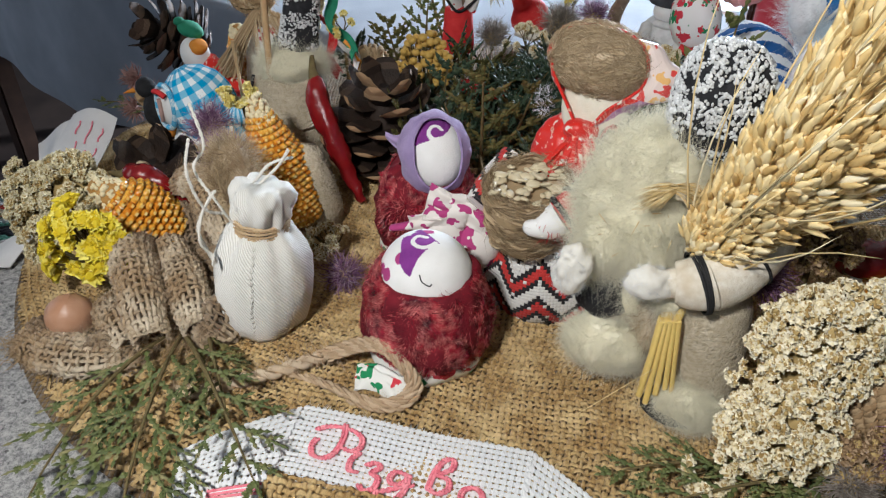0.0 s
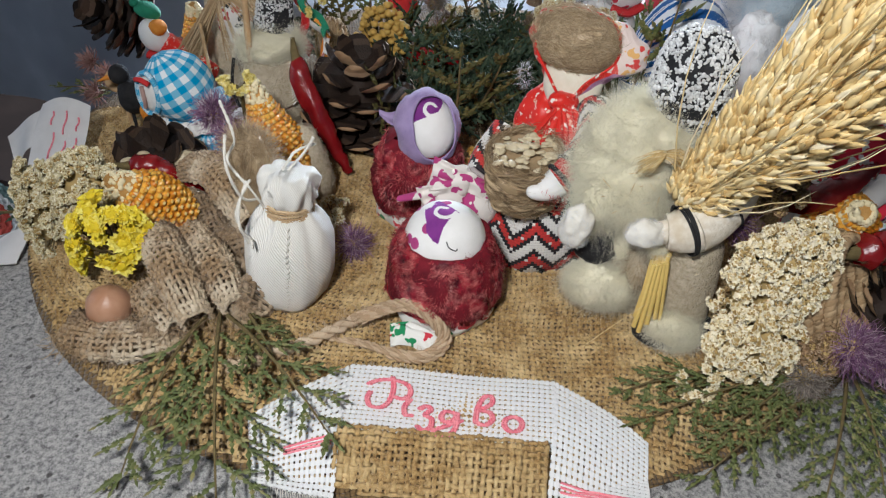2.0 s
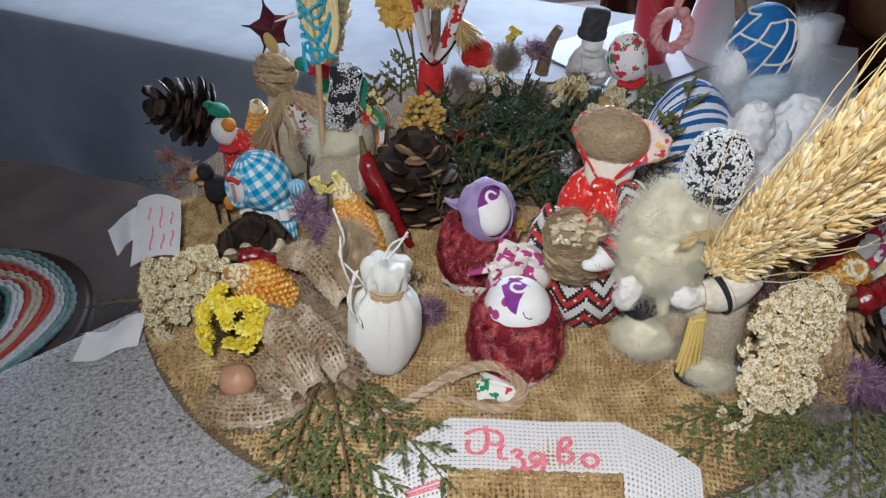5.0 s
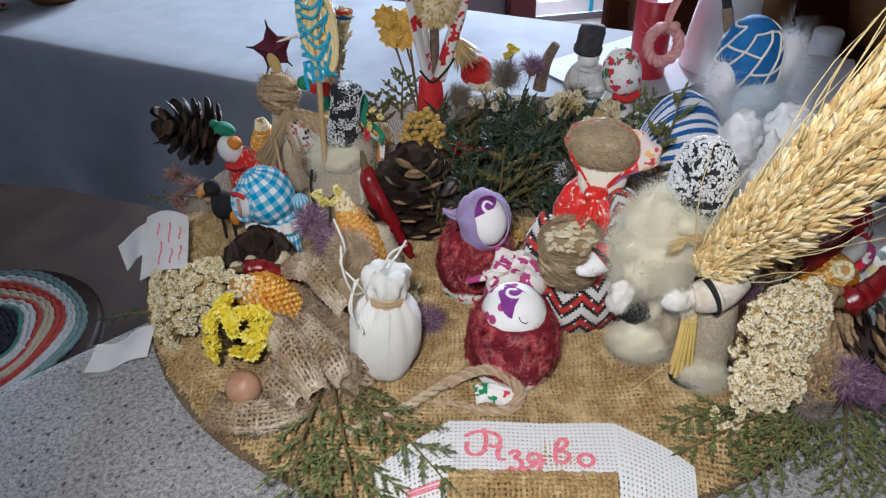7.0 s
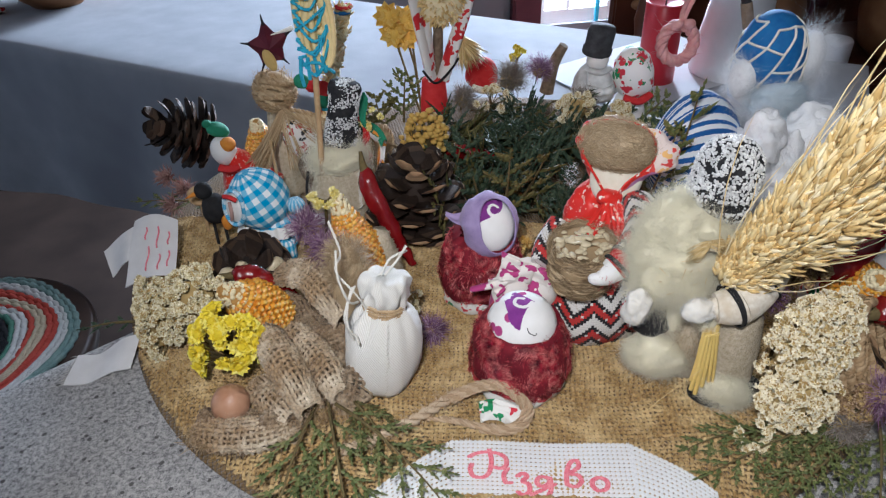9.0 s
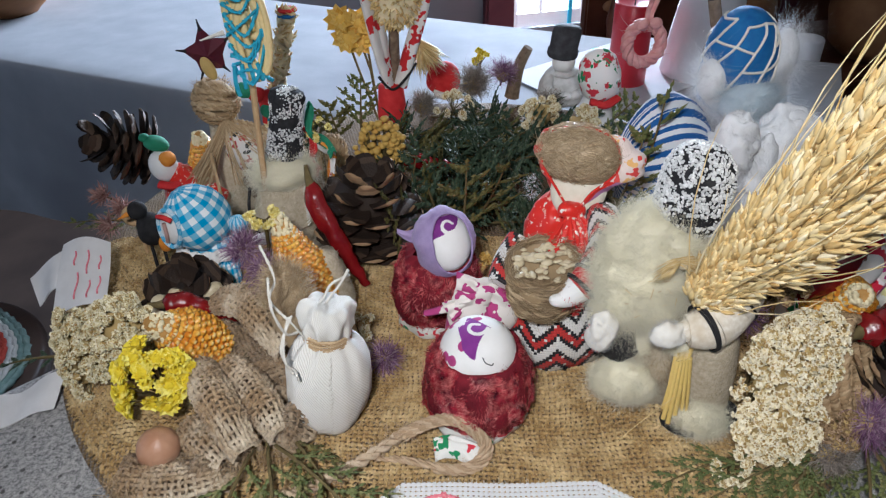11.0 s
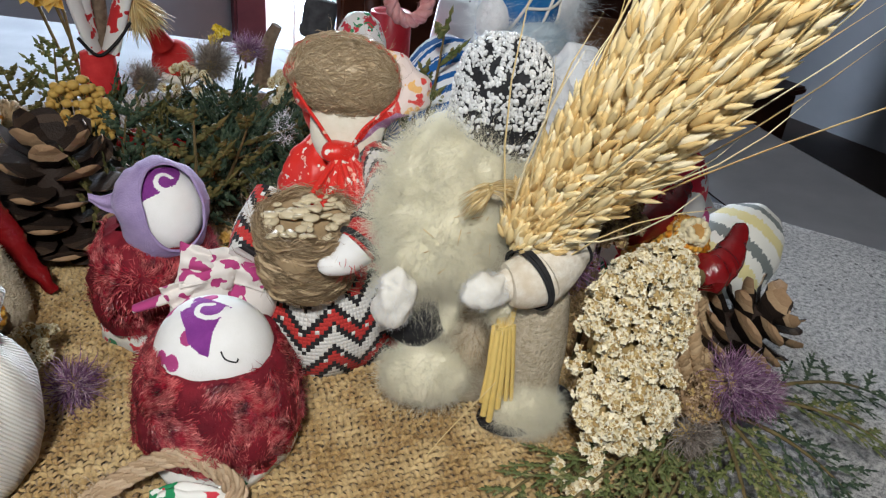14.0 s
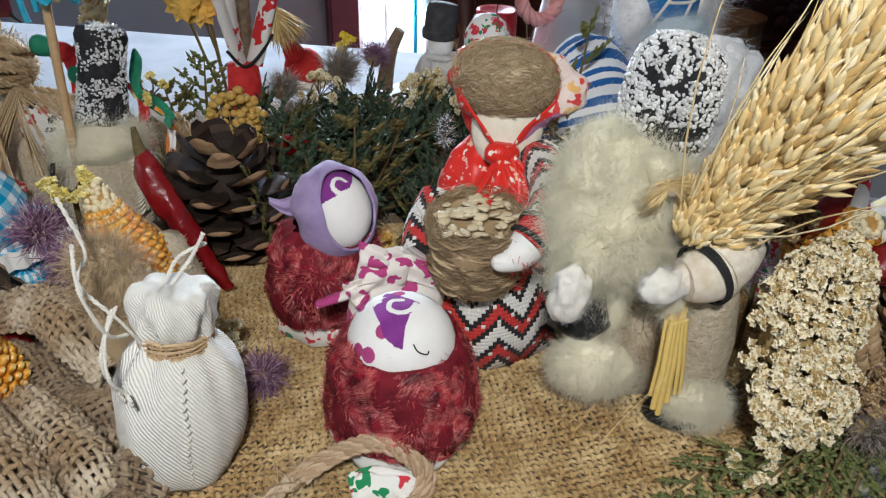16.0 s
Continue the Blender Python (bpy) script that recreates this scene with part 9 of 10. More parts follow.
def spotted_hat_doll():
    g = Geo()
    b = (-0.0215, 0.444, 0.0)
    g.lathe([(0.0, 0.0008), (0.016, 0.0008), (0.018, 0.006), (0.0165, 0.050), (0.012, 0.070), (0.0, 0.076)], Matrix.Translation(b), 30, 1)
    wool(g, (-0.0225, 0.441, 0.0670), (0.0190, 0.0160, 0.0100), 2, 3, 2600, 0.0095, None, 0.25, 80, 33)
    g.blob((-0.0240, 0.440, 0.0360), (0.0205, 0.0170, 0.0300), None, 1, 30, 20, 0.10, 90)
    fur(g, on_blob((-0.0240, 0.440, 0.0360), (0.0205, 0.0170, 0.0300)), 500, 0.004, 0.00009, 3, (0, 0, -1), 0.3, 0.8, random.Random(34))

    def patch(u, v):
        a = -0.70 + 1.45 * u
        return V3((-0.0240, 0.440, 0.0)) + V3((0.0218 * math.sin(a), -0.0190 * math.cos(a) + 0.001 * v, 0.036 + 0.027 * v + 0.0010 * math.sin(u * 8) + 0.0008 * math.sin(v * 9)))
    g.sheet(patch, 18, 14, 1, 0.0016)
    for k in range(15):
        p, q = vec(patch(0.86, k / 15)), vec(patch(0.94, (k + 0.6) / 15))
        g.tube([p + V3((0, -0.0012, 0)), (p + q) / 2 + V3((0, -0.0018, 0)), q + V3((0, -0.0012, 0))], 0.00045, 5, 4)
    g.tube(spline([(-0.0440, 0.432, 0.064), (-0.0465, 0.428, 0.052), (-0.0455, 0.425, 0.040), (-0.0400, 0.421, 0.032)], 14), 0.0010, 7, 5)
    hm = lean((-0.0205, 0.4475, 0.073), 0, 10, 0)
    hat = [(0.0, 0.0), (0.0108, 0.0), (0.0112, 0.004), (0.0102, 0.016), (0.0096, 0.030), (0.0104, 0.041), (0.0092, 0.0445), (0.0, 0.0450)]
    g.lathe(hat, hm, 32, 0, wob=lambda a, z: 0.0008 * math.sin(4 * a + 200 * z))
    rngh = random.Random(36)
    surfh = on_lathe(hat[1:], hm)
    for _ in range(2600):
        p, nn = surfh(rngh)
        if noise.noise(p * 120) > -0.16:
            r = rngh.uniform(0.0003, 0.0008)
            g.blob(p + nn * r * 0.3, (r, r * 0.7, r * rngh.uniform(0.8, 1.8)), turn(rngh.uniform(0, 360), "X"), 6, 6, 4)
    solid("spotted_hat_rag_doll", g, [M_BLACK_KNIT, M_ROUGHCLOTH, M_WOOL_CORE, M_WOOL, M_COTTON, M_BLACK, M_BEAD], "woolly rag doll with a white-flecked black hat", "doll", b)
    g = Geo()
    for k in range(7):
        a = -1.0 + k * 0.33
        g.tube([(-0.0400, 0.4195, 0.030), V3((-0.0400, 0.4185, 0.030)) + V3((0.0095 * math.sin(a), -0.003, 0.0095 * math.cos(a)))], [0.0012, 0.0024], 7, 0, flat=0.7)
    solid("cockle_shell", g, M_CANDLE_WHITE, "small ribbed white shell in the wool", "shell")


def ribbons():
    for k, (m, dx, top) in enumerate(((M_RED, 0.0, 0.104), (M_GREEN, 0.006, 0.116), (M_RED_WHITE, 0.010, 0.100), (M_ORANGE, 0.015, 0.090))):
        def fn(u, v, dx=dx, top=top, k=k):
            return (-0.010 + dx * 0.8 + 0.004 * u + 0.010 * v + 0.004 * math.sin(v * 6 + 2 * k), 0.456 + 0.003 * k + 0.004 * math.sin(v * 9 + k), top - 0.016 - 0.034 * v + 0.003 * math.sin(u * 4 + v * 5))
        solid("narrow_ribbon", Geo().sheet(fn, 4, 18, 0, 0.0008), m, ("narrow red ribbon", "narrow green ribbon", "narrow red and white ribbon", "narrow orange ribbon")[k] + " hanging behind the spotted hat", "ribbon", group="narrow ribbons")
    umbel("small_yellow_flower", (0.004, 0.462, 0.082), (0.008, 0.006, 0.008), "pale yellow dried flower behind the hat", M_PALE_YELLOW, 90, 0.0020, 112, (0, -0.6, 0.7), 9, calyx=False, stem_to=(0.004, 0.472, 0.003))


def star_on_stick():
    st = thing("star_on_stick", (-0.0350, 0.4320, 0.058), "straw and turquoise cord ornament on a wooden stick", "ornament")
    part("stick", Geo().tube([(-0.0350, 0.4320, 0.058), (-0.0325, 0.4312, 0.110), (-0.0295, 0.4305, 0.168)], 0.0019, 10), M_WOOD, st)
    rng = random.Random(17)
    c = V3((-0.0300, 0.4285, 0.1640))
    for k in range(7):
        w, h, dx = rng.uniform(0.004, 0.008), rng.uniform(0.014, 0.026), rng.uniform(-0.004, 0.006)
        dz = rng.uniform(-0.010, 0.012)
        part("straw_loop", Geo().tube([c + V3((dx + w * math.cos(t), -0.003 + 0.002 * k * 0.5, dz + h * math.sin(t))) for t in [TAU * i / 24 for i in range(25)]], 0.0019, 8, 0, cap=False), M_STRAW, st)
    for k in range(10):
        z0 = -0.026 + 0.0055 * k
        pts = [c + V3((-0.010, -0.002, z0)), c + V3((0, -0.0065, z0 + rng.uniform(-0.012, 0.012))), c + V3((0.010, -0.001, z0 + rng.uniform(-0.016, 0.016))), c + V3((0, 0.006, z0)), c + V3((-0.010, -0.002, z0))]
        part("cord", twine(Geo(), pts, 0.0011, 0, 2, 0.004, 36, 5), M_CYAN, st, "turquoise cord")
    for k in range(4):
        part("ribbon_strand", Geo().tube(spline([c + V3((-0.009 + 0.004 * k, -0.004, -0.02)), c + V3((-0.010 + 0.005 * k, -0.004, -0.030)), c + V3((-0.009 + 0.004 * k, -0.003, -0.038 + 0.004 * k))], 10), 0.0012, 7), M_CYAN, st)
    for a in (200,):
        d = V3((math.cos(radians(a)), -0.1, math.sin(radians(a)) * 0.6))
        part("white_spike", Geo().tube([c + d * 0.012, c + d * 0.026], [0.0016, 0.0003], 7), M_COTTON, st)
    # plaited straw and a red-green bow behind
    pl = thing("straw_plait", (-0.015, 0.536, 0.0), "plait of pale straw standing upright", "straw plait")
    for s in range(3):
        pts = [V3((-0.0205 + 0.0165 * (z - 0.08) / 0.06 + 0.0042 * math.sin(z * 330 + TAU * s / 3), 0.525 + 0.0030 * math.sin(z * 660 + TAU * s / 3), z)) for z in [0.060 + 0.083 * i / 60 for i in range(61)]]
        g = Geo().tube(pts, lambda t: 0.0027 * (1 - 0.25 * t), 8)
        for i in range(2, 60):
            d = (pts[i + 1 if i < 60 else i] - pts[i - 1]).normalized()
            for q in range(3):
                grain(g, pts[i] + rand_dir(rng) * 0.0020, (d + rand_dir(rng) * 0.35).normalized(), 0.0060, 0.0009)
        part("strand", g, M_STRAW, pl)
    for z, m in ((0.139, M_BLUE), (0.1425, M_RED), (0.068, M_CYAN)):
        x = -0.0205 + 0.0165 * (z - 0.08) / 0.06
        part("binding", Geo().tube([(x + 0.0052 * math.cos(t), 0.525 + 0.0048 * math.sin(t), z) for t in [TAU * i / 18 for i in range(19)]], 0.0014, 7, 0, cap=False), m, pl, "wound coloured thread")
    part("stalk", Geo().tube([(-0.026, 0.526, 0.0), (-0.0250, 0.5255, 0.064)], 0.0030, 8), M_STRAW, pl)
    bw = thing("ribbon_bow", (-0.032, 0.508, 0.086), "small red and green ribbon bow", "bow")
    for k, (m, dx, dz) in enumerate(((M_RED, 0.000, 0.0), (M_GREEN, -0.008, 0.004), (M_RED, 0.008, -0.004), (M_GREEN, 0.006, -0.012))):
        part("loop", Geo().blob((-0.032 + dx, 0.508, 0.093 + dz), (0.0065, 0.0045, 0.0055), turn(30 * k, "Y"), 0, 16, 10, 0.2, 140), m, bw)
    part("tail", Geo().tube([(-0.031, 0.508, 0.090), (-0.029, 0.510, 0.078), (-0.030, 0.512, 0.070)], 0.0022, 8, flat=0.4), M_RED, bw)
    # small ball of wound twine behind the cone
    g = Geo().blob((0.0140, 0.520, 0.034), (0.0115, 0.0100, 0.0155), None, 0, 20, 14, 0.1, 100)
    for k in range(9):
        a = k * 0.7
        ax = V3((math.cos(a), 0.3 * math.sin(a * 1.7), 0.4 * math.sin(a))).normalized()
        u = ax.cross(V3((0, 0.2, 1))).normalized()
        w = ax.cross(u)
        twine(g, [V3((0.0140, 0.520, 0.034)) + (u * math.cos(t) * 0.0115 + w * math.sin(t) * 0.0155) + ax * 0.002 * math.sin(k) for t in [TAU * i / 16 for i in range(17)]], 0.0013, 0, 2, 0.006, 40, 5, 24)
    g.tube([(0.014, 0.520, 0.024), (0.014, 0.521, 0.0008)], 0.0050, 10, 0)
    solid("twine_ball", g, M_JUTE, "little ball of wound grey-brown twine", "twine ball", (0.014, 0.521, 0.0))


def straw_doll():
    b = (0.080, 0.600, 0.0)
    g = Geo()
    rng = random.Random(18)
    g.tube([(0.080, 0.604, 0.0), (0.081, 0.603, 0.10)], 0.0045, 10, 4)
    # embroidered strips
    for pts, r in (([(0.055, 0.600, 0.150), (0.060, 0.597, 0.120), (0.066, 0.595, 0.085), (0.074, 0.596, 0.050)], 0.0068), ([(0.110, 0.600, 0.150), (0.104, 0.597, 0.115), (0.092, 0.595, 0.080), (0.083, 0.596, 0.052)], 0.0072), ([(0.066, 0.602, 0.150), (0.070, 0.600, 0.110), (0.074, 0.600, 0.060)], 0.006)):
        g.tube(spline(pts, 24), r, 14, 0, flat=0.55)
    g.tube(spline([(0.064, 0.589, 0.064), (0.074, 0.586, 0.053), (0.086, 0.588, 0.060), (0.096, 0.590, 0.072)], 20), 0.0011, 6, 3)
    g.lathe([(0.0, 0.020), (0.0120, 0.020), (0.0125, 0.026), (0.0105, 0.052), (0.0, 0.054)], Matrix.Translation((0.075, 0.597, 0.0)), 24, 1)
    # round straw head, tuft at the side
    c = V3((0.083, 0.598, 0.122))
    g.blob(c, (0.020, 0.010, 0.022), None, 2, 24, 16, 0.1, 90)
    for _ in range(620):
        d = rand_dir(rng)
        if d.y > 0.5:
            continue
        p = c + V3((d.x * 0.019, d.y * 0.010, d.z * 0.021))
        grain(g, p, (d + rand_dir(rng) * 0.7).normalized(), rng.uniform(0.004, 0.007), 0.0011, 2)
    for _ in range(160):
        p = V3((0.100, 0.598, 0.086))
        d = V3((rng.uniform(-0.1, 0.8), rng.uniform(-0.4, 0.2), -1 + rng.uniform(0, 0.7))).normalized()
        g.hair(p + rand_dir(rng) * 0.003, p + d * rng.uniform(0.018, 0.034), 0.0008, 2, rand_dir(rng) * 0.002, 3)
    solid("straw_doll", g, [M_RED_WHITE, M_RED, M_STRAW, M_BLACK, M_BARK], "straw doll dressed in red and white embroidered strips", "doll", b)
    for c2 in ((0.040, 0.612, 0.106), (0.044, 0.610, 0.091), (0.054, 0.612, 0.102), (0.055, 0.614, 0.086)):
        th = thing("lantern_flower", (c2[0], c2[1], c2[2] - 0.008), "papery yellow lantern flower on a twig", "dried flower", "lantern flowers")
        g = Geo()
        floret(g, vec(c2), V3((-0.3, -0.8, 0.3)).normalized(), 0.0125, 0, rng, 9)
        floret(g, vec(c2) + V3((0, -0.002, 0.001)), V3((-0.1, -0.9, 0.2)).normalized(), 0.0095, 0, rng, 8)
        g.blob(c2, (0.0062, 0.0058, 0.0070), None, 0, 14, 10, 0.15, 130)
        part("petals", g, M_LANTERN, th, smooth=False)
        part("stalk", Geo().tube([c2, (c2[0] + 0.008, c2[1] + 0.010, c2[2] - 0.030), (0.068, 0.618, 0.004)], 0.0011, 6), M_STEM, th)
    g = Geo()
    g.blob((0.140, 0.676, 0.020), (0.017, 0.014, 0.017), None, 0, 24, 16, 0.08, 80)
    g.tube(spline([(0.132, 0.672, 0.034), (0.124, 0.668, 0.048), (0.116, 0.664, 0.052)], 12), lambda t: 0.009 * (1 - 0.75 * t), 12, 0)
    g.tube(spline([(0.126, 0.660, 0.014), (0.141, 0.657, 0.010), (0.156, 0.662, 0.014)], 12), 0.0035, 10, 1)
    solid("red_felt_gnome", g, [M_RED, M_COTTON], "little red felt gnome with a white border", "ornament", (0.140, 0.676, 0.0))


def back_flowers():
    thistle((0.160, 0.640, 0.030), 0.0190, "round grey dried thistle head", M_THISTLE_GREY, (0, -0.6, 0.8), 620, 121)
    thistle((0.186, 0.632, 0.040), 0.0140, "dark purple thistle flower at the back", None, (0, -0.5, 0.8), 380, 122)
    thistle((0.102, 0.596, 0.034), 0.0150, "brownish pink dried thistle", M_THISTLE_GREY, (0, -0.6, 0.8), 420, 123)
    thistle((0.215, 0.590, 0.022), 0.0140, "grey brown dried thistle head", M_THISTLE_GREY, (0, -0.6, 0.8), 360, 124)
    umbel("cream_flower_head", (0.128, 0.590, 0.030), (0.017, 0.011, 0.013), "small cream dried flower head among the thuja", M_CREAM_FLORET, 320, 0.0022, 125, (0, -0.6, 0.7), 14, "cream flower heads", stem_to=(0.128, 0.612, 0.001))
    umbel("beige_flower_head", (0.205, 0.500, 0.040), (0.018, 0.014, 0.016), "beige dried flower head among the thuja", M_YARROW, 420, 0.0020, 126, (0, -0.6, 0.7), 18, "beige flower heads", stem_to=(0.205, 0.52, 0.001))
    umbel("beige_flower_head", (0.186, 0.540, 0.036), (0.018, 0.014, 0.016), "beige dried flower head among the thuja", M_YARROW, 420, 0.0020, 127, (0, -0.6, 0.7), 18, "beige flower heads", stem_to=(0.190, 0.575, 0.001))
    umbel("yellow_tuft", (0.176, 0.672, 0.036), (0.008, 0.006, 0.010), "small yellow flower tuft at the back", M_YELLOW, 60, 0.0030, 128, (0, -0.4, 0.9), 8, calyx=False, stem_to=(0.176, 0.68, 0.001))
    # ochre berries
    rng = random.Random(19)
    bb = thing("berry_cluster", (0.050, 0.522, 0.002), "cluster of dry ochre tansy buttons", "dried flower")
    gs = Geo()
    n = 0
    while n < 110:
        d = rand_dir(rng)
        if d.y > 0.5 or d.z < -0.6:
            continue
        n += 1
        c = V3((0.050, 0.516, 0.038)) + V3((d.x * 0.0195, d.y * 0.013, d.z * 0.024)) * rng.uniform(0.6, 1.0)
        r = rng.uniform(0.0022, 0.0034)
        part("button", Geo().blob(c, (r, r, r * 0.8), None, 0, 10, 7, 0.1, 200), M_ORANGE_BERRY, bb)
        gs.tube([(0.050, 0.524, 0.004), c], 0.0005, 4, cap=False)
    part("stalk", gs, M_STEM, bb)
    g = Geo().tube(spline([(0.205, 0.662, 0.0), (0.210, 0.660, 0.030), (0.218, 0.656, 0.050)], 12), lambda t: 0.0075 * (1 - 0.4 * t), 10)
    solid("twig_stub", g, M_BARK, "short grey-brown twig stub", "twig")
    chili([(0.070, 0.520, 0.020), (0.086, 0.508, 0.024), (0.104, 0.500, 0.022)], 0.0060, "dark red dried chili under the greenery", 22)
    umbel("small_yellow_flower", (0.084, 0.372, 0.022), (0.007, 0.006, 0.008), "dull yellow buds at the thuja's foot", M_ORANGE_BERRY, 70, 0.0026, 129, (0, -0.6, 0.7), 9, calyx=False, stem_to=(0.084, 0.382, 0.001))


def greens():
    B, O, T = M_THUJA_BLUE, M_THUJA_OLIVE, M_THUJA
    rows = [((0.085, 0.420, 0.004), (0.083, 0.392, 0.082), O, 0.50, 0), ((0.095, 0.440, 0.004), (0.112, 0.405, 0.070), O, 0.55, 0), ((0.075, 0.435, 0.004), (0.062, 0.410, 0.062), B, 0.55, 0),
            ((0.130, 0.545, 0.004), (0.134, 0.500, 0.062), B, 0.75, 1), ((0.115, 0.520, 0.004), (0.098, 0.470, 0.060), B, 0.75, 1), ((0.150, 0.520, 0.004), (0.165, 0.470, 0.056), B, 0.75, 1),
            ((0.120, 0.480, 0.004), (0.110, 0.430, 0.050), B, 0.75, 1), ((0.150, 0.460, 0.004), (0.150, 0.405, 0.058), B, 0.70, 1), ((0.095, 0.500, 0.004), (0.070, 0.455, 0.052), O, 0.70, 1),
            ((0.170, 0.560, 0.004), (0.180, 0.515, 0.055), B, 0.75, 1), ((0.160, 0.600, 0.004), (0.158, 0.560, 0.050), B, 0.75, 1), ((0.110, 0.580, 0.004), (0.100, 0.545, 0.046), O, 0.75, 1),
            ((0.195, 0.470, 0.004), (0.205, 0.425, 0.066), T, 0.60, 1), ((0.215, 0.510, 0.004), (0.232, 0.480, 0.064), B, 0.60, 1), ((0.240, 0.520, 0.004), (0.262, 0.490, 0.070), B, 0.55, 1),
            ((0.192, 0.408, 0.010), (0.202, 0.382, 0.118), T, 0.34, 0), ((0.178, 0.400, 0.006), (0.186, 0.372, 0.098), T, 0.40, 0), ((0.030, 0.600, 0.004), (0.020, 0.585, 0.048), O, 0.7, 1),
            ((0.050, 0.620, 0.004), (0.052, 0.610, 0.056), T, 0.6, 1), ((0.010, 0.560, 0.004), (-0.004, 0.540, 0.044), B, 0.7, 1), ((0.075, 0.575, 0.004), (0.072, 0.548, 0.040), O, 0.7, 1),
            ((0.180, 0.430, 0.004), (0.170, 0.395, 0.052), T, 0.6, 1), ((0.060, 0.480, 0.004), (0.066, 0.452, 0.064), B, 0.7, 1), ((0.255, 0.560, 0.004), (0.270, 0.535, 0.062), T, 0.55, 1)]
    rng = random.Random(77)
    for k in range(78):
        x, y = rng.uniform(0.055, 0.225), rng.uniform(0.410, 0.640)
        if math.hypot(x - 0.12, y - 0.335) < 0.055 or (x > 0.19 and y < 0.44):
            continue
        h = rng.uniform(0.016, 0.042)
        rows.append(((x, y, 0.003), (x + rng.uniform(-0.034, 0.034), y - rng.uniform(0.030, 0.060), h), rng.choice((B, B, O, B)), rng.uniform(0.6, 0.8), 1))
    for k, (a, b, m, w, big) in enumerate(rows):
        nm = ("dark grey-green", "dry olive", "green")[(B, O, T).index(m)]
        if a[1] > 0.5 and a[0] > 0.085:
            b = (b[0], b[1], b[2] * 0.68)
        sprig("thuja_sprig", a, b, nm + " thuja sprig standing among the figures", w * 1.25, 0.06, m, 140 + k, 9 if big else 7, 0.0, plane=(0.3 * math.sin(k), -1, 0.8 if big else 0.3), fine=2.1 if big else 2.4)


def snow_figures():
    g = Geo()
    b = (0.247, 0.640, 0.0)
    g.lathe([(0.0, 0.0006), (0.0190, 0.0006), (0.0215, 0.006), (0.0200, 0.018), (0.0150, 0.028), (0.0090, 0.034), (0.0, 0.036)], Matrix.Translation((0.247, 0.640, 0.0)), 32, 0, wob=lambda a, z: 0.0012 * math.sin(5 * a + 60 * z))
    g.blob((0.246, 0.636, 0.0400), (0.0108, 0.0105, 0.0100), None, 2, 24, 16, 0.05, 70)
    g.lathe([(0.0, 0.0), (0.0128, 0.0), (0.0140, 0.002), (0.0142, 0.007), (0.0128, 0.008), (0.0132, 0.022), (0.0118, 0.028), (0.0, 0.029)], lean((0.2445, 0.638, 0.0445), 2, 8, 0), 28, 1, wob=lambda a, z: 0.0010 * math.sin(2 * a + 1))
    for sg in (-1, 1):
        g.tube(spline([(0.247 + 0.015 * sg, 0.636, 0.027), (0.247 + 0.019 * sg, 0.624, 0.018), (0.247 + 0.007 * sg, 0.617, 0.014)], 12), lambda t: 0.0058 - 0.0012 * t, 12, 0)
        g.blob((0.247 + 0.004 * sg, 0.617, 0.014), (0.0048, 0.004, 0.0042), None, 2, 14, 10, 0.15, 120)
    g.tube(spline([(0.235, 0.630, 0.032), (0.246, 0.625, 0.0305), (0.257, 0.630, 0.032)], 12), 0.0030, 10, 0)
    solid("snowman_figure", g, [M_SNOW, M_GREYHAT, M_WHITE_CLOTH], "off-white felt snowman with a dark grey hat", "snowman", b)
    g = Geo()
    b = (0.238, 0.545, 0.0)
    g.lathe([(0.0, 0.0008), (0.014, 0.0008), (0.0165, 0.006), (0.0145, 0.030), (0.010, 0.046), (0.0, 0.05)], Matrix.Translation(b), 28, 1)
    g.lathe([(0.0, -0.022), (0.010, -0.021), (0.0165, -0.012), (0.0180, 0.0), (0.0150, 0.012), (0.0085, 0.020), (0.0, 0.023)], lean((0.2375, 0.543, 0.063), 4, -14, 0), 32, 0, wob=lambda a, z: 0.0006 * math.sin(4 * a + 80 * z))
    g.tube(spline([(0.226, 0.531, 0.046), (0.238, 0.527, 0.043), (0.250, 0.532, 0.046)], 12), 0.0042, 10, 2, flat=0.7)
    solid("holly_rag_doll", g, [M_HOLLY_PRINT, M_WHITE_CLOTH, M_RED], "rag doll with a holly-printed white hood", "doll", b)


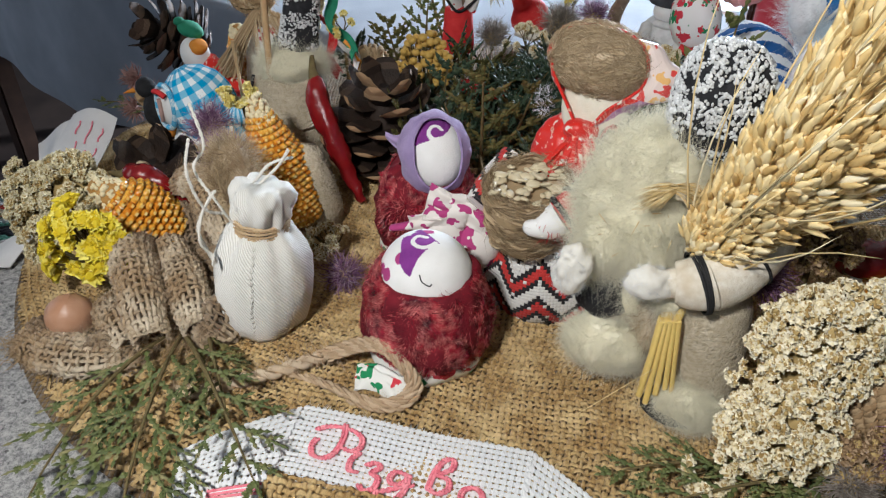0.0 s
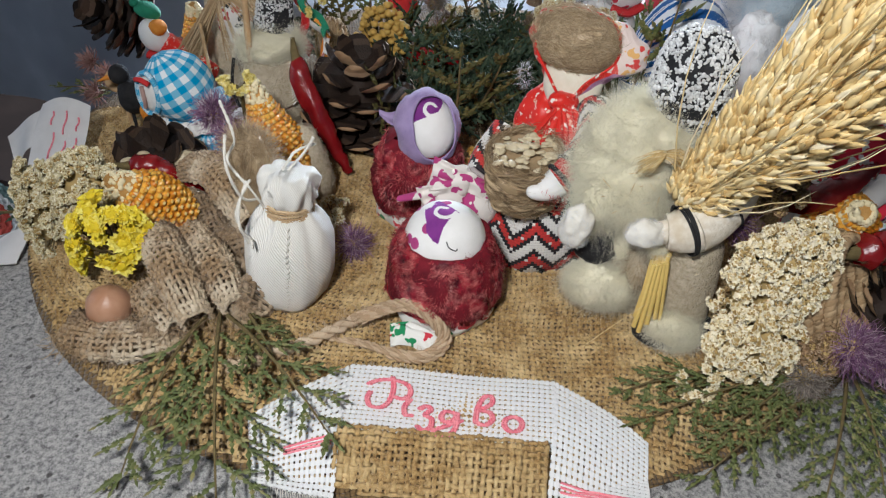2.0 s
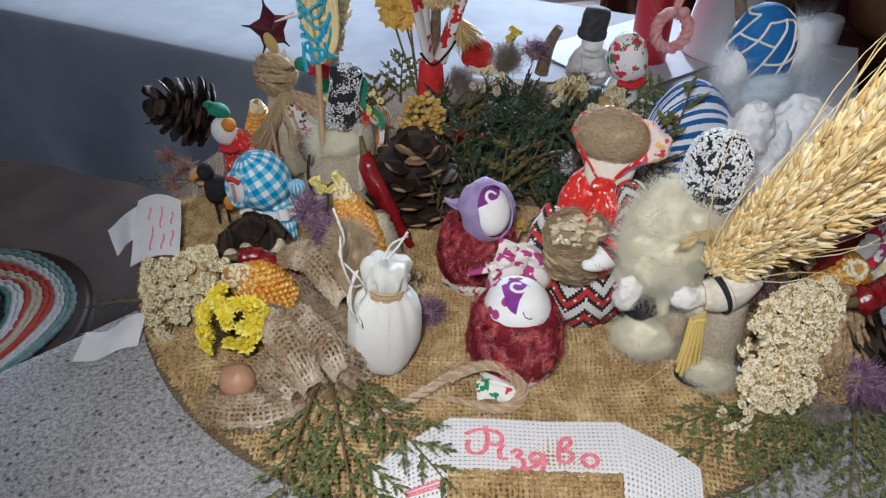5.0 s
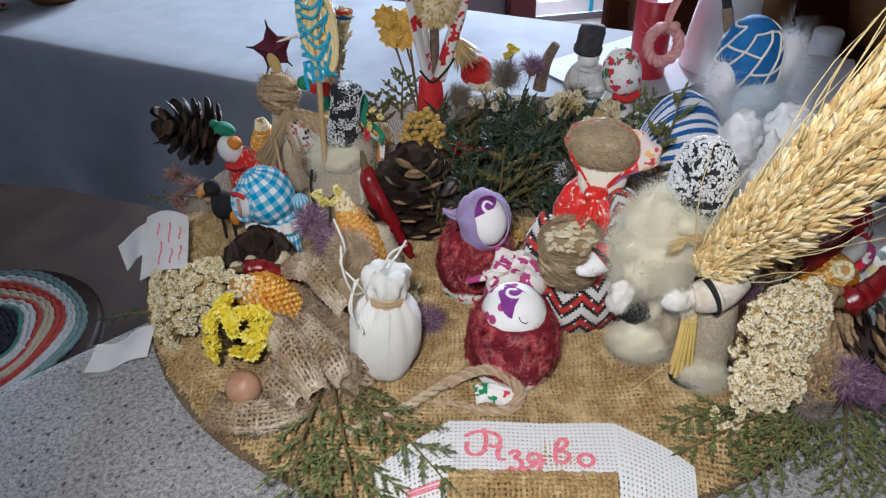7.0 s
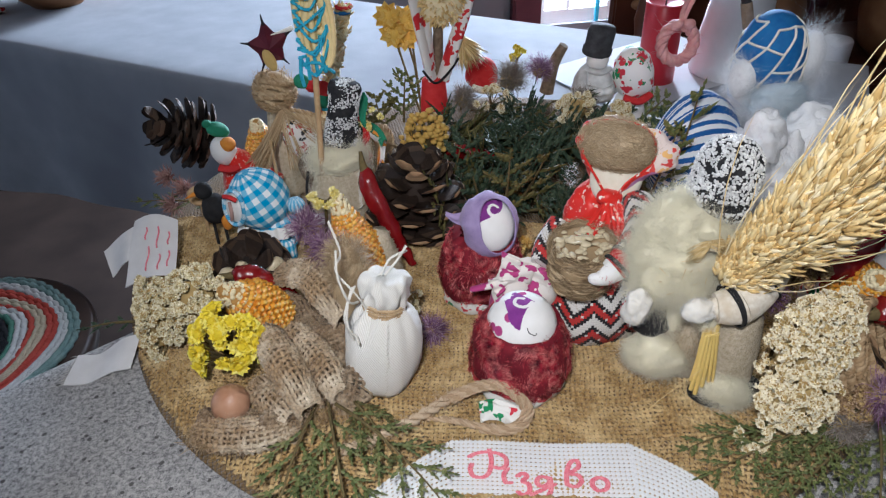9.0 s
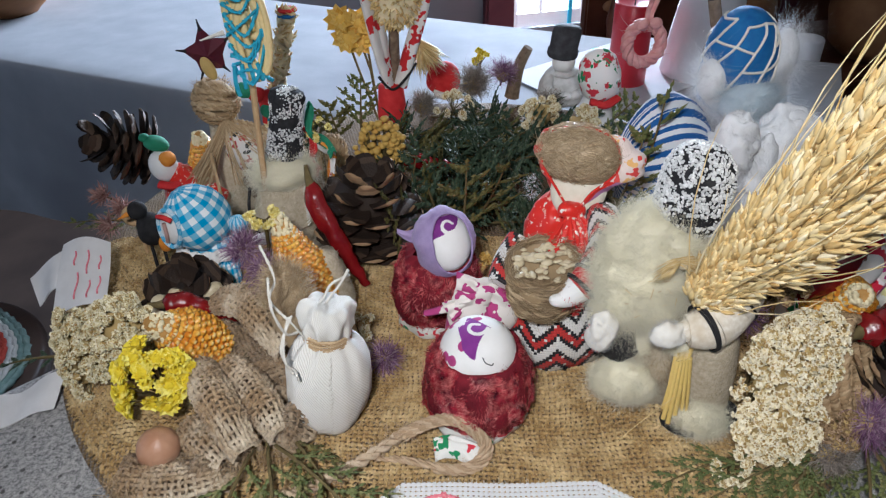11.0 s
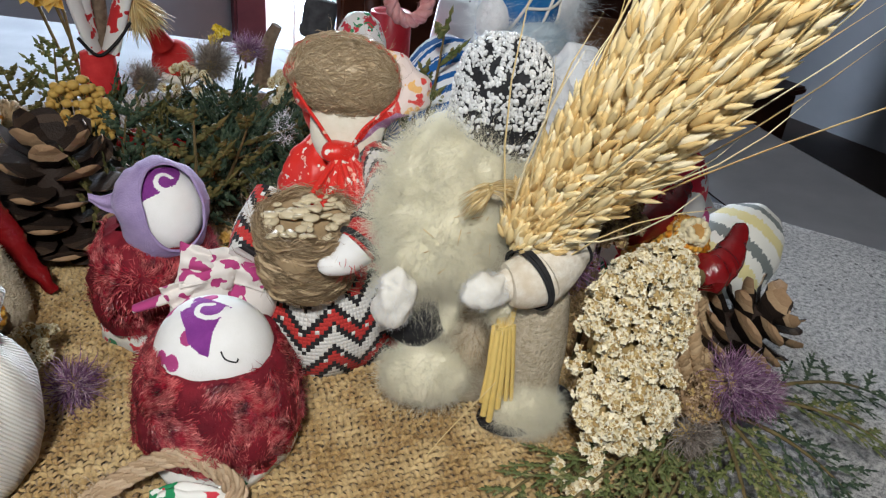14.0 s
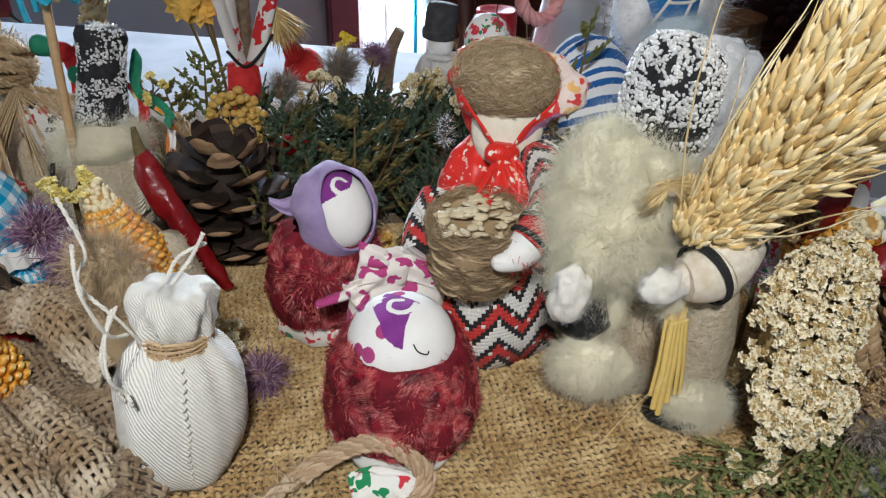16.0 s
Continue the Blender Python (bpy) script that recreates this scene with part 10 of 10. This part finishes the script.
def blue_gnome():
    g = Geo()
    b = (0.262, 0.385, 0.0)
    wool(g, (0.262, 0.376, 0.046), (0.0320, 0.0240, 0.0450), 2, 3, 2600, 0.0065, None, 0.16, 60, 35)
    wool(g, (0.231, 0.350, 0.093), (0.0125, 0.0110, 0.0210), 2, 3, 900, 0.0035, turn(-6, "Y"), 0.08, 60, 36)
    wool(g, (0.276, 0.362, 0.078), (0.0220, 0.0150, 0.0280), 2, 3, 1400, 0.0050, None, 0.2, 70, 37)
    wool(g, (0.264, 0.394, 0.100), (0.0250, 0.0170, 0.0110), 2, 3, 1500, 0.0110, None, 0.3, 70, 38)
    wool(g, (0.243, 0.400, 0.112), (0.0100, 0.0100, 0.0140), 2, 3, 700, 0.0110, None, 0.3, 70, 39)
    wool(g, (0.290, 0.402, 0.122), (0.0110, 0.0100, 0.0180), 2, 3, 900, 0.0120, None, 0.3, 70, 40)
    rng = random.Random(71)
    for c, r in (((0.231, 0.350, 0.093), (0.0125, 0.0110, 0.0215)), ((0.276, 0.362, 0.078), (0.0220, 0.0150, 0.0285)), ((0.262, 0.376, 0.046), (0.0320, 0.0240, 0.0450)), ((0.252, 0.352, 0.070), (0.0110, 0.0100, 0.0240))):
        g.blob(c, r, None, 2, 44, 30, 0.30, 130)
        fur(g, on_blob(c, r), 260, 0.010, 0.00010, 3, (0.05, -0.1, -1), 0.6, 0.5, rng, 0.6, 60, 0.4)
    wool(g, (0.2610, 0.3850, 0.1020), (0.0215, 0.0090, 0.0125), 4, 4, 1500, 0.0075, None, 0.3, 70, 41)
    wool(g, (0.2600, 0.3740, 0.0840), (0.0130, 0.0080, 0.0110), 4, 4, 700, 0.0060, None, 0.3, 70, 42)
    hm = lean((0.264, 0.408, 0.095), 6, -3, 0) @ Matrix.Diagonal((0.93, 0.93, 1.0, 1.0))
    prof = [(0.0, 0.0), (0.0225, 0.0), (0.0238, 0.006), (0.0240, 0.022), (0.0222, 0.038), (0.0175, 0.050), (0.0095, 0.057), (0.0, 0.059)]
    g.lathe(prof, hm, 36, 0)
    # white netting in uneven cells
    rng = random.Random(42)
    def skin(a, z):
        r = float(np.interp(z, [p[1] for p in prof[1:]], [p[0] for p in prof[1:]])) + 0.0004
        return hm @ V3((r * math.cos(a), r * math.sin(a), z))
    nodes = {}
    for i in range(5):
        for j in range(9):
            nodes[i, j] = (TAU * (j + 0.5 * (i % 2)) / 9 + rng.uniform(-0.12, 0.12), 0.004 + 0.0125 * i + rng.uniform(-0.002, 0.002))
    for (i, j), (a, z) in nodes.items():
        for q in ((i + 1, j if i % 2 == 0 else (j + 1) % 9), (i, (j + 1) % 9)):
            if q in nodes and rng.random() < (0.95 if q[0] != i else 0.55):
                a2, z2 = nodes[q]
                da = (a2 - a + math.pi) % TAU - math.pi
                g.tube([skin(a + da * t / 6, z + (z2 - z) * t / 6) for t in range(7)], 0.00085, 6, 1)
    solid("blue_hatted_gnome", g, [M_BLUE, M_COTTON, M_COTTONWOOL_CORE, M_COTTONWOOL, M_BLUE_FLUFF], "gnome figure of cotton wool with a netted blue hat", "doll", b)
    # puffed striped cloth beside the gnome
    g = Geo()
    c = V3((0.220, 0.404, 0.052))
    rows, uvs = [], []
    for j in range(21):
        th = math.pi * j / 20
        row = []
        for i in range(41):
            a = TAU * (i % 40) / 40
            pl = 1 + 0.07 * math.sin(a * 16) * math.sin(th)
            row.append(c + V3((0.034 * math.cos(th) * -1, 0.023 * math.sin(th) * math.cos(a) * pl, 0.050 * math.sin(th) * math.sin(a) * pl)))
            uvs.append((i / 40, j / 20))
        rows.append(row)
    g.grid(rows, 0, uvs)
    for p in range(len(g.v)):
        x, y, z = g.v[p]
        g.v[p] = (x, y, max(z, 0.0006))
    solid("striped_pouch", g, M_BLUE_STRIPE, "puffed pouch of blue and white striped cloth", "pouch", (0.214, 0.402, 0.0))
    # staff with brush end, ribbon and wreath
    sf = thing("staff", (0.262, 0.440, 0.095), "dark painted staff leaning on the gnome", "staff")
    part("rod", Geo().tube([(0.250, 0.452, 0.200), (0.262, 0.442, 0.148), (0.268, 0.436, 0.118)], 0.0034, 12), M_BLACK, sf)
    part("ferrule", Geo().tube([(0.262, 0.442, 0.148), (0.2655, 0.439, 0.132)], 0.0040, 12), M_BARK, sf, "brown ferrule")
    g = Geo()
    rng = random.Random(43)
    for _ in range(180):
        p = V3((0.2665, 0.438, 0.128)) + rand_dir(rng) * 0.002
        g.hair(p, p + V3((rng.uniform(-0.007, 0.006), rng.uniform(-0.004, 0.004), -rng.uniform(0.014, 0.024))), 0.0005, 0, rand_dir(rng) * 0.002, 3)
    g.blob((0.267, 0.4375, 0.120), (0.0055, 0.005, 0.010), None, 0, 12, 8)
    part("bristles", g, M_BARK, sf, kind="stuff")
    wr = thing("straw_wreath", (0.266, 0.500, 0.070), "tiny pink straw wreath hung on a pink ribbon", "wreath")
    c = V3((0.2465, 0.495, 0.1035))
    part("ring", twine(Geo(), [c + V3((0.0135 * math.cos(t), 0.002 * math.sin(t), 0.0135 * math.sin(t))) for t in [TAU * i / 20 for i in range(21)]], 0.0042, 0, 3, 0.018, 80, 8, 30), M_PINK, wr)
    for dx in (-0.002, 0.002):
        part("ribbon", Geo().tube(spline([c + V3((0, -0.002, 0.014)), c + V3((dx + 0.003, -0.001, 0.030)), (0.250 + dx, 0.456, 0.198)], 14), 0.0019, 8, flat=0.4), M_PINK, wr, "pink ribbon")
    for sg in (-1, 1):
        part("bow_loop", Geo().blob(c + V3((0.005 * sg, -0.004, 0.0155)), (0.0055, 0.0025, 0.0038), turn(20 * sg, "Y"), 0, 14, 8, 0.15, 150), M_PINK, wr)
    # dry leaves at the right rim
    rng = random.Random(44)
    for k, (x, y, z) in enumerate(((0.306, 0.392, 0.060), (0.316, 0.380, 0.050), (0.298, 0.405, 0.068))):
        def leaf(u, v, x=x, y=y, z=z, k=k):
            w = 0.012 * math.sin(math.pi * min(0.98, 0.05 + v))
            return (x + (u - 0.5) * w + 0.010 * v, y - 0.004 * math.sin(3 * u + k), z - 0.012 + 0.030 * v + 0.002 * math.sin(v * 9 + u * 4))
        lf = thing("dry_leaf", (x, y, z - 0.012), "curled red-brown dry leaf on a twig", "leaf", "dry leaves")
        part("blade", Geo().sheet(leaf, 8, 16, 0, 0.0005), M_PAPER_RED if k == 0 else M_BARK, lf)
        part("stalk", Geo().tube([(x, y, z - 0.012), (x - 0.004, y + 0.004, 0.001)], 0.0012, 6), M_STEM, lf)


spotted_hat_doll()
ribbons()
star_on_stick()
straw_doll()
back_flowers()
greens()
snow_figures()
blue_gnome()
